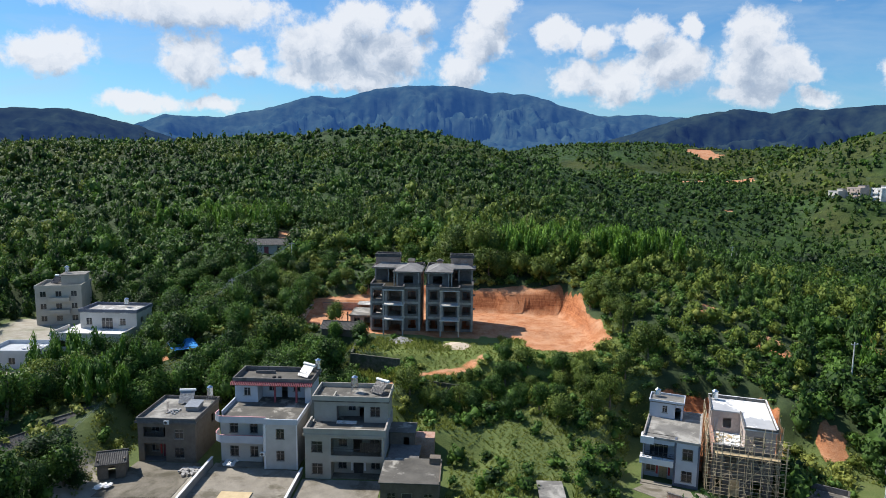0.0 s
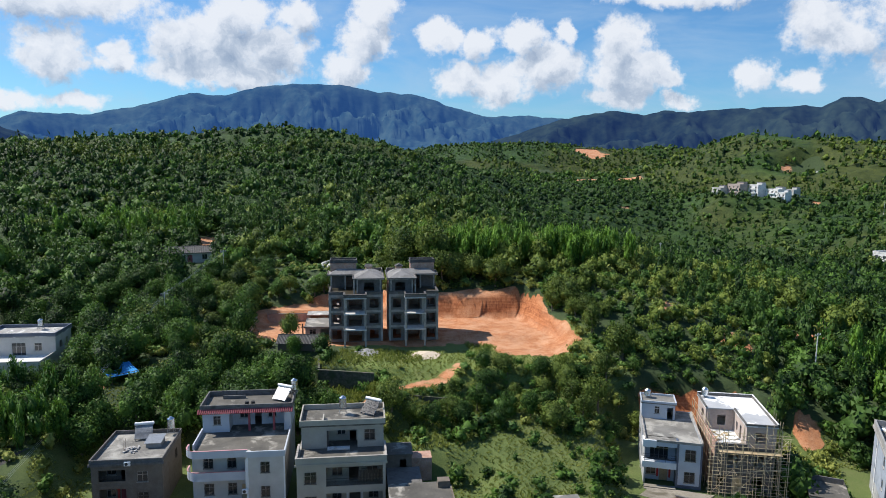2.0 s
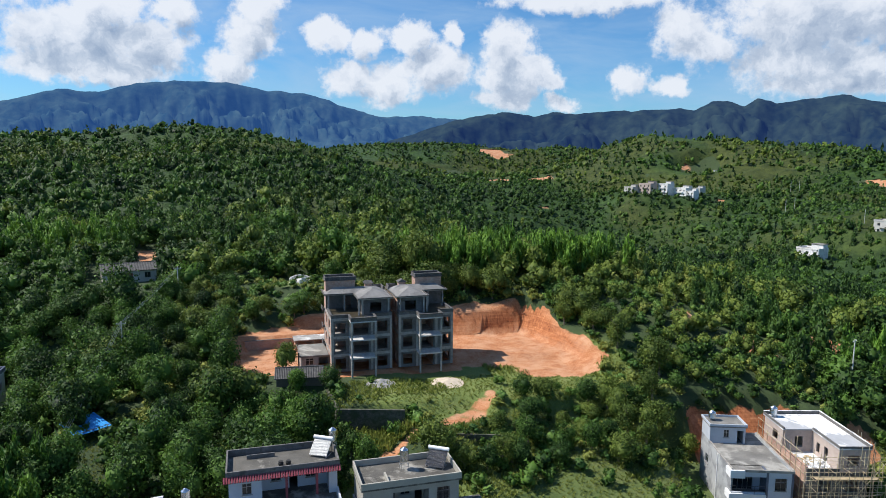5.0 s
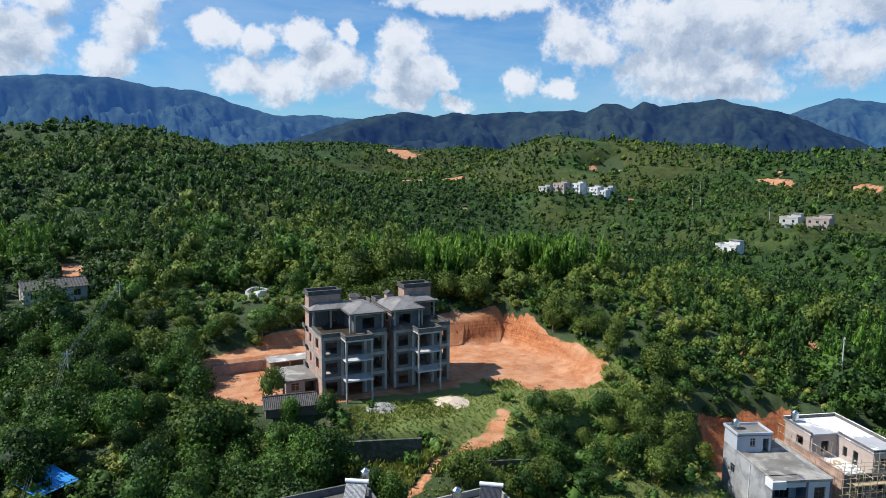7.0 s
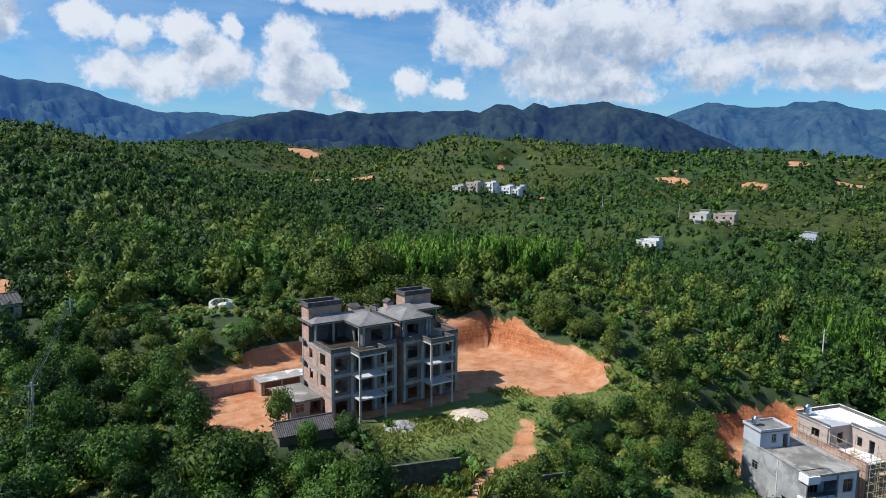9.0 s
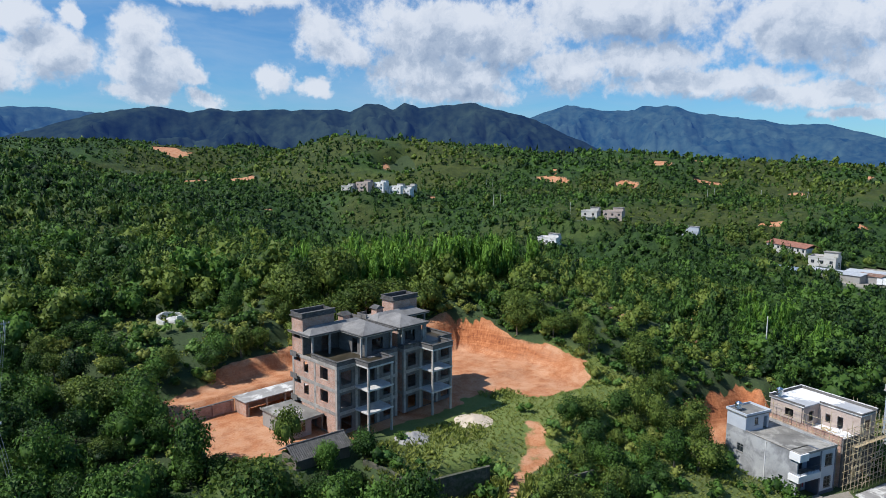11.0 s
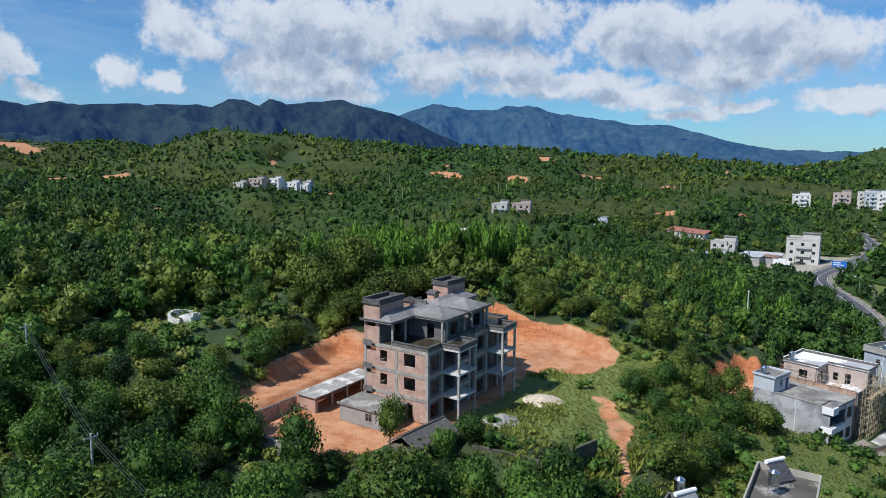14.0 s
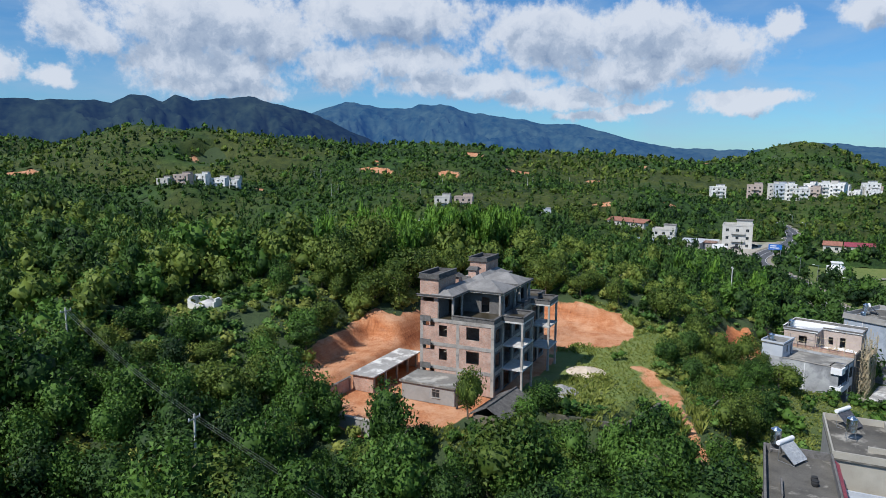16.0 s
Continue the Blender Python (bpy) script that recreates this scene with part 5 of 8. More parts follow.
part("terrace", boxes((0.74, 2.44, 7.0, 12.96, 14.78, 7.2), (8.44, 0.24, 7.0, 12.96, 2.44, 7.2), (0.74, 2.44, 3.7, 12.96, 14.78, 3.9)), M_ROOF_DARK, h)


def round_band(bm, z0, z1, r=1.6, t=0.16):
    """A balcony front that runs along x and turns the corner in a quarter circle."""
    path = [(8.2, 0.55), (r, 0.55)] + [(r - r * math.sin(a), 0.55 + r - r * math.cos(a)) for a in np.linspace(0.2, math.pi / 2, 7)] + [(0.0, 3.2)]
    outer, inner = [], []
    for i, (x, y) in enumerate(path):
        a, b = path[max(i - 1, 0)], path[min(i + 1, len(path) - 1)]
        d = Vector((b[0] - a[0], b[1] - a[1])).normalized()
        outer.append((x, y))
        inner.append((x - d.y * -t * -1, y + d.x * -t))
    for i in range(len(path) - 1):
        q = [(*outer[i], z0), (*outer[i + 1], z0), (*inner[i + 1], z0), (*inner[i], z0)]
        lo = [bm.verts.new(c) for c in q]
        hi = [bm.verts.new((c[0], c[1], z1)) for c in q]
        bm.faces.new(lo)
        bm.faces.new(hi[::-1])
        for k in range(4):
            bm.faces.new((lo[k], hi[k], hi[(k + 1) % 4], lo[(k + 1) % 4]))


for z0, z1, nm in ((3.75, 4.95, "balcony_front"), (7.0, 8.0, "terrace_front")):
    bm = bmesh.new()
    round_band(bm, z0, z1)
    bmesh.ops.recalc_face_normals(bm, faces=bm.faces)
    part(nm, bm, M_PALEBLUE, h, "white rounded balcony front with a pink rim")
    bm = bmesh.new()
    round_band(bm, z1 + 0.003, z1 + 0.07, 1.6, 0.2)
    part("rim", bm, M_PINK, h)
part("balcony_floor", boxes((1.0, 0.72, 3.7, 8.2, 2.2, 3.88), (0.2, 2.2, 3.7, 0.5, 3.2, 3.88), (1.0, 0.72, 7.0, 8.2, 2.2, 7.18)), M_CREAM, h)
part("terrace_edge", boxes((8.1, -0.1, 7.2, 13.3, 0.1, 8.05), (13.1, 0.1, 7.2, 13.3, 9.0, 7.9)), M_PALEBLUE, h)
part("terrace_edge", boxes((0.35, 3.2, 7.2, 0.55, 9.0, 7.9)), M_PALEBLUE, h)
for a, b, c, d, f in ((10.0, 11.2, 1.4, 3.0, 0), (10.0, 11.2, 4.9, 6.5, 0), (2.0, 3.3, 0.9, 2.6, 2.2), (5.2, 6.4, 0.9, 2.6, 2.2), (2.0, 3.3, 4.8, 6.4, 2.2), (5.2, 6.4, 4.8, 6.4, 2.2)):
    window(h, a, b, c, d, f, bars=True)
door(h, 7.0, 8.0, 0, 2.4, 2.2, M_WOOD, 1)
part("porch_floor", boxes((0.52, 0.3, -0.1, 8.18, 2.18, 0.06)), M_YARD, h)
part("upper_wall", boxes(*front_wall(0.5, 4.3, 9.0, 9.22, 7.2, 10.4, [(2.0, 3.1, 8.3, 9.7)]), *front_wall(4.3, 12.2, 11.6, 11.82, 7.2, 10.4, [(5.4, 6.6, 8.3, 9.7), (7.6, 8.6, 7.2, 9.5), (9.6, 10.8, 8.3, 9.7)]), (4.08, 9.22, 7.2, 4.3, 11.6, 10.4), *front_wall(12.2, 13.2, 9.0, 9.22, 7.2, 10.4), (0.5, 9.22, 7.2, 0.72, 14.78, 10.4), (12.98, 9.22, 7.2, 13.2, 14.78, 10.4), (12.2, 9.22, 7.2, 12.4, 11.6, 10.4)), M_PALEBLUE, h)
for x in (7.0, 10.6):
    part("porch_column", boxes((x, 9.05, 7.2, x + 0.3, 9.35, 10.4)), M_TILE_RED, h)
part("upper_roof", boxes((0.2, 8.8, 10.4, 13.5, 15.2, 10.6)), M_ROOF_DARK, h)
part("upper_edge", boxes((0.2, 8.8, 10.6, 13.5, 9.0, 11.4), (0.2, 15.0, 10.6, 13.5, 15.2, 11.4), (0.2, 9.0, 10.6, 0.4, 15.0, 11.4), (13.3, 9.0, 10.6, 13.5, 15.0, 11.4), (2.6, 13.6, 10.6, 6.0, 13.75, 11.1)), M_CONC_DARK, h)
for i in range(46):
    x = -0.1 + 13.7 * i / 46
    bm = bmesh.new()
    tube(bm, (x + 0.15, 8.2, 10.3), (x + 0.15, 8.79, 10.8), 0.12, 6)
    part("eaves_tile", bm, M_TILE_RED, h)
window(h, 2.0, 3.1, 8.3, 9.7, 9.0)
window(h, 5.4, 6.6, 8.3, 9.7, 11.6)
window(h, 9.6, 10.8, 8.3, 9.7, 11.6)
part("ac_pipe", tubes(((8.0, -0.05, 2.0), (8.0, -0.05, 6.9), 0.05)), M_PLASTIC, h)
aircon(pose(-31.3, 95.6, -7.2))
water_tank(pose(-25.9, 109.9, 1.2))
solar_heater(pose(-27.6, 108.3, 1.2, 0, 0, -32), tubes_glare=True)
for k in range(2):
    pt = thing("roof_vent", pose(-32.6 + 0.9 * k, 106.6, 1.2), "small dark round vent pot on the flat roof", "vent", "roof vents")
    part("pot", turned([(0.22, 0), (0.3, 0.1), (0.34, 0.35), (0.26, 0.5), (0.3, 0.55), (0.2, 0.56)], 12), M_TYRE, pt)

# brown house
h = thing("brown_house", pose(-51.7, 97.4, -9.6), "two-storey house of unpainted brown brick with a flat roof", "house", "village houses")
part("front_wall", boxes(*front_wall(0, 9.2, 0, 0.24, 0, 6.5, [(0.9, 4.4, 0.02, 3.0), (0.9, 4.4, 3.5, 5.7), (5.9, 7.3, 0.8, 2.4), (5.9, 7.3, 3.9, 5.4)]), *front_wall(0.24, 4.9, 1.9, 2.1, 0, 6.5, [(1.2, 2.4, 0.9, 2.4), (3.0, 4.2, 0, 2.4), (1.3, 2.6, 4.2, 5.6), (3.2, 4.1, 3.4, 5.6)]), (4.4, 0.24, 0, 4.6, 1.9, 6.5)), M_BROWNWALL, h)
part("side_wall", boxes((0, 0.24, 0, 0.22, 9.8, 6.5), *side_wall(0.24, 9.8, 8.98, 9.2, 0, 6.5, [(6.5, 7.6, 4.0, 5.4)]), (0.22, 9.58, 0, 8.98, 9.8, 6.5)), M_BROWNWALL, h)
part("floor", boxes((0.24, 0.24, 3.1, 8.98, 9.58, 3.3)), M_CONC_DARK, h)
part("balcony_rail", boxes((0.9, 0.03, 3.5, 4.4, 0.12, 4.1)), M_BROWNWALL, h)
part("roof", boxes((-0.1, -0.1, 6.5, 9.3, 9.9, 6.7)), M_ROOF_SLAB, h)
part("roof_edge", boxes(*parapet(-0.15, -0.15, 9.35, 9.95, 6.7, 7.25, 0.14), (-0.3, -0.3, 6.4, 9.5, -0.16, 6.75)), M_CONC_DARK, h)
window(h, 5.9, 7.3, 0.8, 2.4, 0, bars=True)
window(h, 5.9, 7.3, 3.9, 5.4, 0)
window(h, 1.2, 2.4, 0.9, 2.4, 1.9)
window(h, 1.3, 2.6, 4.2, 5.6, 1.9)
door(h, 3.0, 4.2, 0, 2.4, 1.9, M_TILE_RED)
part("porch_floor", boxes((0.26, 0.26, -0.1, 4.38, 1.88, 0.08)), M_CONC_DARK, h)
part("couplet", boxes((2.62, 1.86, 0.5, 2.9, 1.895, 2.3), (4.24, 1.86, 0.5, 4.38, 1.895, 2.3)), M_RED, h)
part("balcony_bars", tubes(*[((0.95 + i * 0.57, 0.08, 4.1), (0.95 + i * 0.57, 0.08, 5.7), 0.02) for i in range(7)], ((0.9, 0.08, 4.75), (4.4, 0.08, 4.75), 0.02)), M_DARKMETAL, h)
aircon(pose(-46.9, 97.2, -3.25))
water_tank(pose(-43.6, 106.4, -2.9))
solar_heater(pose(-47.2, 105.4, -2.9, 0, 0, 8), tubes_glare=True)
bx_ = thing("roof_box", pose(-44.9, 103.0, -2.9), "slanted grey hatch on the flat roof", "hatch")
part("curb", boxes((-1.0, -1.1, 0, 1.0, 1.1, 0.7)), M_GREYWALL, bx_)
bm = bmesh.new()
add_box(bm, -1.15, -1.35, 0, 1.15, 1.35, 0.07, m=pose(0, 0, 0.85, 6, 0, 0))
part("lid", bm, M_ALU, bx_)
clutter(-47.6, 101.2, -2.9, 9, 0.8, M_GRAVEL, PYR, "roof_rubbish", "small pile of odds and ends on the roof")
rod = thing("roof_rods", pose(-48.6, 101.0, -2.9), "rusty reinforcing rods standing on the roof", "rods")
for i in range(4):
    part("rod", tubes(((0.2 * (i % 2), 0.2 * (i // 2), 0), (0.2 * (i % 2) + 0.05, 0.2 * (i // 2), 1.3 + 0.2 * i), 0.015)), M_RUST, rod)

# low building beside the cream house, and the dark sheds behind it
h = thing("low_flat_house", pose(-11.8, 85.4, -9.7), "low unpainted house with a stained flat roof", "house", "village houses")
part("wall", boxes(*front_wall(0, 8.0, 0, 0.22, 0, 4.0, [(0.9, 2.1, 1.0, 2.6), (2.9, 4.4, 0, 2.6), (6.0, 7.2, 1.0, 2.6)]), (0, 0.22, 0, 0.22, 7.2, 4.0), (7.78, 0.22, 0, 8.0, 7.2, 4.0), (0.22, 6.98, 0, 7.78, 7.2, 4.0)), M_BROWNWALL, h)
part("roof", boxes((-0.25, -0.3, 4.0, 8.2, 7.4, 4.2)), M_ROOF_DARK, h)
part("stub_wall", boxes((6.4, 5.6, 4.2, 8.0, 6.9, 5.1), (8.02, -0.2, 4.2, 8.2, 5.5, 4.5)), M_BROWNWALL, h)
window(h, 0.9, 2.1, 1.0, 2.6, 0, bars=True)
window(h, 6.0, 7.2, 1.0, 2.6, 0, bars=True)
door(h, 2.9, 4.4, 0, 2.6, 0, M_DARK)
h = thing("back_shed", pose(-12.2, 99.2, -9.7), "dark brick shed with a sheet-metal roof", "shed")
part("wall", boxes(*front_wall(0, 3.9, 0, 0.22, 0, 5.4, [(2.2, 3.1, 2.6, 4.6)]), (0, 0.22, 0, 0.22, 3.6, 5.4), (3.68, 0.22, 0, 3.9, 3.6, 5.4), (0.22, 3.4, 0, 3.68, 3.6, 5.4)), M_BROWNWALL, h)
part("roof", boxes((-0.2, -0.3, 5.4, 4.1, 3.9, 5.5), bevel=0.02), M_ROOF_DARK, h)
part("side_room", boxes((3.92, 1.2, 0, 7.0, 3.6, 4.1)), M_BRICK, h)
part("terrace_slab", boxes((0.2, -6.4, 3.2, 5.0, -0.02, 3.4)), M_CONC_DARK, h)
part("terrace_post", boxes((4.6, -6.2, 0, 4.85, -5.95, 3.2)), M_CONC, h)
h = thing("pump_house", pose(9.9, 84.6, -10.2), "tiny concrete hut with a flat grey roof among shrubs", "hut")
part("wall", boxes((0.2, 0.2, 0, 3.4, 4.7, 3.3)), M_BROWNWALL, h)
part("roof", boxes((0, 0, 3.3, 3.6, 4.9, 3.55), bevel=0.02), M_ROOF_SLAB, h)

# yards and garden walls
def slab(name, ring, mat, label, thick=0.12, lift=0.06):
    bm = bmesh.new()
    zs = max(float(height(x, y)) for x, y in ring) + lift
    top_ = [bm.verts.new((x, y, zs)) for x, y in ring]
    bot = [bm.verts.new((x, y, zs - thick - 1.5)) for x, y in ring]
    bm.faces.new(top_)
    n = len(ring)
    for i in range(n):
        bm.faces.new((top_[i], bot[i], bot[(i + 1) % n], top_[(i + 1) % n]))
    bmesh.ops.recalc_face_normals(bm, faces=bm.faces)
    return tagged(part(name, bm, mat), label, "paving", kind="structure")


slab("yard_paving_1", [(-53, 86), (-41.7, 86.5), (-41.7, 97.2), (-51.8, 97.2)], M_YARD, "stained concrete yard before the brown house")
slab("yard_paving_2", [(-39.5, 84), (-25.4, 84), (-25.4, 95.6), (-39.5, 97.6)], M_PALE_CONC, "pale concrete yard with a damp patch")
slab("yard_paving_3", [(-24.6, 84), (-12.6, 84), (-12.6, 93.3), (-24.6, 93.3)], M_PALE_CONC, "pale concrete yard before the cream house")
gr = part("drying_grain", boxes((-35.2, 85.6, -9.47, -30.6, 88.6, -9.40), bevel=0.03), M_SAND)
tagged(gr, "flat layer of yellow grain drying on the yard", "grain")
yw = thing("yard_wall", pose(0, 0, 0), "low white-capped wall between two yards", "wall")
part("wall", boxes((-25.2, 84.2, -9.6, -24.95, 94.8, -8.6)), M_GREYWALL, yw)
part("coping", boxes((-25.26, 84.2, -8.6, -24.89, 94.8, -8.5)), M_PLASTIC, yw)
yw = thing("yard_wall", pose(0, 0, 0), "white-capped yard wall beside the alley", "wall")
part("wall", boxes((-39.9, 84.2, -9.7, -39.65, 97.0, -8.3)), M_GREYWALL, yw)
part("coping", boxes((-39.96, 84.2, -8.3, -39.59, 97.0, -8.2)), M_PLASTIC, yw)
clutter(-42.3, 94.0, -9.4, 30, 1.3, M_GRAVEL, PYR, "scrap_pile", "heap of scrap and bags beside the house")
clutter(-37.0, 97.0, -9.35, 22, 0.8, M_PLASTIC, PYR, "sack_pile", "bags and buckets on the porch")
clutter(-52.6, 88.6, -9.3, 24, 1.0, M_PLASTIC, PYR, "sack_pile", "pale bags piled by the small shed")

for (x, y, z, tw, td, rot, lab) in ((-54.6, 90.2, -9.4, 4.2, 4.4, 20, "small brick shed with a black tile roof"), (-69.5, 90.6, -8.4, 11.5, 4.6, 62, "long old shed with a black tile roof"), (-66, 100.5, -8.2, 7.0, 4.2, 58, "old shed with a patched black tile roof")):
    s = thing("tiled_shed", pose(x, y, z, 0, 0, rot), lab, "shed")
    part("wall", boxes(*front_wall(0.2, tw - 0.2, 0.3, 0.5, 0, 2.3, [(tw * 0.4, tw * 0.4 + 1.0, 0, 1.9)]), (0.2, td - 0.5, 0, tw - 0.2, td - 0.3, 2.3), (0.2, 0.5, 0, 0.4, td - 0.5, 2.9), (tw - 0.4, 0.5, 0, tw - 0.2, td - 0.5, 2.9)), M_BROWNWALL, s)
    tile_roof(s, -0.1, tw + 0.1, 0, td, 2.35, 3.5, M_TILE_BLACK)

# pale blue house on the east side
h = thing("pale_blue_house", pose(27.0, 98.6, -10.65, 0, 0, -20), "pale blue tiled house with grey side walls and a roof terrace", "house", "village houses")
part("front_wall", boxes(*front_wall(4.9, 8.2, 0, 0.24, 0, 7.0, [(5.8, 7.3, 1.0, 2.7), (5.8, 7.3, 4.4, 6.2)]), (0, 0, 3.1, 4.6, 0.2, 4.1), (0, 0, 6.3, 4.6, 0.24, 7.0), *front_wall(0.22, 4.6, 2.0, 2.22, 0, 3.3, [(0.5, 1.9, 0.9, 2.5), (2.4, 3.7, 0, 2.5)]), *front_wall(0.22, 4.6, 2.0, 2.22, 3.5, 7.0, [(0.9, 3.6, 3.5, 6.0)])), M_PALEBLUE, h)
part("pilaster", boxes((4.6, -0.06, 0, 4.9, 2.0, 7.05), (7.98, -0.05, 0, 8.25, 0.0, 7.05), (4.9, -0.04, 0, 7.98, 0.0, 0.55)), M_NAVY, h, "dark blue pilaster and plinth")
part("side_wall", boxes(*side_wall(0.24, 13.0, 0, 0.22, 0, 7.3, [(9.6, 10.8, 3.6, 4.9)]), (7.98, 0.24, 0, 8.2, 13.0, 7.3), (0.22, 12.78, 0, 7.98, 13.0, 7.3)), M_GREYPATCH, h, "patchy grey rendered side wall")
part("floor", boxes((0.22, 0.24, 3.3, 7.98, 12.78, 3.5), (0.22, 0.24, 6.8, 7.98, 12.78, 7.0)), M_ROOF_SLAB, h)
part("roof_edge", boxes((-0.1, -0.1, 7.0, 8.3, 0.08, 7.35), (-0.1, 0.08, 7.3, 0.1, 9.2, 7.42), (8.1, 0.08, 7.3, 8.3, 13.0, 7.42)), M_CONC, h)
part("corner_box", boxes((-0.35, -0.35, 6.2, 1.6, 0.0, 7.3), (-0.35, 0.0, 6.2, -0.02, 1.4, 7.3), (-0.35, -0.35, 3.0, 4.6, -0.02, 3.95), (-0.35, -0.02, 3.0, -0.02, 1.4, 3.95)), M_PLASTIC, h, "white balcony front")
part("stair_house", boxes(*front_wall(0.0, 5.2, 9.4, 9.6, 7.0, 9.5, [(2.0, 2.8, 7.9, 9.1), (4.0, 4.9, 7.0, 9.0)]), (0, 9.6, 7.3, 0.2, 13.0, 9.5), (5.0, 9.6, 7.0, 5.2, 13.0, 9.5), (0.2, 12.8, 7.0, 5.0, 13.0, 9.5)), M_PALEBLUE, h)
part("stair_roof", boxes((-0.15, 9.2, 9.5, 5.4, 13.2, 9.68), bevel=0.02), M_ROOF_SLAB, h)
part("stair_edge", boxes(*parapet(-0.15, 9.2, 5.4, 13.2, 9.68, 10.0, 0.15)), M_PALEBLUE, h)
part("downpipe", tubes(((-0.06, 5.6, 0), (-0.06, 5.6, 7.0), 0.07)), M_PLASTIC, h)
window(h, 5.8, 7.3, 1.0, 2.7, 0, bars=True)
window(h, 5.8, 7.3, 4.4, 6.2, 0, bars=True)
window(h, 0.5, 1.9, 0.9, 2.5, 2.0)
window(h, 0.9, 3.6, 3.5, 6.0, 2.0, cols=4)
window(h, 2.0, 2.8, 7.9, 9.1, 9.4)
window(h, 9.6, 10.8, 3.6, 4.9, 0, side="left")
door(h, 2.4, 3.7, 0, 2.5, 2.0, M_WOOD)
part("couplet", boxes((2.0, 1.97, 0.6, 2.3, 1.995, 2.4), (3.8, 1.97, 0.6, 4.1, 1.995, 2.4)), M_RED, h)
part("balcony_rail", tubes(*[((-0.3, -0.3, z_), (4.6, -0.3, z_), 0.03) for z_ in (4.4, 4.75, 5.1)], *[((x_, -0.3, 3.95), (x_, -0.3, 5.1), 0.025) for x_ in (0.0, 1.5, 3.0, 4.5)]), M_DARKMETAL, h)
part("step", boxes((0.0, -1.0, -0.1, 4.6, -0.08, 0.25), (0.0, -1.5, -0.1, 4.6, -1.0, 0.12)), M_PALE_CONC, h)
water_tank(h.matrix_basis @ pose(1.0, 11.8, 9.68), 0.9, 0.3)

# house under scaffolding
h = thing("scaffolded_house", pose(36.4, 95.3, -10.65, 0, 0, -16), "brick house under construction with a lime-white roof", "house", "village houses")
SW, SD = 8.3, 12.2
part("front_wall", boxes(*front_wall(0, SW, 0, 0.24, 0, 7.2, [(0.6, 1.6, 1.0, 2.6), (2.6, 4.0, 0, 2.6), (5.4, 7.0, 1.0, 2.6), (1.7, 3.3, 3.9, 6.2), (5.4, 7.0, 4.4, 6.0)])), M_CONC_DARK, h)
part("side_wall", boxes(*side_wall(0.24, SD, 0, 0.22, 0, 7.9, [(3.0, 4.2, 1.0, 2.4), (8.0, 9.2, 4.3, 5.8)]), *side_wall(0.24, SD, SW - 0.22, SW, 0, 7.2, [(3, 4.4, 4.3, 5.8), (7, 8.4, 1.0, 2.4)]), (0.22, SD - 0.22, 0, SW - 0.22, SD, 7.2)), M_BRICK, h)
part("floor", boxes((0.22, 0.24, 3.4, SW - 0.22, SD - 0.22, 3.6), (0.22, 0.24, 7.0, SW - 0.22, SD - 0.22, 7.2)), M_LIME, h)
z = 7.2
part("front_parapet", boxes((0, 0, z, 4.4, 0.2, z + 0.5)), M_CONC_DARK, h)
part("top_wall", boxes(*front_wall(0.22, 4.4, 6.6, 6.82, z, 10.5, [(1.7, 2.9, 7.9, 9.5)]), *side_wall(0.0, 6.6, 4.2, 4.42, z, 10.5, [(2.6, 3.5, 7.2, 9.4), (4.6, 5.4, 7.8, 9.2)]), *front_wall(4.42, SW, 0, 0.22, z, 10.5, [(5.4, 7.0, 8.0, 9.6)]), (SW - 0.22, 0.22, z, SW, SD, 10.5), *side_wall(6.82, SD, 0, 0.22, 7.9, 10.5, [(8.2, 9.6, 8.2, 9.6)]), (0.22, SD - 0.22, z, SW - 0.22, SD, 10.5)), M_BRICK_PALE, h)
part("roof", boxes((-0.2, 6.4, 10.5, SW + 0.2, SD + 0.2, 10.68), (4.0, -0.2, 10.5, SW + 0.2, 6.4, 10.68)), M_LIME_ROOF, h, "white limed roof slab")
part("roof_edge", boxes((-0.2, SD, 10.68, SW + 0.2, SD + 0.2, 11.15), (SW, -0.2, 10.68, SW + 0.2, SD, 11.15), (-0.2, 6.4, 10.68, 0.0, SD, 10.95), (4.0, -0.2, 10.68, SW, 0.0, 10.95), (4.0, 0.0, 10.68, 4.2, 6.4, 10.95)), M_CONC_DARK, h)
part("edge_cap", boxes((-0.22, SD - 0.02, 11.153, SW + 0.22, SD + 0.22, 11.2), (SW - 0.02, -0.22, 11.153, SW + 0.22, SD - 0.02, 11.2)), M_LIME, h)
door(h, 2.6, 4.0, 0, 2.6, 0, M_WOOD)
lad = thing("ladder", h.matrix_basis @ pose(0.7, 6.2, 7.22, -12, 0, 0), "grey ladder leaning on the unfinished wall", "ladder")
for x in (-0.2, 0.2):
    part("rail", tubes(((x, 0, 0), (x, 0, 3.6), 0.03)), M_ALU, lad)
for i in range(11):
    part("rung", tubes(((-0.2, 0, 0.3 + 0.3 * i), (0.2, 0, 0.3 + 0.3 * i), 0.018)), M_ALU, lad)
for nm, mt, x, y, n, lab in (("lime_bags", M_LIME, 2.4, 2.6, 40, "white bags and broken blocks on the open floor"), ("timber_pile", M_WOOD, 1.6, 3.6, 14, "short timber and boards lying about")):
    o = clutter(0, 0, 0, n, 1.4, mt, PYR, nm, lab)
    o.matrix_basis = h.matrix_basis @ pose(x, y, 7.25)
water_tank(h.matrix_basis @ pose(0.7, 11.2, 10.68), 1.1, 0.3)

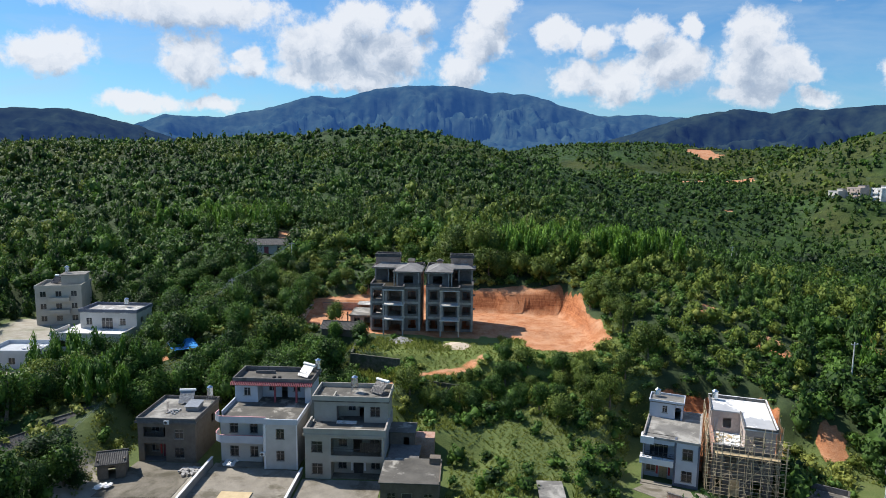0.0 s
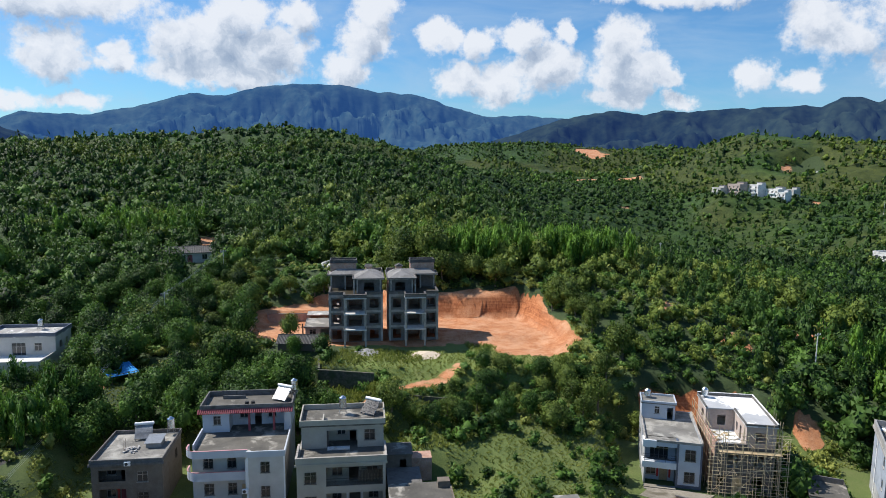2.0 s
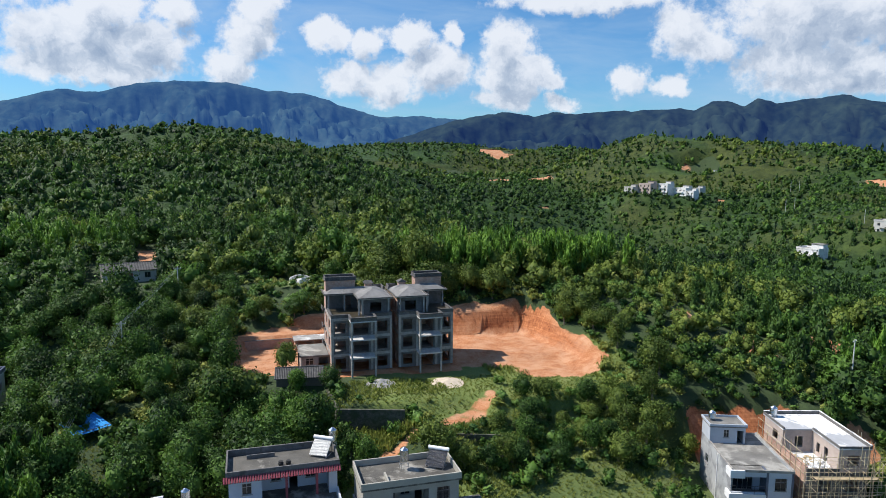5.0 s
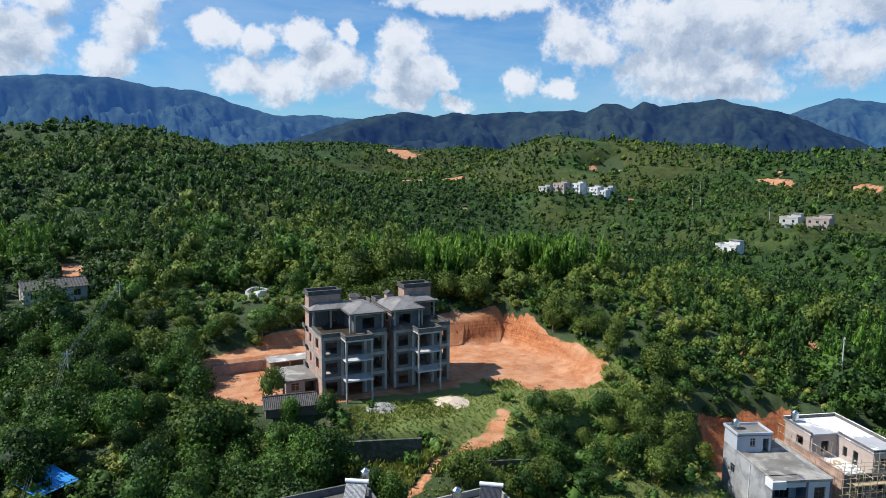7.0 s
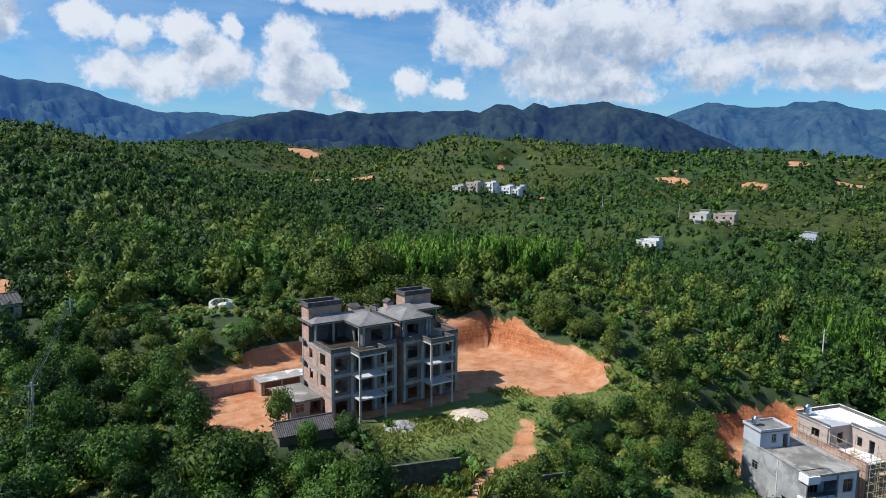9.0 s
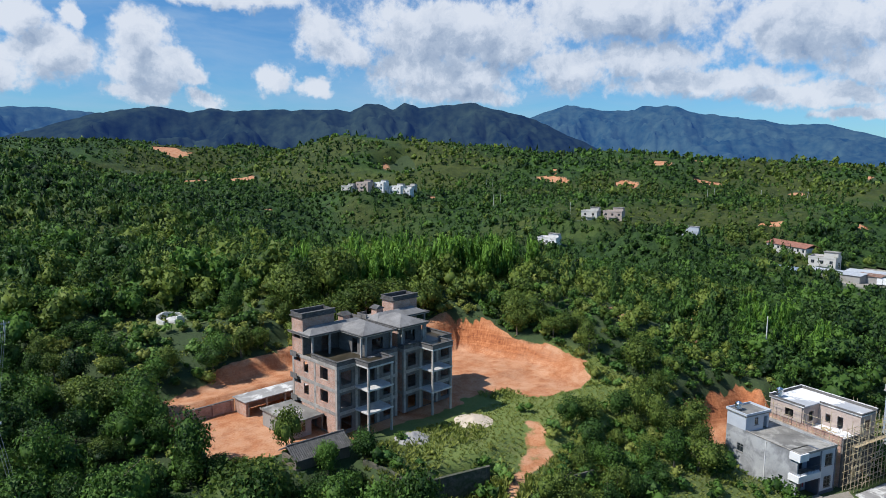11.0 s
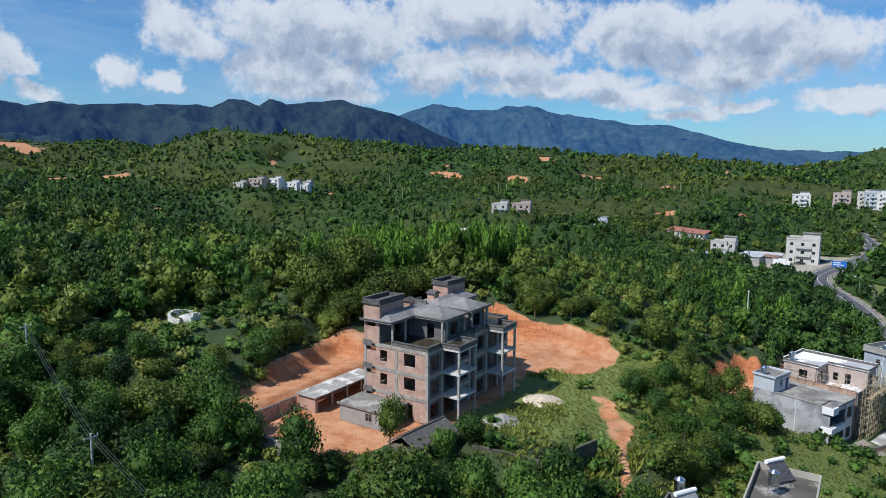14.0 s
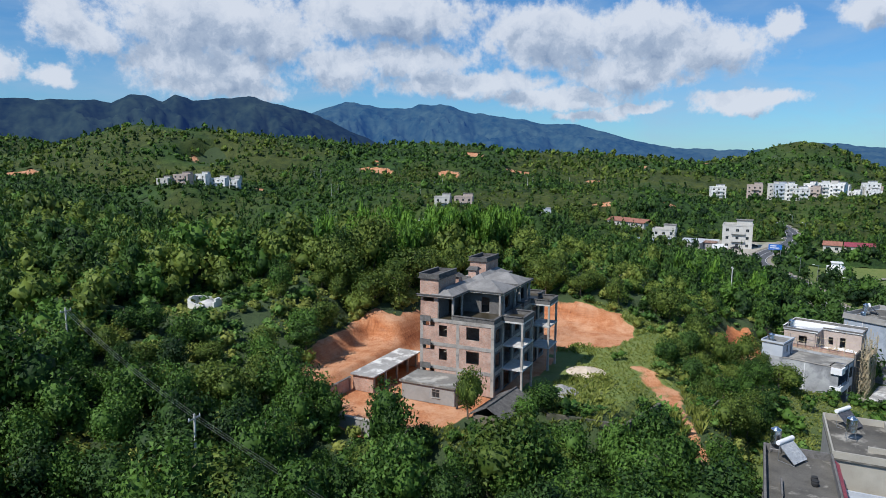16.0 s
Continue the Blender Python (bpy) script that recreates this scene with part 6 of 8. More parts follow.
sc = thing("bamboo_scaffold", h.matrix_basis, "bamboo pole scaffolding lashed round the brick house", "scaffold")
rs = random.Random(3)
for y, x0, x1 in ((-0.9, -0.8, 9.6), (-1.9, -0.8, 9.6)):
    n = 11
    for i in range(n):
        x = x0 + (x1 - x0) * i / (n - 1) + rs.uniform(-0.15, 0.15)
        part("upright", tubes(((x, y, 0), (x + rs.uniform(-0.2, 0.2), y + rs.uniform(-0.1, 0.1), rs.uniform(7.6, 11.6)), 0.045), n=5), M_BAMBOO_POLE, sc)
    for k in range(9):
        zz = 0.9 + k * 1.1 + rs.uniform(-0.1, 0.1)
        part("ledger", tubes(((x0 - 0.4, y + 0.06, zz), (x1 + 0.4, y + 0.06, zz + rs.uniform(-0.1, 0.1)), 0.035), n=5), M_BAMBOO_POLE, sc)
for x, y0, y1 in ((-0.75, 0.4, 12.5), (SW + 0.9, 0.0, 5.0)):
    n = 10
    for i in range(n):
        y = y0 + (y1 - y0) * i / (n - 1)
        part("upright", tubes(((x + rs.uniform(-0.1, 0.1), y, 0), (x + rs.uniform(-0.15, 0.15), y, rs.uniform(8.4, 11.8)), 0.045), n=5), M_BAMBOO_POLE, sc)
    for k in range(8):
        zz = 1.2 + k * 1.25
        part("ledger", tubes(((x, y0 - 0.3, zz), (x, y1 + 0.3, zz + rs.uniform(-0.1, 0.1)), 0.035), n=5), M_BAMBOO_POLE, sc)
for a, b in (((-0.5, -1.0, 0.3), (5.5, -1.0, 8.6)), ((2.0, -2.0, 0.2), (9.3, -2.0, 9.5)), ((9.5, -1.0, 0.5), (5.0, -1.0, 7.5)), ((1.0, -2.0, 4.0), (9.4, -2.0, 5.2))):
    part("brace", tubes((a, b, 0.045), n=5), M_BAMBOO_POLE, sc)
for k in range(7):
    for x in (0.5, 2.6, 4.7, 6.8, 8.9):
        part("putlog", tubes(((x + rs.uniform(-0.2, 0.2), -2.1, 1.0 + k * 1.4), (x, -0.1 if x < 8.3 else -0.8, 1.0 + k * 1.4), 0.03), n=5), M_BAMBOO_POLE, sc)
part("walk_board", boxes((0.2, -1.85, 7.05, 8.8, -1.0, 7.1)), M_WOOD, sc)

# blue-grey three-storey house
h = thing("blue_grey_house", pose(54.9, 84.3, -11.6, 0, 0, -33), "three-storey blue-grey house with white balconies and a flat roof", "house", "village houses")
BW, BD, BH = 15.0, 12.6, 10.4
lw_ = [(2.6, 3.7, 4.6, 6.0), (2.6, 3.7, 7.8, 9.3), (7.6, 8.4, 1.3, 2.4), (9.4, 10.2, 4.5, 5.6), (9.4, 10.2, 7.8, 9.0), (3.2, 4.2, 0.9, 2.2)]
part("side_wall", boxes(*side_wall(0.24, BD, 0, 0.24, 0, BH, lw_)), M_BLUEGREY, h, "large blue-grey rendered wall")
part("plinth", boxes((-0.03, 0.3, 0, -0.003, BD, 3.1)), M_GREYPATCH, h, "unpainted grey base of the wall")
part("front_wall", boxes(*front_wall(0, 3.0, 0, 0.24, 0, BH, [(0.9, 2.3, 1.0, 2.7), (0.9, 2.3, 4.5, 6.2), (0.9, 2.3, 7.8, 9.5)]), *front_wall(3.0, BW, 1.8, 2.02, 0, BH, [(4.0, 6.0, 0, 2.7), (4.0, 6.0, 4.4, 6.2), (4.0, 6.0, 7.8, 9.6), (8, 10, 4.4, 6.2), (8, 10, 7.8, 9.6), (8, 10, 0.8, 2.6)]), (3.0, 0, 3.3, BW, 1.8, 3.5), (3.0, 0, 6.7, BW, 1.8, 6.9), (3.0, 0, 10.1, BW, 1.8, BH), (2.78, 0.24, 0, 3.0, 1.8, BH)), M_WHITE, h)
part("balcony_front", boxes((3.0, -0.5, 3.3, BW, -0.3, 4.4), (3.0, -0.5, 6.7, BW, -0.3, 7.8), (3.0, -0.3, 3.3, BW, 0, 3.45), (3.0, -0.3, 6.7, BW, 0, 6.85)), M_PLASTIC, h)
part("back_wall", boxes((0.24, BD - 0.24, 0, BW, BD, BH), (BW - 0.24, 2.02, 0, BW, BD - 0.24, BH)), M_BLUEGREY, h)
part("corner_trim", boxes((-0.05, -0.05, 0, 0.3, -0.003, BH), (-0.05, 0.0, 0, -0.003, 0.3, BH)), M_NAVY, h)
part("roof", boxes((0.24, 0.24, BH - 0.25, BW - 0.24, BD - 0.24, BH)), M_ROOF_DARK, h)
part("roof_edge", boxes(*parapet(-0.2, -0.55, BW + 0.2, BD + 0.2, BH, BH + 0.9, 0.25), (-0.35, -0.7, BH - 0.25, BW + 0.35, -0.56, BH + 0.05), (-0.35, -0.56, BH - 0.25, -0.21, BD + 0.2, BH + 0.05)), M_GREYWALL, h)
for a, b, c, d in lw_:
    window(h, a, b, c, d, 0, side="left")
for c in (1.0, 4.5, 7.8):
    window(h, 0.9, 2.3, c, c + 1.7, 0, bars=c < 2)
for c in (4.4, 7.8):
    window(h, 4.0, 6.0, c, c + 1.8, 1.8)
    window(h, 8, 10, c, c + 1.8, 1.8)
window(h, 8, 10, 0.8, 2.6, 1.8)
door(h, 4.0, 6.0, 0, 2.7, 1.8, M_ALU)
part("downpipe", tubes(((-0.08, 8.8, 0.5), (-0.08, 8.8, 10.0), 0.06), ((-0.08, 9.0, 0.5), (-0.08, 9.0, 9.0), 0.05)), M_PLASTIC, h)
bm = h.matrix_basis
water_tank(bm @ pose(1.6, 9.6, BH), 1.0, 0.3)
water_tank(bm @ pose(5.2, 11.0, BH), 1.4, 0.9)
solar_heater(bm @ pose(8.0, 10.6, BH, 0, 0, 30))
clutter(*(bm @ Vector((2.2, 10.6, BH))), 10, 1.2, M_PLASTIC, PYR, "roof_boards", "pale boards lying on the roof")
h = thing("low_grey_house", pose(47.3, 88.6, -11.2, 0, 0, -30), "small grey house with a dark mossy roof", "house", "village houses")
part("wall", boxes(*front_wall(0, 4.6, 0, 0.2, 0, 2.9, [(0.5, 1.6, 0, 2.3), (2.2, 4.0, 0, 2.4)]), (0, 0.2, 0, 0.2, 6.5, 2.9), (4.4, 0.2, 0, 4.6, 6.5, 2.9), (0.2, 6.3, 0, 4.4, 6.5, 2.9)), M_GREYPATCH, h)
part("roof", boxes((-0.3, -0.4, 2.9, 4.9, 6.8, 3.1), bevel=0.02), M_ROOF_DARK, h)
part("upstand", boxes((0.0, 4.8, 3.1, 4.6, 5.0, 3.9), (0, 5.0, 3.1, 0.2, 6.5, 3.9)), M_CONC_DARK, h)

# lane and yards round them
def strip(name, points, width, mat, label, lift=0.05, steps_=8, follow=True, kind="structure", cat="road", offset=0.0, z_add=0.0):
    line = spline([(p[0], p[1], p[2] if len(p) > 2 else 0) for p in points], steps_)
    bm = bmesh.new()
    prev = None
    for i in range(len(line)):
        a, b = line[max(i - 1, 0)], line[min(i + 1, len(line) - 1)]
        d = Vector((b[0] - a[0], b[1] - a[1])).normalized()
        n = Vector((-d.y, d.x))
        row = []
        for s in (-1, -0.33, 0.33, 1):
            x, y = line[i][0] + n.x * (offset + s * width / 2), line[i][1] + n.y * (offset + s * width / 2)
            z_ = (float(height(x, y)) if follow else line[i][2]) + lift + z_add
            row.append(bm.verts.new((x, y, z_)))
        if prev:
            for k in range(3):
                bm.faces.new((prev[k], row[k], row[k + 1], prev[k + 1]))
        prev = row
    bmesh.ops.recalc_face_normals(bm, faces=bm.faces)
    for f in bm.faces:
        if f.normal.z < 0:
            f.normal_flip()
    return tagged(part(name, bm, mat), label, cat, kind=kind)


strip("lane", [(14, 79), (21, 82), (28, 84), (34, 84.8), (41, 84.2), (47, 81.8), (54, 77), (62, 70), (72, 60)], 3.4, M_PALE_CONC, "pale concrete village lane", lift=0.22)
slab("yard_paving_4", [(25.0, 95.4), (31.0, 90.5), (36.0, 94.0), (28.0, 97.8)], M_PALE_CONC, "concrete yard before the pale blue house")
slab("yard_paving_5", [(35.5, 93.0), (44.5, 90.2), (46.0, 87.2), (40.0, 87.2), (34.0, 91.0)], M_ROOF_PALE, "lime-spattered concrete yard of the building site")
yw = thing("site_wall", pose(29.5, 93.2, -10.7, 0, 0, -34), "low brown brick wall along the site yard", "wall")
part("wall", boxes((0, 0, -0.3, 11.5, 0.24, 0.9)), M_BRICK, yw)
part("coping", boxes((-0.03, -0.04, 0.9, 11.53, 0.28, 0.97)), M_CONC_DARK, yw)
heap("sand_heap", 43.5, 89.2, 1.8, 0.5, M_SAND, "low heap of building sand")

# ---- houses, road and works farther off ----
def plain_house(x, y, z, w, d, floors, rot, wall, label, storey=3.3, roof=None, stair=True, balcony=True, name="village_house", tiled=None):
    h = thing(name, pose(x, y, z, 0, 0, rot), label, "house", "outlying houses")
    H = floors * storey
    holes = {"front": [], "left": []}
    for f in range(floors):
        n = max(2, int(w / 3.4))
        for i in range(n):
            a = w * (i + 0.5) / n - 0.65
            holes["front"].append((a, a + 1.3, f * storey + 0.95, f * storey + 2.4))
        n = max(1, int(d / 4))
        for i in range(n):
            a = d * (i + 0.5) / n - 0.6
            holes["left"].append((a, a + 1.2, f * storey + 1.0, f * storey + 2.3))
    part("wall", boxes(*front_wall(0, w, 0, 0.22, -1.5, H, holes["front"]), *side_wall(0.22, d, 0, 0.22, -1.5, H, holes["left"]), (w - 0.22, 0.22, -1.5, w, d, H), (0.22, d - 0.22, -1.5, w - 0.22, d, H)), wall, h)
    part("floor", boxes(*[(0.22, 0.22, f * storey - 0.2, w - 0.22, d - 0.22, f * storey) for f in range(floors)]), M_CONC_DARK, h)
    for a, b, c, e in holes["front"]:
        fr = part("window", boxes((a, 0.06, c, b, 0.1, c + 0.06), (a, 0.06, e - 0.06, b, 0.1, e), ((a + b) / 2 - 0.03, 0.06, c + 0.06, (a + b) / 2 + 0.03, 0.1, e - 0.06)), M_ALU, h)
        part("pane", boxes((a, 0.105, c, b, 0.12, e)), M_GLASS, fr)
    for a, b, c, e in holes["left"]:
        fr = part("window", boxes((0.06, a, c, 0.1, b, c + 0.06), (0.06, a, e - 0.06, 0.1, b, e), (0.06, (a + b) / 2 - 0.03, c + 0.06, 0.1, (a + b) / 2 + 0.03, e - 0.06)), M_ALU, h)
        part("pane", boxes((0.105, a, c, 0.12, b, e)), M_GLASS, fr)
    if balcony:
        for f in range(1, floors):
            part("balcony", boxes((w * 0.3, -1.1, f * storey - 0.15, w * 0.75, -0.003, f * storey), (w * 0.3, -1.1, f * storey, w * 0.75, -1.0, f * storey + 0.9), (w * 0.3, -1.0, f * storey, w * 0.3 + 0.1, -0.003, f * storey + 0.9), (w * 0.75 - 0.1, -1.0, f * storey, w * 0.75, -0.003, f * storey + 0.9)), wall, h)
    if tiled:
        part("ceiling_slab", boxes((0.22, 0.22, H - 0.2, w - 0.22, d - 0.22, H)), M_CONC_DARK, h)
        tile_roof(h, -0.4, w + 0.4, -0.5, d + 0.5, H - 0.05, H + d * 0.22, tiled, step=0.6)
    else:
        part("roof", boxes((0.22, 0.22, H - 0.2, w - 0.22, d - 0.22, H)), roof or M_ROOF_SLAB, h)
        part("parapet", boxes(*parapet(-0.12, -0.12, w + 0.12, d + 0.12, H, H + 0.8)), wall, h)
        if stair:
            part("stair_house", boxes((w * 0.45, d * 0.5, H, w - 0.3, d - 0.3, H + 2.5)), wall, h)
            part("stair_roof", boxes((w * 0.42, d * 0.46, H + 2.5, w, d, H + 2.68)), M_ROOF_SLAB, h)
    return h


# houses on the west side
h = plain_house(-107.5, 157, -4.3, 10.5, 9, 3, 16, M_CREAM, "beige three-storey house with a roof terrace", 3.1)
solar_heater(h.matrix_basis @ pose(3.0, 7.0, 9.3, 0, 0, -30))
water_tank(h.matrix_basis @ pose(5.6, 6.8, 12.0), 1.2, 0.4)
h = thing("white_terrace_house", pose(-91.5, 137.6, -4.6), "white house with a broad terrace and a dark-rimmed flat roof", "house", "village houses")
part("wall", boxes(*front_wall(0, 15.8, 0, 0.22, 0, 3.3, [(2, 3.4, 1, 2.4), (7, 8.4, 1, 2.4), (12, 13.4, 1, 2.4)]), (0, 0.22, 0, 0.22, 14.5, 3.3), (15.58, 0.22, 0, 15.8, 14.5, 3.3), (0.22, 14.28, 0, 15.58, 14.5, 3.3)), M_WHITE, h)
part("terrace", boxes((0.22, 0.22, 3.1, 15.58, 14.28, 3.3)), M_LIME, h, "pale terrace floor")
part("terrace_edge", boxes((-0.1, -0.1, 3.3, 15.9, 0.1, 4.2), (-0.1, 0.1, 3.3, 0.1, 7.2, 4.2), (15.7, 0.1, 3.3, 15.9, 7.2, 4.2)), M_WHITE, h)
part("upper_wall", boxes(*front_wall(2.6, 15.8, 7.2, 7.42, 3.3, 7.0, [(4.0, 5.4, 4.2, 5.8), (7.6, 10.2, 3.3, 5.9), (11.8, 13.2, 4.2, 5.8)]), (2.6, 7.42, 3.3, 2.82, 14.5, 7.0), *side_wall(7.42, 14.5, 15.58, 15.8, 3.3, 7.0, [(9, 10.2, 4.3, 5.7), (12, 13, 4.3, 5.7)]), (2.82, 14.28, 3.3, 15.58, 14.5, 7.0)), M_WHITE, h)
part("upper_roof", boxes((2.4, 7.0, 7.0, 16.0, 14.7, 7.2)), M_ROOF_PALE, h)
part("roof_edge", boxes(*parapet(2.4, 7.0, 16.0, 14.7, 7.2, 7.85, 0.22)), M_NAVY, h, "dark slate-coloured roof rim")
window(h, 4.0, 5.4, 4.2, 5.8, 7.2)
window(h, 11.8, 13.2, 4.2, 5.8, 7.2)
window(h, 7.6, 10.2, 3.3, 5.9, 7.2, cols=3, sill=False)
water_tank(pose(-80.6, 150.0, 2.6), 1.2, 0.8)
h = plain_house(-99.5, 128.6, -6.0, 10.5, 8, 1, 4, M_PALEBLUE, "low pale blue outhouse with sheet roofing", 3.2, M_PALE_SHEET, False, False)
clutter(-92.5, 134.5, -2.7, 16, 2.0, M_PLASTIC, PYR, "roof_sheets", "pale loose sheets on the low roof")
h = plain_house(-69.2, 200.6, 8.0, 12.0, 6.5, 1, 14, M_WHITE, "old white farmhouse with a black tile roof", 3.0, balcony=False, tiled=M_TILE_BLACK, name="farmhouse")
part("door_panel", boxes((5.4, -0.06, 0, 6.7, -0.004, 2.2)), M_TILE_RED, h)
s = thing("blue_roofed_shed", pose(-59.4, 131.8, -2.6, 0, 0, 38), "shelter with a bright blue metal sheet roof", "shed")
for x, y in ((-2, -2), (2, -2), (-2, 2), (2, 2)):
    part("post", boxes((x - 0.08, y - 0.08, -0.6, x + 0.08, y + 0.08, 1.8)), M_BROWNWALL, s)
rf = part("roof", tubes(((-2.6, -2.5, 1.86), (2.6, -2.5, 1.86), 0.05), ((-2.6, 2.5, 1.9), (2.6, 2.5, 1.9), 0.05)), M_BROWNWALL, s, "rough poles under the sheets")
for i in range(22):
    part("sheet", boxes((-2.6 + i * 0.236, -2.6, 0.05 * (i % 2), -2.6 + (i + 1) * 0.236, 2.6, 0.04 + 0.05 * (i % 2)), m=pose(0, 0, 1.95, 9, 0, 0)), M_TARP_BLUE, rf, "bright blue corrugated sheet")

# horseshoe tomb on the slope
tb = thing("tomb", pose(-23.2, 191.6, 8.15, 0, 0, 12), "white stone horseshoe tomb on the slope", "tomb")
bm = bmesh.new()
for i in range(18):
    a0, a1 = radians(-20 + 220 * i / 18), radians(-20 + 220 * (i + 1) / 18)
    m_ = [(r * math.cos(a), r * math.sin(a)) for a in (a0, a1) for r in (2.5, 2.95)]
    hgt = 1.5 - 0.8 * abs(i - 8.5) / 9
    lo = [bm.verts.new((*m_[k], -0.4)) for k in (0, 1, 3, 2)]
    hi = [bm.verts.new((*m_[k], hgt)) for k in (0, 1, 3, 2)]
    bm.faces.new(hi)
    for k in range(4):
        bm.faces.new((lo[k], lo[(k + 1) % 4], hi[(k + 1) % 4], hi[k]))
bmesh.ops.recalc_face_normals(bm, faces=bm.faces)
part("horseshoe_wall", bm, M_STONE_WHITE, tb)
part("mound", turned([(1.7, -0.3), (1.6, 0.2), (1.2, 0.7), (0.6, 1.0), (0.05, 1.1)], 18), M_STONE_LIT_SLAB, tb, "", True)
part("headstone", boxes((-1.1, -1.9, -0.3, 1.1, -1.6, 0.9), (-0.6, -1.95, 0.9, 0.6, -1.6, 1.4), bevel=0.03), M_STONE_WHITE, tb)
part("forecourt", boxes((-2.6, -3.6, -0.5, 2.6, -1.95, 0.0), (-3.1, -4.3, -0.7, 3.1, -3.6, -0.15)), M_STONE_WHITE, tb)

# the paved road in the valley with its markings
strip("road", ROAD, 7.6, M_ASPHALT, "dark asphalt country road with white lines", lift=0.06, follow=False)
for i, off in enumerate((-3.3, 3.3)):
    strip("road_edge_line_%d" % (i + 1), ROAD, 0.18, M_LINE, "white painted edge line", lift=0.075, follow=False, offset=off, cat="road marking")
strip("road_centre_line", ROAD, 0.16, M_LINE, "white painted centre line", lift=0.075, follow=False, cat="road marking")
for i, off in enumerate((-4.6, 4.6)):
    strip("road_shoulder_%d" % (i + 1), ROAD, 1.6, M_PALE_CONC, "pale concrete road shoulder", lift=0.03, follow=False, offset=off, cat="road")
strip("footpath", [(168, 94, -11), (178, 86, -12.5), (190, 76, -13), (205, 66, -13)], 2.2, M_PALE_CONC, "raised pale concrete path across the fields", lift=0.5)


def street_lamp(x, y, rot):
    z = float(height(x, y))
    l = thing("street_lamp", pose(x, y, z, 0, 0, rot), "pale steel street lamp with a solar head", "street lamp", "road lamps")
    part("pole", tubes(((0, 0, -0.2), (0, 0, 6.5), 0.09), n=8), M_ALU, l)
    part("arm", tubes(((0, 0, 6.3), (1.5, 0, 6.9), 0.05)), M_ALU, l)
    part("head", boxes((1.2, -0.15, 6.85, 1.9, 0.15, 6.97), bevel=0.02), M_PLASTIC, l)
    part("panel", boxes((-0.5, -0.4, 6.55, 0.5, 0.4, 6.6)), M_PANEL, l)


for x, y, r in ((131, 86.5, 100), (158, 93.0, 105), (199, 103.5, 100), (176, 97.5, 100), (240, 100.5, 80), (300, 88, 85), (335, 87.5, 90), (390, 92, 90)):
    street_lamp(x, y, r)


def car(x, y, z, rot, paint, label):
    c = thing("car", pose(x, y, z, 0, 0, rot), label, "car", "cars")
    bm = bmesh.new()
    prof = [(-2.2, 0.35), (-2.25, 0.75), (-1.9, 0.95), (-1.3, 1.0), (-0.7, 1.42), (0.7, 1.45), (1.45, 1.0), (2.1, 0.88), (2.25, 0.6), (2.2, 0.35)]
    rows = [[bm.verts.new((px, s * (0.85 if pz < 1.2 else 0.66), pz)) for px, pz in prof] for s in (-1, 1)]
    bm.faces.new(rows[0])
    bm.faces.new(rows[1][::-1])
    for i in range(len(prof)):
        j = (i + 1) % len(prof)
        bm.faces.new((rows[0][j], rows[0][i], rows[1][i], rows[1][j]))
    bmesh.ops.recalc_face_normals(bm, faces=bm.faces)
    part("body", bm, paint, c)
    bm = bmesh.new()
    for s in (-1, 1):
        v = [bm.verts.new(p) for p in ((-1.15, s * 0.83, 1.04), (1.25, s * 0.83, 1.04), (0.66, s * 0.70, 1.38), (-0.66, s * 0.70, 1.36))]
        bm.faces.new(v)
    part("side_glass", bm, M_GLASS, c)
    part("windscreen", boxes((0.0, -0.62, -0.012, 0.72, 0.62, 0.012), m=pose(0.78, 0, 1.43, 0, 31, 0)), M_GLASS, c)
    for wx in (-1.35, 1.35):
        for wy in (-0.82, 0.82):
            w = part("wheel", tubes(((wx, wy - 0.1, 0.32), (wx, wy + 0.1, 0.32), 0.32), n=14), M_TYRE, c)
            part("rim", tubes(((wx, wy - 0.11, 0.32), (wx, wy + 0.11, 0.32), 0.19), n=10), M_ALU, w)
    return c


car(129.5, 95.2, -10.12, 25, M_CARPAINT, "silver saloon car driving on the road")
car(262.5, 114.1, -10.45, 95, M_CARBLACK, "black car parked by the shop")
car(249.0, 121.7, -10.45, 100, M_CARBLACK, "dark car parked by the shop")
car(141.0, 108.0, float(height(141, 108)), 60, M_CARBLACK, "dark car parked on bare ground by the road")
c = car(64.5, 74.5, -10.95, 60, M_GREENPAINT, "pale green car parked by the lane")
tr = thing("box_truck", pose(238.5, 128.0, -10.45, 0, 0, -85), "white box truck parked on the forecourt", "truck")
part("cargo_box", boxes((-3.6, -1.15, 0.8, 1.4, 1.15, 3.3), bevel=0.04), M_PLASTIC, tr)
part("cab", boxes((1.5, -1.05, 0.6, 3.2, 1.05, 2.5), bevel=0.1), M_PLASTIC, tr)
part("windscreen", boxes((3.2, -0.9, 1.5, 3.23, 0.9, 2.3)), M_GLASS, tr)
for wx in (-2.4, 2.3):
    for wy in (-0.95, 0.95):
        part("wheel", tubes(((wx, wy - 0.15, 0.45), (wx, wy + 0.15, 0.45), 0.45), n=14), M_TYRE, tr)
sg = thing("road_sign", pose(216, 105.2, -10.0, 0, 0, -88), "blue direction sign board on posts", "sign")
part("board", boxes((-2.6, -0.05, 4.2, 2.6, 0.05, 6.6), bevel=0.02), M_SIGNBLUE, sg)
part("lettering", boxes((-2.1, -0.06, 5.7, 0.4, -0.052, 6.1), (-2.1, -0.06, 4.9, 1.6, -0.052, 5.2)), M_PLASTIC, sg, "white bars of writing")
part("post", tubes(((2.2, 0.1, -0.3), (2.2, 0.1, 6.6), 0.12), n=8), M_ALU, sg)

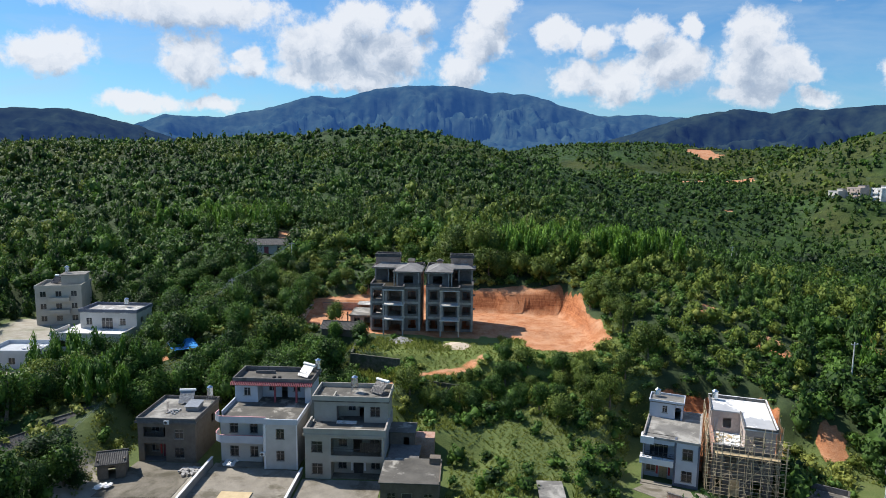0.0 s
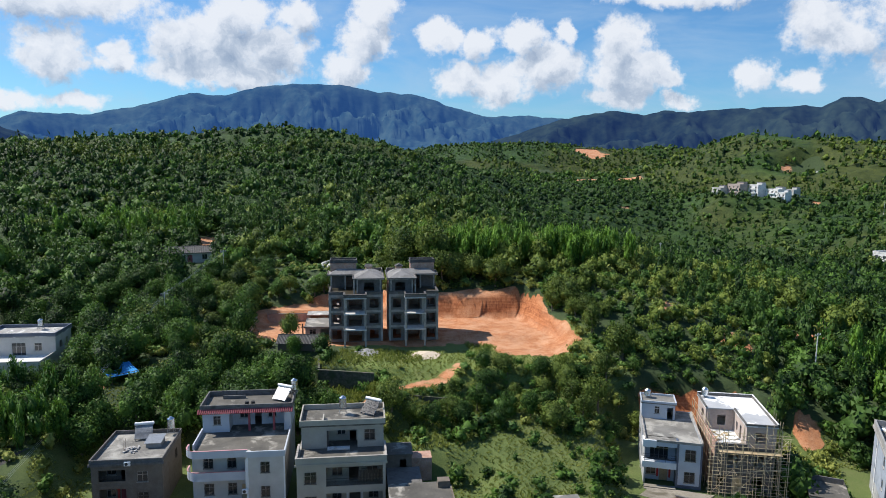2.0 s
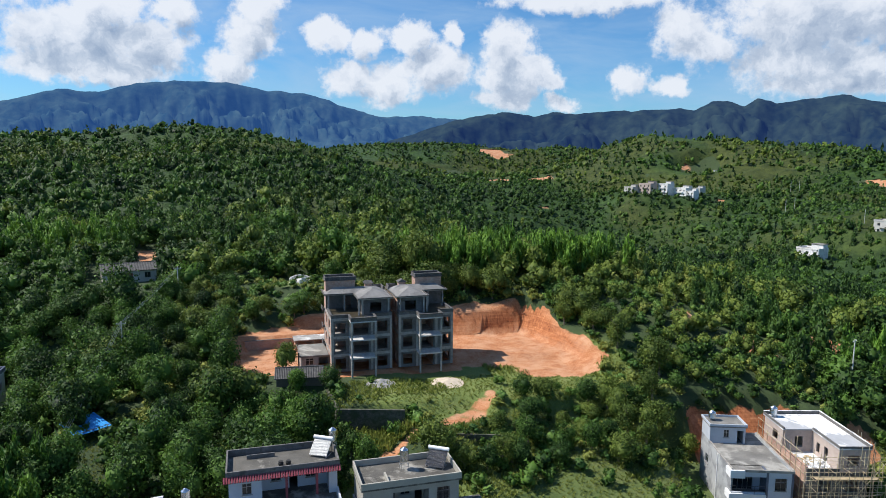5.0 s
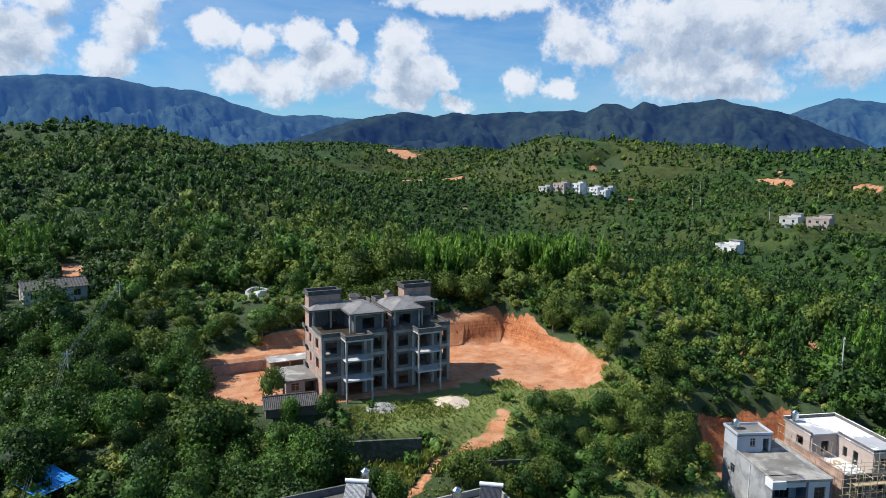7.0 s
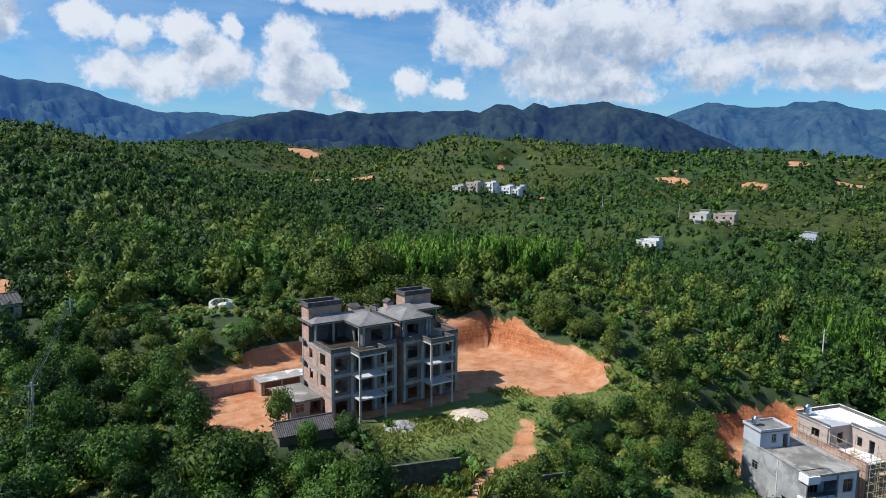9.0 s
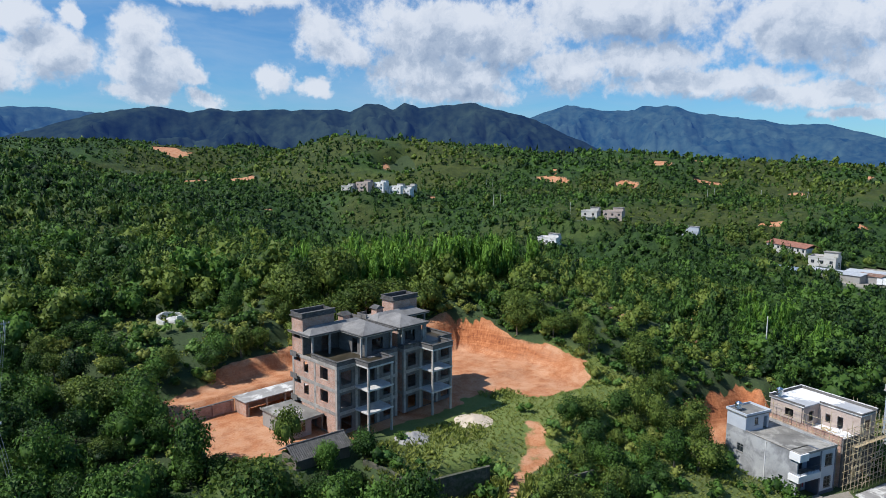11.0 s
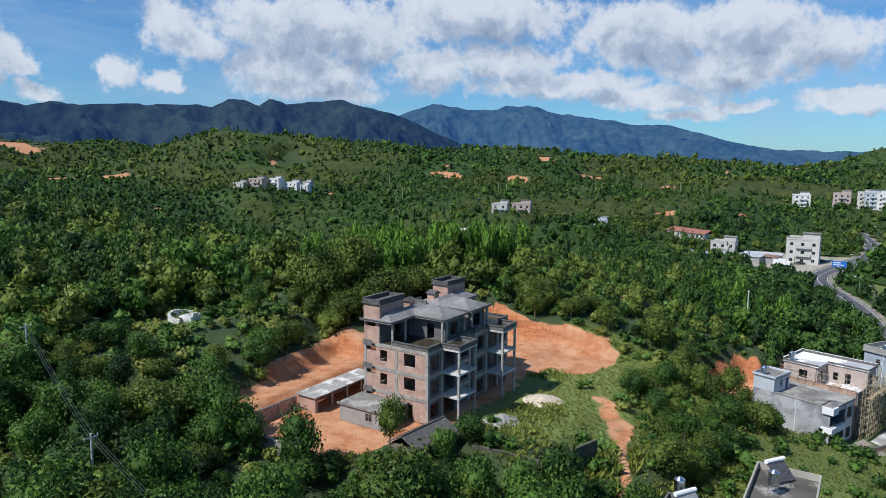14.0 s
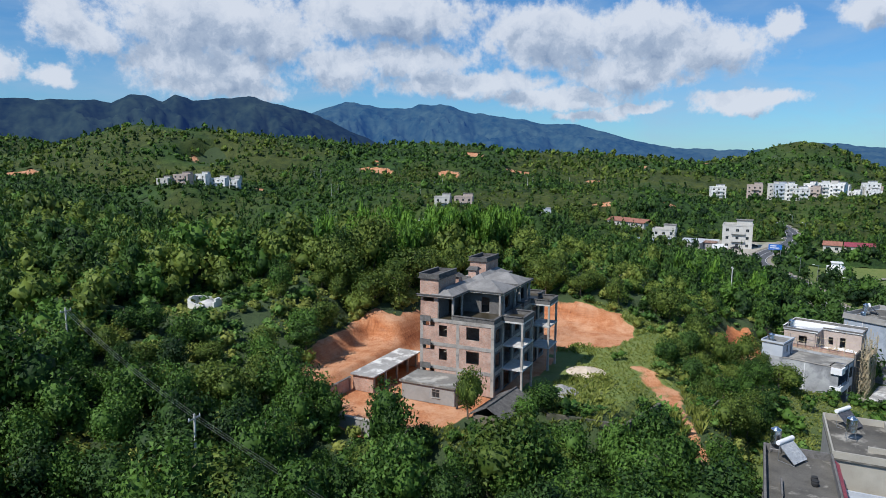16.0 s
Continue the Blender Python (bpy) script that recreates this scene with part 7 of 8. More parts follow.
# shop and neighbours by the road
h = plain_house(251, 128, -10.5, 13.5, 12, 3, -90, M_WHITE, "cream three-storey roadside building with a shop below", 3.7)
h = thing("shop_canopy", pose(251, 146, -10.5, 0, 0, -90), "low annex with a flat sheet roof", "outbuilding")
part("wall", boxes((0, 1.5, 0, 16, 9, 3.0)), M_WHITE, h)
part("roof", boxes((-0.5, -0.5, 3.0, 16.5, 9.5, 3.2)), M_PALE_SHEET, h)
plain_house(251, 161, -9.5, 11, 9, 2, -90, M_WHITE, "white two-storey house near the road", 3.2)
plain_house(290, 192, -8.5, 28, 8, 2, -124, M_WHITE, "long white building with a red tile roof", 3.2, tiled=M_TILE_BROWNRED, balcony=False)
for x, y, w, d, r, mt, lab in ((236, 158, 22, 7, -100, M_PALE_SHEET, "long low shed with a grey sheet roof"), (232, 176, 18, 8, -110, M_BLUE_SHEET, "low shed with a blue-grey sheet roof"), (238, 139, 9, 6, -95, M_RUST, "small shed with a red rusty roof"), (152, 121, 7, 5, -85, M_RUST, "small shed with a rusty sheet roof")):
    z = float(height(x, y))
    s = thing("low_shed", pose(x, y, z, 0, 0, r), lab, "shed", "roadside sheds")
    part("wall", boxes((0.2, 0.2, -1.0, w - 0.2, d - 0.2, 2.6)), M_GREYWALL, s)
    bm = bmesh.new()
    n = int(w / 0.5)
    for i in range(n):
        add_box(bm, -0.2 + (w + 0.4) * i / n, -0.3, 0.04 * (i % 2), -0.2 + (w + 0.4) * (i + 1) / n, d + 0.3, 0.05 + 0.04 * (i % 2), m=pose(0, 0, 2.7, 4, 0, 0))
    part("roof", bm, mt, s)
h = thing("white_shrine", pose(200, 86.5, -13.8, 0, 0, -90), "bright white stepped building in the fields", "building")
part("body", boxes((0, 0, -0.5, 6.5, 6, 4.2)), M_PLASTIC, h)
part("upper_body", boxes((1.6, 0.8, 4.2, 5.0, 5.2, 5.8)), M_PLASTIC, h)
part("roof_slab", boxes((1.2, 0.4, 5.8, 5.4, 5.6, 6.0)), M_PLASTIC, h)
gh = thing("plastic_greenhouse", pose(158, 80, -13.6, 0, 0, -90), "white plastic-covered arched greenhouse in the field", "greenhouse")
bm = bmesh.new()
prev = None
for i in range(13):
    a = math.pi * i / 12
    row = [bm.verts.new((xx, 3.2 - 3.2 * math.cos(a), 2.7 * math.sin(a))) for xx in (0, 7.5)]
    if prev:
        bm.faces.new((prev[0], prev[1], row[1], row[0]))
    prev = row
part("cover", bm, M_PLASTIC, gh)
for xx in (0.0, 2.5, 5.0, 7.5):
    part("hoop", tubes(*[((xx, 3.2 - 3.25 * math.cos(math.pi * i / 8), 2.75 * math.sin(math.pi * i / 8)), (xx, 3.2 - 3.25 * math.cos(math.pi * (i + 1) / 8), 2.75 * math.sin(math.pi * (i + 1) / 8)), 0.03) for i in range(8)]), M_ALU, gh)
plain_house(258, 84, -10.3, 7.5, 7, 1, -98, M_WHITE, "white single-storey house beside the fields", 3.3, tiled=M_TILE_BROWNRED, balcony=False)
plain_house(260, 75, -10.3, 12, 7, 1, -98, M_WHITE, "long low house with a red sheet roof", 3.0, tiled=M_TILE_RED, balcony=False)

# scattered houses on the hills, and the village up the valley
rh = random.Random(21)
for x, y, w, d, fl, r, mt, lab in ((226, 292, 11, 9, 2, -74, M_LIME, "white two-storey house in the trees"), (287, 303, 10, 9, 2, -74, M_WHITE, "cream two-storey house in the trees"), (296, 293, 12, 8, 2, -74, M_BRICK_PALE, "unfinished pinkish house in the trees"),
                                (268, 232, 12, 7, 1, -74, M_PALEBLUE, "low pale house with a flat roof in the trees"), (300, 548, 13, 9, 3, -74, M_BRICK_PALE, "pinkish three-storey house in the hamlet"), (313, 538, 10, 9, 3, -74, M_LIME, "white three-storey house in the hamlet"),
                                (324, 530, 12, 9, 2, -74, M_LIME, "white house with a terrace in the hamlet"), (335, 522, 9, 8, 2, -74, M_WHITE, "cream house in the hamlet"), (290, 556, 10, 8, 2, -74, M_WHITE, "low cream house in the hamlet"), (318, 505, 7, 7, 2, -74, M_LIME, "small white house below the hamlet"),
                                (432, 626, 9, 8, 2, -74, M_LIME, "lone white house on the hill"), (520, 150, 12, 9, 3, -75, M_LIME, "white house at the village edge")):
    plain_house(x, y, float(height(x + 3, y)) - 0.4, w, d, fl, r, mt, lab)
for i in range(24):
    x, y = rh.uniform(500, 640), rh.uniform(5, 122)
    y = 118 - (x - 490) * 0.72 + rh.uniform(-16, 20)
    if np.min(np.hypot(ROAD_LINE[:, 0] - x, ROAD_LINE[:, 1] - y)) < 14:
        continue
    plain_house(x, y, float(height(x + 4, y)) - 0.4, rh.uniform(8, 13), rh.uniform(8, 11), rh.choice((2, 3, 3, 4)), -90 + rh.uniform(-20, 20), rh.choice((M_LIME, M_LIME, M_WHITE, M_BRICK_PALE, M_PALEBLUE)), rh.choice(("pale village house with a flat roof", "multi-storey village house with balconies")))


# power poles and wires
def power_pole(x, y, tall, rot, label="slender concrete power pole with a crossarm", base=None):
    z = float(height(x, y)) if base is None else base
    p = thing("power_pole", pose(x, y, z, 0, 0, rot), label, "pole", "power poles")
    bm = bmesh.new()
    tube(bm, (0, 0, -0.4), (0, 0, tall), 0.16, 8, 0.09)
    part("shaft", bm, M_CONC_PALE, p)
    part("crossarm", boxes((-0.8, -0.05, tall - 0.5, 0.8, 0.05, tall - 0.38)), M_ALU, p)
    for k in (-0.7, 0.0, 0.7):
        part("insulator", tubes(((k, 0, tall - 0.38), (k, 0, tall - 0.18), 0.05)), M_PLASTIC, p)
    return p.matrix_basis @ Vector((0, 0, tall - 0.18)), p.matrix_basis.to_3x3() @ Vector((0.7, 0, 0))


def wires(name, a, b, offs, sag):
    for o in offs:
        bm = bmesh.new()
        w0, w1 = a[0] + a[1] * o, b[0] + b[1] * o
        rings = []
        for i in range(13):
            u = i / 12
            q = w0.lerp(w1, u) - Vector((0, 0, sag * 4 * u * (1 - u)))
            rings.append([bm.verts.new(q + Vector((0.017 * math.cos(k * 2.1), 0, 0.017 * math.sin(k * 2.1)))) for k in range(3)])
        for r0, r1 in zip(rings, rings[1:]):
            for k in range(3):
                bm.faces.new((r0[k], r0[(k + 1) % 3], r1[(k + 1) % 3], r1[k]))
        tagged(part(name, bm, M_ALU), "thin grey power line between poles", "wire", "power lines")


power_pole(68.3, 117.6, 10.5, 20)
pa = power_pole(-58.4, 158.4, 8.4 - float(height(-58.4, 158.4)), 5)
pb = power_pole(-63.4, 97.2, -5.4 - float(height(-63.4, 97.2)), 4)
pc = power_pole(-51.0, 186.0, 14.0 - float(height(-51, 186)), 8)
wires("power_line", pa, pb, (-0.4, 0, 0.4), 0.9)
wires("power_line", pa, pc, (-0.4, 0, 0.4), 0.5)
power_pole(86, 221, 10, 30)
for x, y in ((388, 352), (396, 349), (470, 300), (476, 297), (520, 275), (560, 250), (300, 320), (410, 480), (405, 484), (340, 420), (345, 417)):
    power_pole(x, y, 11, 40)

# ---- woods ----
RNG = np.random.RandomState(11)


def ico(level):
    bm = bmesh.new()
    bmesh.ops.create_icosphere(bm, subdivisions=level, radius=1)
    v = np.array([p.co[:] for p in bm.verts])
    f = np.array([[q.index for q in p.verts] for p in bm.faces])
    bm.free()
    return v, f


OCTA = (np.array([(1, 0, 0), (-1, 0, 0), (0, 1, 0), (0, -1, 0), (0, 0, 1), (0, 0, -1)], float) * 1.2, np.array([(0, 2, 4), (2, 1, 4), (1, 3, 4), (3, 0, 4), (2, 0, 5), (1, 2, 5), (3, 1, 5), (0, 3, 5)]))
ICO1 = ico(1)


def crown_arrays(rng, leaves, leaf, core, shape="round", lobes=4, plump=0.70, cores=3):
    """A unit crown about 2 across: leafy sprays set over a lumpy core. Returns points and quads (a core face repeats its last point)."""
    cen = rng.normal(0, 1, (lobes, 3))
    cen /= np.linalg.norm(cen, axis=1)[:, None]
    cen *= np.array([0.62, 0.62, 0.46]) * rng.uniform(0.5, 1.0, (lobes, 1))
    cen[0] = (0, 0, 0.25)
    rad = rng.uniform(0.34, 0.60, lobes)
    if shape == "cone":
        cen = np.stack([rng.normal(0, 0.13, lobes), rng.normal(0, 0.13, lobes), np.linspace(-0.6, 0.85, lobes)], 1)
        rad = np.linspace(0.62, 0.22, lobes) * rng.uniform(0.85, 1.15, lobes)
    if shape == "plume":
        a = rng.uniform(0, 2 * math.pi, lobes)
        cen = np.stack([np.cos(a) * 0.45, np.sin(a) * 0.45, rng.uniform(-0.5, 0.75, lobes)], 1)
        rad = rng.uniform(0.28, 0.45, lobes)
    cv, cf = core
    P, F, N, off = [], [], [], 0
    big = np.argsort(-rad)[:cores]
    for i in big:
        v = cen[i] + cv * rad[i] * plump * (1 + rng.uniform(-0.22, 0.22, (len(cv), 1)))
        P.append(v)
        N.append(cv + np.array([0, 0, 0.15]))
        F.append(np.concatenate([cf, cf[:, 2:3]], 1) + off)
        off += len(cv)
    k = rng.choice(lobes, leaves, p=rad ** 2 / (rad ** 2).sum())
    n = rng.normal(0, 1, (leaves, 3))
    n[:, 2] += 0.25
    n /= np.linalg.norm(n, axis=1)[:, None]
    c = cen[k] + n * rad[k][:, None] * rng.uniform(0.62, 1.24, (leaves, 1))
    up = n + rng.normal(0, 0.55, (leaves, 3))
    up /= np.linalg.norm(up, axis=1)[:, None]
    t1 = np.cross(up, rng.normal(0, 1, (leaves, 3)))
    t1 /= np.linalg.norm(t1, axis=1)[:, None]
    t2 = np.cross(up, t1)
    if shape == "plume":
        t1 = t1 * 0.55
        t2 = t2 * 1.5 + np.array([0, 0, 0.6])
    s = leaf * rng.uniform(0.6, 1.35, (leaves, 1))
    bend = up * s * rng.uniform(-0.5, 0.1, (leaves, 1))
    q = np.stack([c - t1 * s * 0.9 + bend, c + t1 * s * 0.5 - t2 * s * 0.85, c + t1 * s * 0.45 + t2 * s * 0.9 + bend * 0.5], 1)
    P.append(q.reshape(-1, 3))
    N.append(np.repeat(0.5 * n + 0.6 * up + rng.normal(0, 0.28, (leaves, 3)), 3, 0))
    n3 = np.arange(leaves * 3).reshape(-1, 3) + off
    F.append(np.concatenate([n3, n3[:, 2:3]], 1))
    N = np.vstack(N)
    return np.vstack(P), np.vstack(F), N / np.linalg.norm(N, axis=1)[:, None]


def rounded(me, N):
    """Soft shading: a spray of leaves is lit as the side of the crown that it belongs to."""
    me.polygons.foreach_set("use_smooth", np.ones(len(me.polygons), bool))
    me.normals_split_custom_set_from_vertices(N.tolist())


def joined(name, P, F, N, mat, label, category, soft=True):
    """One object out of points and quads, where a repeated last corner makes a triangle."""
    tri = F[:, 2] == F[:, 3]
    faces = F[~tri].tolist() + F[tri][:, :3].tolist()
    me = bpy.data.meshes.new(name)
    me.from_pydata(P.tolist(), [], faces)
    if soft:
        rounded(me, N[0])
    me.attributes.new("own_tone", "FLOAT", "POINT").data.foreach_set("value", N[1])
    me.materials.append(mat)
    return tagged(new(name, me), label, category, kind="stuff")


def scatter(variants, places, sizes, rng):
    """Places the crowns: copies of the variants, turned, sized and set upright, as one set of points and faces."""
    P, F, N, T, off = [], [], [], [], 0
    pick = rng.randint(0, len(variants), len(places))
    turn = rng.uniform(0, 2 * math.pi, len(places))
    for i, (p, s) in enumerate(zip(places, sizes)):
        v, f, nv = variants[pick[i]]
        c, n = math.cos(turn[i]), math.sin(turn[i])
        x, y = v[:, 0] * c - v[:, 1] * n, v[:, 0] * n + v[:, 1] * c
        P.append(np.stack([p[0] + x * s[0], p[1] + y * s[0], p[2] + v[:, 2] * s[1]], 1))
        N.append(np.stack([nv[:, 0] * c - nv[:, 1] * n, nv[:, 0] * n + nv[:, 1] * c, nv[:, 2]], 1))
        T.append(np.full(len(v), rng.normal(0, 0.42)))
        F.append(f + off)
        off += len(v)
    return np.vstack(P), np.vstack(F), (np.vstack(N), np.concatenate(T))


def seen_sector(x, y):
    """Land that the flight looks over: bearings from north-west round to east."""
    az = np.degrees(np.arctan2(-(x + 45), y - 30))
    return (az < 47) & (az > -112)


OPEN = [(-32, 88, 24, 23, 0), (4, 79, 12, 12, 0), (-67, 94, 8, 13, -15), (-6, 92, 8, 13, 0), (35, 99, 10, 13, -18), (64, 82, 17, 17, -20), (-14, 150, 23, 12, 0), (6, 134, 24, 8, 0), (-8, 121.4, 13, 3.0, 24), (-17, 124, 8, 2.5, -17), (-22, 137, 8, 5, 0),
        (-95, 148, 20, 15, 0), (-95, 122, 16, 11, 0), (-64, 202, 8, 6, 0), (-63, 190, 7, 7, 0), (-28, 186, 10, 10, 0), (245, 124, 42, 19, 0), (258, 122, 26, 24, 0), (58, 103, 5, 5, 0), (-62, 94, 7, 5, 60), (32, 84, 20, 6, 0), (10, 95, 15, 11, 0), (-14, 131, 10, 5, 0),
        (192, 76, 30, 18, 0), (258, 76, 14, 14, 0), (311, 531, 28, 13, -35), (292, 296, 14, 9, -50), (270, 226, 9, 8, -55), (434, 626, 8, 8, 0), (245, 170, 12, 26, -20), (-57, 127, 5, 8, -25), (570, 62, 80, 22, -36), (12, 87, 3, 4, 0)]


def wooded(x, y):
    ok = np.ones(np.shape(x), bool)
    for cx, cy, hx, hy, turn in OPEN:
        ok &= box_distance(x, y, cx, cy, hx, hy, turn) > 0.8
    ok &= (soil(x, y) < 0.2) & (inside_distance(x, y, YARD) > 1.5)
    d, _ = road_distance(x, y)
    return ok & (d > 6.5)


def spots(rng, spacing, rmin, rmax, cx=-20, cy=100, test=wooded):
    """Scattered places on a loosened grid, out to a distance."""
    g = np.arange(-rmax, rmax, spacing)
    X, Y = np.meshgrid(g, g)
    X = X + cx + rng.uniform(-0.48, 0.48, X.shape) * spacing
    Y = Y + cy + rng.uniform(-0.48, 0.48, X.shape) * spacing
    X, Y = X.ravel(), Y.ravel()
    r = np.hypot(X - cx, Y - cy)
    k = (r >= rmin) & (r < rmax) & seen_sector(X, Y)
    X, Y = X[k], Y[k]
    k = test(X, Y)
    return X[k], Y[k]


def bushy(x, y):
    """Low scrub instead of trees: the bank between the terrace and the houses, and patches on the hills."""
    near = (box_distance(x, y, 2, 112, 26, 12) < 1) | (box_distance(x, y, 20, 125, 14, 10) < 1) | (box_distance(x, y, -30, 180, 20, 10) < 1) | (box_distance(x, y, 36, 136, 9, 14) < 1)
    return near | (fbm(x + 500, y, 70, 2) > 0.30)


def taller(x, y):
    """Where single trees rise over the closed canopy."""
    return wooded(x, y) & (fbm(x + 90, y + 40, 60, 2) < 0.30)


def sizes_for(X, Y, rng, size, shape):
    n = len(X)
    w = rng.uniform(*size, n) * (0.74 if shape == "cone" else 1.0)
    w = np.where(bushy(X, Y), w * 0.68, w) * np.where(rng.rand(n) < 0.12, 1.35, 1.0)
    w = w * np.where(box_distance(X, Y, -45, 146.5, 7, 9) < 2, 0.68, 1.0)
    h = w * rng.uniform(0.85, 1.3, n) * (1.55 if shape == "cone" else 1.0)
    return w, h


def kind_of(X, Y, rng):
    k = fbm(X, Y, 80, 3) + rng.normal(0, 0.20, len(X)) + 0.24 * smooth((X - 120) / 250)
    k = np.digitize(k, (-0.20, 0.04, 0.30))
    k = np.where((k == 2) & (np.hypot(X + 20, Y - 130) < 75), 1, k)
    return np.where(box_distance(X, Y, 14, 116, 22, 14) < 1, np.array([0, 1, 3])[np.digitize(rng.rand(len(X)), (0.10, 0.55))], k)


MIXED = [(M_LEAF_DARK, "round"), (M_LEAF, "round"), (M_LEAF_DARK, "cone"), (M_LEAF_PALE, "round")]
NAMES = [("dark broad-leaved trees on the hillside", "round"), ("green broad-leaved trees on the hillside", "round"), ("dark young pines on the hillside", "cone"), ("pale green trees and scrub on the hillside", "round")]


def wood(name, X, Y, leaves, leaf, size, seed, core=OCTA, plump=0.70, cores=3):
    rng = np.random.RandomState(seed)
    kind = kind_of(X, Y, rng)
    Z = height(X, Y)
    for i, (mat, shape) in enumerate(MIXED):
        k = kind == i
        if not k.any():
            continue
        w, h = sizes_for(X[k], Y[k], rng, size, shape)
        places = np.stack([X[k], Y[k], Z[k] + h * 0.82], 1)
        var = [crown_arrays(rng, leaves, leaf, core, shape, 6 if leaves > 40 else 4, plump, cores) for _ in range(9)]
        P, F, N = scatter(var, places, np.stack([w, h], 1), rng)
        joined(name, P, F, N, mat, NAMES[i][0], "woods")


# the nearest trees, one by one
def crown_mesh(rng, leaves, leaf, shape, mat, lobes=9):
    v, f, nv = crown_arrays(rng, leaves, leaf, ICO1, shape, lobes)
    tri = f[:, 2] == f[:, 3]
    me = bpy.data.meshes.new("crown")
    me.from_pydata(v.tolist(), [], f[~tri].tolist() + f[tri][:, :3].tolist())
    rounded(me, nv)
    me.materials.append(mat)
    return me


def trunk_mesh(rng):
    """A tapered trunk that leans a little, with four limbs that reach into the crown."""
    bm = bmesh.new()
    p, r = Vector((0, 0, -1.15)), 0.075
    for i in range(4):
        q = p + Vector((rng.uniform(-0.05, 0.05), rng.uniform(-0.05, 0.05), 0.36))
        tube(bm, p, q, r, 6, r * 0.8)
        p, r = q, r * 0.8
        if i:
            a = rng.uniform(0, 6.28)
            tube(bm, q, q + Vector((0.45 * math.cos(a), 0.45 * math.sin(a), 0.3)), r * 0.6, 5, r * 0.2)
    me = bpy.data.meshes.new("trunk")
    bm.to_mesh(me)
    bm.free()
    me.materials.append(M_BARK)
    return me


rng = np.random.RandomState(8)
PROTO = []
for mat, shape, lab in ((M_LEAF_DARK, "round", "leafy dark green tree with a rounded uneven crown"), (M_LEAF, "round", "green broad-leaved tree with an uneven crown"), (M_LEAF_DARK, "cone", "dark narrow young tree"), (M_LEAF_PALE, "round", "pale green leafy tree with an open crown")):
    PROTO.append([(crown_mesh(rng, 2300, 0.056, shape, mat), trunk_mesh(rng), lab) for _ in range(4)])


def tree(x, y, w, h, kind, variant, turn, label=None, z=None):
    crown, trunk, lab = PROTO[kind][variant]
    z = float(height(x, y)) if z is None else z
    t = thing("tree", Matrix.LocRotScale((x, y, z + h * 0.98), Euler((0, 0, turn)), (w, w, h)), label or lab, "tree", "trees")
    for nm, me in (("trunk", trunk), ("crown", crown)):
        o = new(nm, me)
        o.parent = t
    return t


X, Y = spots(np.random.RandomState(31), 4.4, 0, 175)
near = np.hypot((X + 40) / 1.3, Y - 128)
order = np.argsort(near)
first, rest = order[:290], order[290:]
rng = np.random.RandomState(12)
kk = kind_of(X[first], Y[first], rng)
for i, j in enumerate(first):
    shape = MIXED[kk[i]][1]
    w, h = sizes_for(X[j:j + 1], Y[j:j + 1], rng, (2.4, 4.1), shape)
    tree(float(X[j]), float(Y[j]), float(w[0]), float(h[0]), int(kk[i]), int(rng.randint(4)), float(rng.uniform(0, 6.28)))
# a few that stand apart
tree(-61.5, 90.5, 4.0, 2.6, 0, 2, 0.7, "broad dark green bush beside the old tiled sheds")
tree(-56.0, 88.0, 2.0, 1.7, 0, 3, 1.9, "rounded dark green bush at the yard's edge")
tree(-61.0, 152.0, 5.2, 4.2, 3, 1, 0.4, "broad yellow-green tree with a flat spreading crown")
tree(-29.9, 143.4, 2.0, 3.6, 3, 0, 1.0, "thin young tree beside the annex")
tree(-28.6, 136.3, 2.3, 2.7, 1, 2, 2.0, "slim green tree in front of the tiled shed")
tree(-22.8, 136.0, 2.7, 2.3, 1, 1, 2.6, "bushy green tree by the villa corner")
tree(-27.5, 134.0, 2.6, 2.3, 1, 3, 0.2)
tree(-31.0, 134.5, 2.4, 2.2, 0, 2, 1.2)
for i, (x, y, w) in enumerate(((-36.0, 133.5, 2.5), (-40.5, 136.6, 2.4), (-42.5, 133.4, 3.0), (-33.2, 130.4, 2.6), (-37.4, 129.2, 2.8), (-29.0, 131.8, 2.2), (-48.6, 151.6, 1.6))):
    tree(x, y, w, w * 0.95, (1, 0, 1, 3)[i % 4], i % 4, 0.9 * i)
wood("woods", X[rest], Y[rest], 270, 0.112, (2.4, 4.1), 41)
X, Y = spots(np.random.RandomState(32), 5.6, 175, 360)
wood("middle_woods", X, Y, 84, 0.175, (2.5, 4.2), 42)
X, Y = spots(np.random.RandomState(33), 5.9, 360, 640, test=taller)
wood("far_woods", X, Y, 20, 0.36, (1.7, 3.3), 43, OCTA, 0.85, 2)
X, Y = spots(np.random.RandomState(34), 8.2, 640, 1300, test=taller)
wood("far_woods", X, Y, 11, 0.52, (1.9, 4.2), 44, OCTA, 0.9, 1)


# the closed canopy of the farther woods: domed tops shoulder to shoulder
def domes(x, y, cell, seed):
    """Height of the nearest tree tops, one in each cell of a loosened grid."""
    table = np.random.RandomState(seed).rand(4, 251, 257)
    ci, cj = np.floor(x / cell).astype(int), np.floor(y / cell).astype(int)
    best = np.zeros(x.shape)
    for di in (-1, 0, 1):
        for dj in (-1, 0, 1):
            i, j = ci + di, cj + dj
            jx, jy, s, h = (table[k][i % 251, j % 257] for k in range(4))
            d2 = ((x - (i + jx) * cell) ** 2 + (y - (j + jy) * cell) ** 2) / (cell * (0.5 + 0.45 * s)) ** 2
            best = np.maximum(best, (0.25 + 0.5 * h) * cell * np.sqrt(np.clip(1 - d2, 0, 1)))
    return best


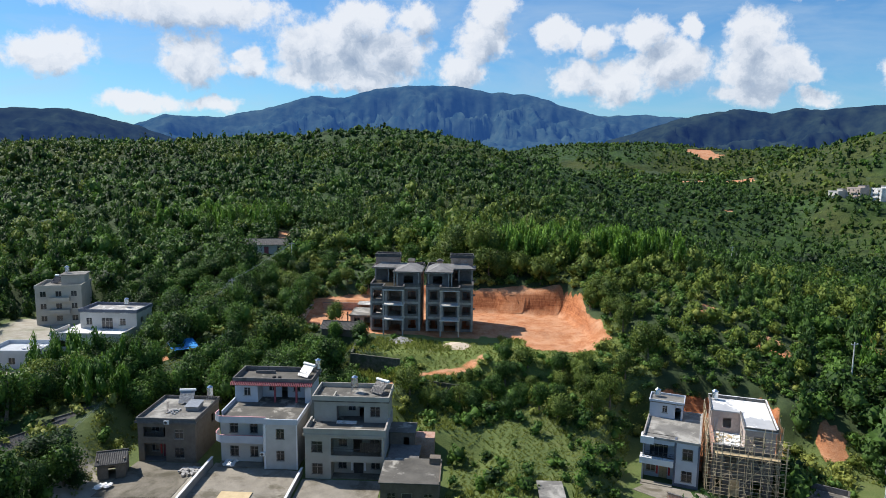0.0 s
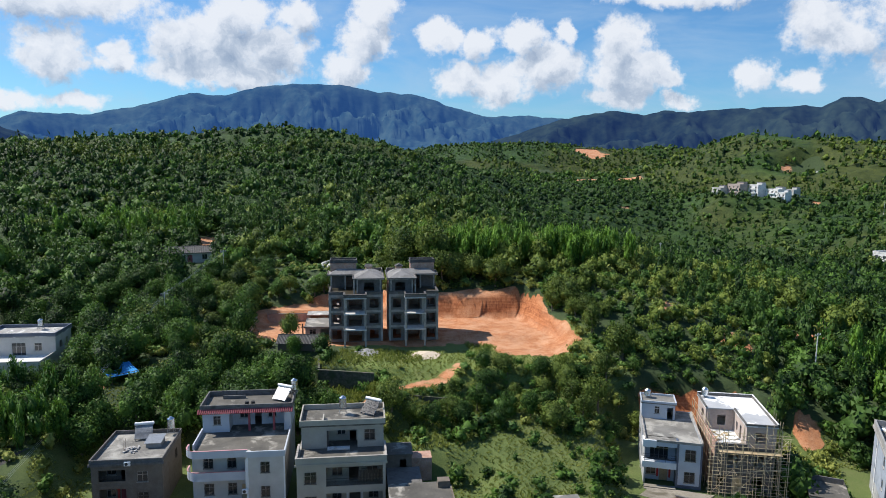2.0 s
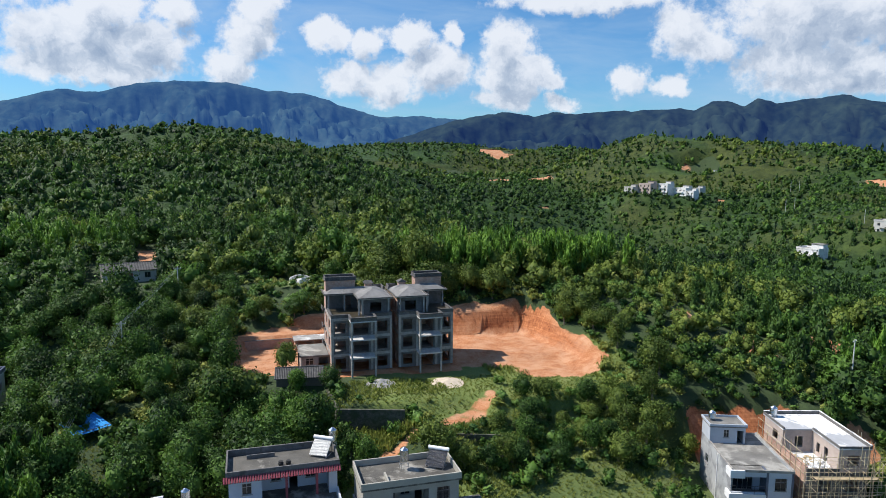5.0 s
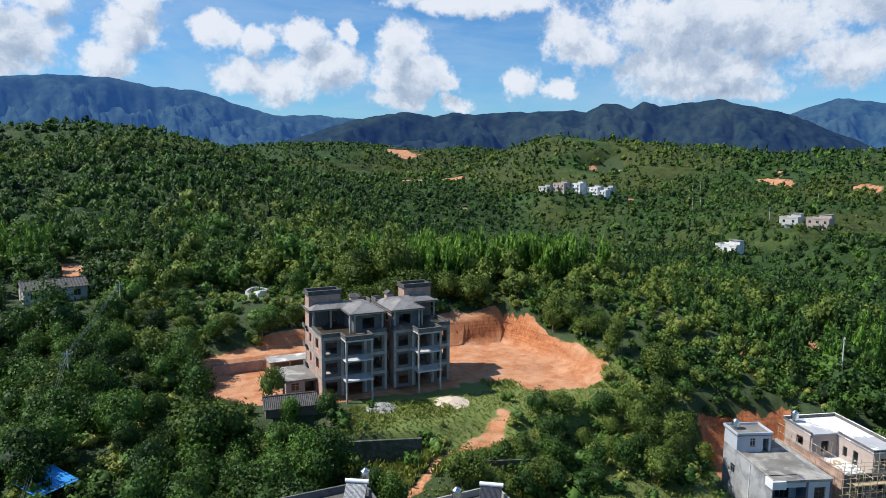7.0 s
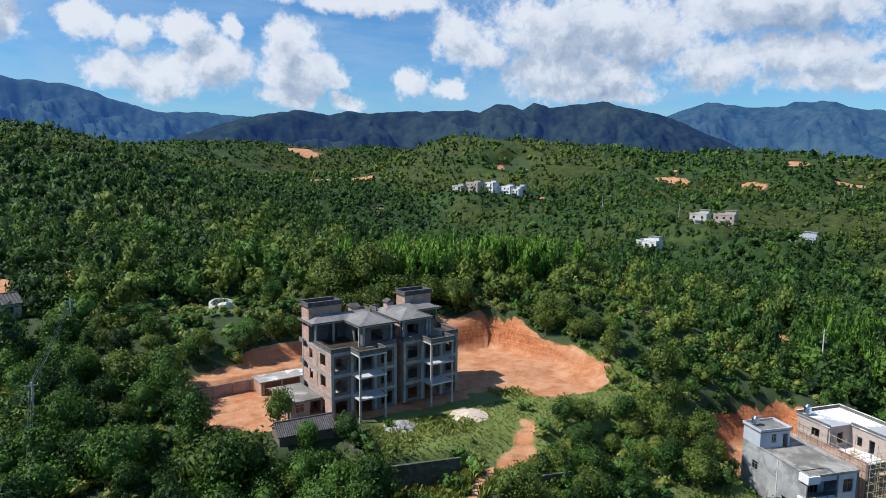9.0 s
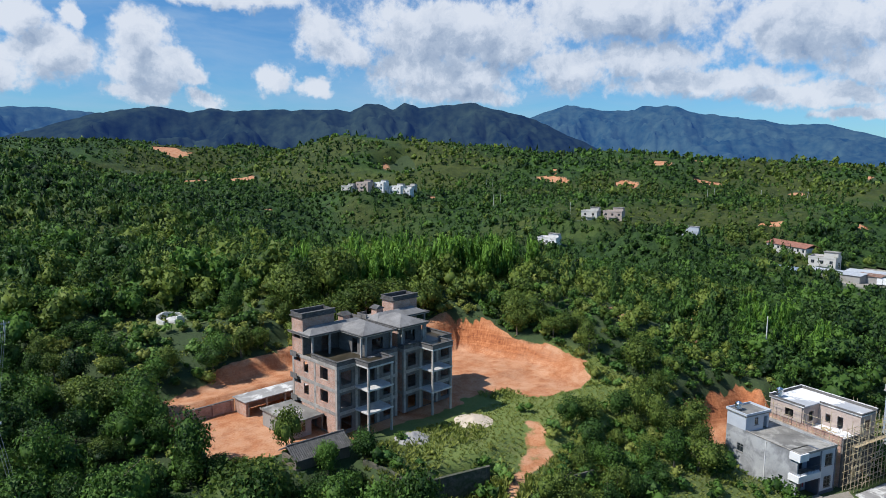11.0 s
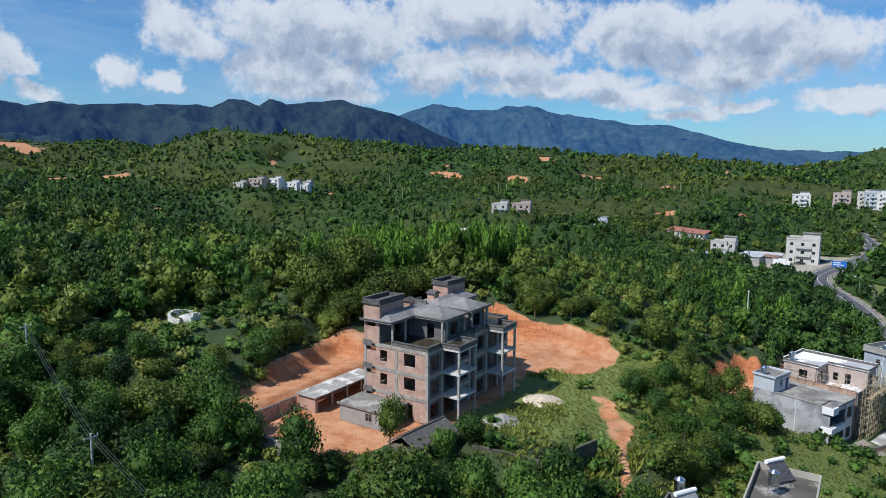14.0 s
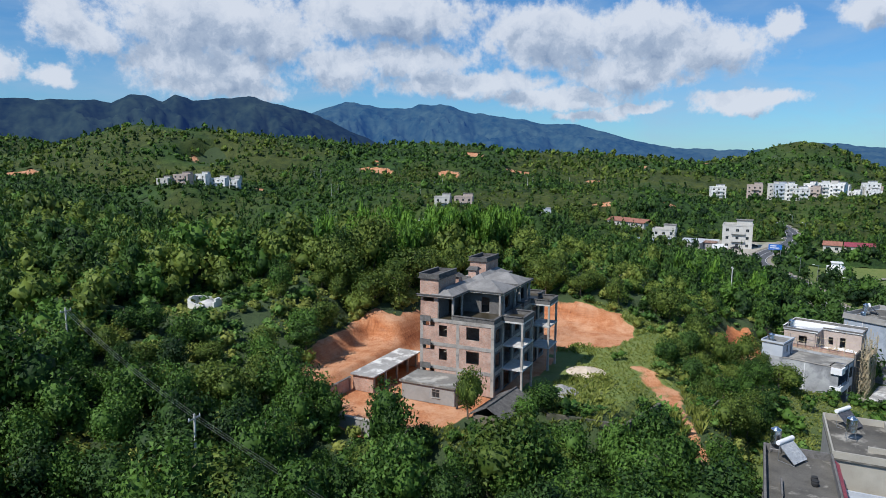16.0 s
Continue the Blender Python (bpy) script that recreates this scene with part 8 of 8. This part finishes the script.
def canopy(name, r0, r1, step, cell, seed, lift):
    az = np.radians(np.arange(-113, 49, math.degrees(step)))
    r = r0 * np.exp(np.arange(0, math.log(r1 / r0), step))
    A, R = np.meshgrid(az, r)
    rng = np.random.RandomState(seed)
    A = A + rng.uniform(-0.3, 0.3, A.shape) * step
    R = R * (1 + rng.uniform(-0.3, 0.3, A.shape) * step)
    X, Y = -20 - R * np.sin(A), 100 + R * np.cos(A)
    m = wooded(X, Y).astype(float)
    soft = m
    for _ in range(5):
        pad = np.pad(soft, 1, mode="edge")
        soft = (pad[:-2, 1:-1] + pad[2:, 1:-1] + pad[1:-1, :-2] + pad[1:-1, 2:] + soft) / 5
    low = np.where(bushy(X, Y), 0.85, 1.1)
    Z = height(X, Y) - 0.6 + soft * (0.7 + lift * low * (domes(X, Y, cell, seed) * 1.3 + 1.6 * fbm(X, Y, 5, 2)))
    n, k = A.shape
    idx = np.arange(n * k).reshape(n, k)
    q = np.stack([idx[:-1, :-1], idx[:-1, 1:], idx[1:, 1:], idx[1:, :-1]], -1).reshape(-1, 4)
    q = q[(m.ravel()[q].max(1) > 0)][:, ::-1]
    used, inv = np.unique(q, return_inverse=True)
    P = np.stack([X, Y, Z], -1).reshape(-1, 3)[used]
    me = bpy.data.meshes.new(name)
    me.from_pydata(P.tolist(), [], inv.reshape(-1, 4).tolist())
    me.polygons.foreach_set("use_smooth", np.ones(len(q), bool))
    at = me.attributes.new("scrubby", "FLOAT", "POINT")
    at.data.foreach_set("value", np.clip(smooth((fbm(P[:, 0], P[:, 1], 80, 3) + 0.42 * smooth((P[:, 0] - 120) / 250) + 0.0) / 0.5), 0, 1))
    me.materials.append(M_CANOPY)
    tagged(new(name, me), "closed green canopy of the wooded hills", "woods", kind="stuff")


M_CANOPY, t, b = material("canopy", 0.75)
b.inputs["Specular IOR Level"].default_value = 0.2
pos = t.nodes.new("ShaderNodeNewGeometry").outputs["Position"]
n1, n2, n3 = noise_tex(t, pos, 0.14, 3, 0.6), noise_tex(t, pos, 0.9, 4, 0.7), noise_tex(t, pos, 0.02, 3)
f = fmath(t, "ADD", fmath(t, "MULTIPLY", n1, 0.5), fmath(t, "MULTIPLY_ADD", n2, 0.35, fmath(t, "MULTIPLY", n3, 0.25)))
sa = t.nodes.new("ShaderNodeAttribute")
sa.attribute_name = "scrubby"
t.links.new(mix(t, sa.outputs["Fac"], ramp(t, f, (0.40, (0.007, 0.022, 0.006)), (0.68, (0.048, 0.094, 0.020))), ramp(t, f, (0.40, (0.014, 0.028, 0.007)), (0.68, (0.080, 0.097, 0.022)))), b.inputs["Base Color"])
bp = t.nodes.new("ShaderNodeBump")
bp.inputs["Strength"].default_value, bp.inputs["Distance"].default_value = 0.8, 0.8
t.links.new(n2, bp.inputs["Height"])
t.links.new(bp.outputs[0], b.inputs["Normal"])
canopy("canopy", 150, 460, 0.0085, 5.0, 61, 0.75)
canopy("canopy", 425, 1300, 0.0075, 7.0, 62, 0.4)

# bamboo groves
def grove(name, boxes_, n, label, seed):
    rng = np.random.RandomState(seed)
    P = []
    for cx, cy, hx, hy in boxes_:
        m = int(n * hx * hy / sum(b[2] * b[3] for b in boxes_))
        P.append(np.stack([cx + rng.uniform(-hx, hx, m), cy + rng.uniform(-hy, hy, m)], 1))
    P = np.vstack(P)
    P = P[soil(P[:, 0], P[:, 1]) < 0.2]
    w = rng.uniform(1.2, 2.1, len(P))
    h = rng.uniform(3.6, 5.4, len(P))
    var = [crown_arrays(rng, 330, 0.13, OCTA, "plume", 10) for _ in range(7)]
    V, F, N = scatter(var, np.stack([P[:, 0], P[:, 1], height(P[:, 0], P[:, 1]) + h * 0.85], 1), np.stack([w, h], 1), rng)
    joined(name, V, F, N, M_BAMBOO, label, "bamboo")


grove("bamboo_grove", [(20, 181, 21, 7), (44, 172, 8, 7)], 130, "bright green bamboo grove behind the red cut", 3)
grove("bamboo_grove", [(-92, 232, 26, 10), (84, 118, 9, 8), (100, 128, 7, 6)], 90, "bright green bamboo clumps on the slope", 4)
grove("bamboo_grove", [(-66, 112, 7, 8), (-78, 122, 8, 6)], 40, "feathery bamboo clumps behind the old sheds", 6)


# scrub and grass
def open_ground(x, y):
    ok = (soil(x, y) < 0.45)
    for cx, cy, hx, hy, turn in ((-32, 96, 22, 15, 0), (-8, 90, 5, 7, 0), (-8, 101, 5, 3, 0), (34, 99, 9, 13, -18), (64, 86, 10, 11, -33), (24, 83, 8, 2.2, 17), (38, 84.6, 8, 2.2, 0), (50, 79.5, 7, 2.2, -38), (66, 66, 11, 2.2, -42), (-11, 148.5, 17, 10.5, 0), (-95, 148, 18, 14, 0), (-95, 126, 12, 6, 0), (-28, 140, 5, 4, 0), (40, 89, 9, 3.5, -20), (-45, 91, 10, 7, 0), (12, 87, 2.5, 3, 0)):
        ok &= box_distance(x, y, cx, cy, hx, hy, turn) > 0.3
    return ok & (road_distance(x, y)[0] > 6)


rng = np.random.RandomState(51)
X, Y = spots(rng, 2.2, 0, 92, -2, 130, open_ground)
k = rng.rand(len(X)) < np.where(wooded(X, Y), 0.85, np.where(box_distance(X, Y, 10, 96, 16, 12) < 1, 0.5, np.where((box_distance(X, Y, -24, 182, 16, 12) < 1) | (box_distance(X, Y, 26, 89, 6, 8) < 1), 0.85, np.where(box_distance(X, Y, 40, 98, 34, 24) < 1, 0.92, 0.45))))
k &= ~((box_distance(X, Y, 5, 135, 20, 7.5) < 1) & (rng.rand(len(X)) < 0.90))
k &= box_distance(X, Y, -24, 187, 4, 3.5) > 0
X, Y = X[k], Y[k]
kind = np.digitize(fbm(X, Y, 14, 2) + rng.normal(0, 0.16, len(X)), (-0.06, 0.12))
for i, (mat, lab) in enumerate(((M_LEAF, "dark green bushes on the slopes"), (M_SHRUB, "green scrub and saplings covering the slopes"), (M_GRASS, "pale green scrub and tall weeds"))):
    kk = kind == i
    n = int(kk.sum())
    w = rng.uniform(0.7, 1.5, n) + 1.1 * rng.rand(n) ** 3
    h = w * rng.uniform(0.6, 1.1, n)
    var = [crown_arrays(rng, 84, 0.17, OCTA, "round", 5) for _ in range(8)]
    V, F, N = scatter(var, np.stack([X[kk], Y[kk], height(X[kk], Y[kk]) + h * 0.55], 1), np.stack([w, h], 1), rng)
    joined("scrub", V, F, N, mat, lab, "scrub")


def blades(rng, n=9, tall=1.0):
    """One tuft: bent blades that lean outwards."""
    P, F = [], []
    for i in range(n):
        a, lean = rng.uniform(0, 6.28), rng.uniform(0.15, 0.8)
        d = np.array([math.cos(a), math.sin(a), 0])
        s = np.array([-d[1], d[0], 0]) * 0.05
        b = d * rng.uniform(0, 0.25)
        t = tall * rng.uniform(0.6, 1.1)
        P += [b - s, b + s, b + d * lean * 0.45 * t + s * 1.6 + (0, 0, 0.7 * t), b + d * lean * t + (0, 0, 0.85 * t)]
        F.append([4 * i, 4 * i + 1, 4 * i + 2, 4 * i + 3])
    return np.array(P), np.array(F), np.tile((0.0, 0.0, 1.0), (len(P), 1))


X, Y = spots(rng, 0.62, 0, 66, 2, 118, open_ground)
k = ~wooded(X, Y) | (box_distance(X, Y, 8, 112, 24, 26) < 1)
k &= rng.rand(len(X)) < 0.85
X, Y = X[k], Y[k]
tall = np.where(box_distance(X, Y, -18, 121.6, 8, 1.6, -17) < 1, 1.7, np.where(fbm(X, Y, 9, 2) > 0.1, 0.75, 0.4)) * rng.uniform(0.7, 1.3, len(X))
var = [blades(rng) for _ in range(10)]
V, F, N = scatter(var, np.stack([X, Y, height(X, Y) - 0.03], 1), np.stack([np.clip(tall, 0.5, 1.2), tall], 1), rng)
joined("grass", V, F, N, M_GRASS, "long green and straw-coloured grass on the terrace", "grass", False)
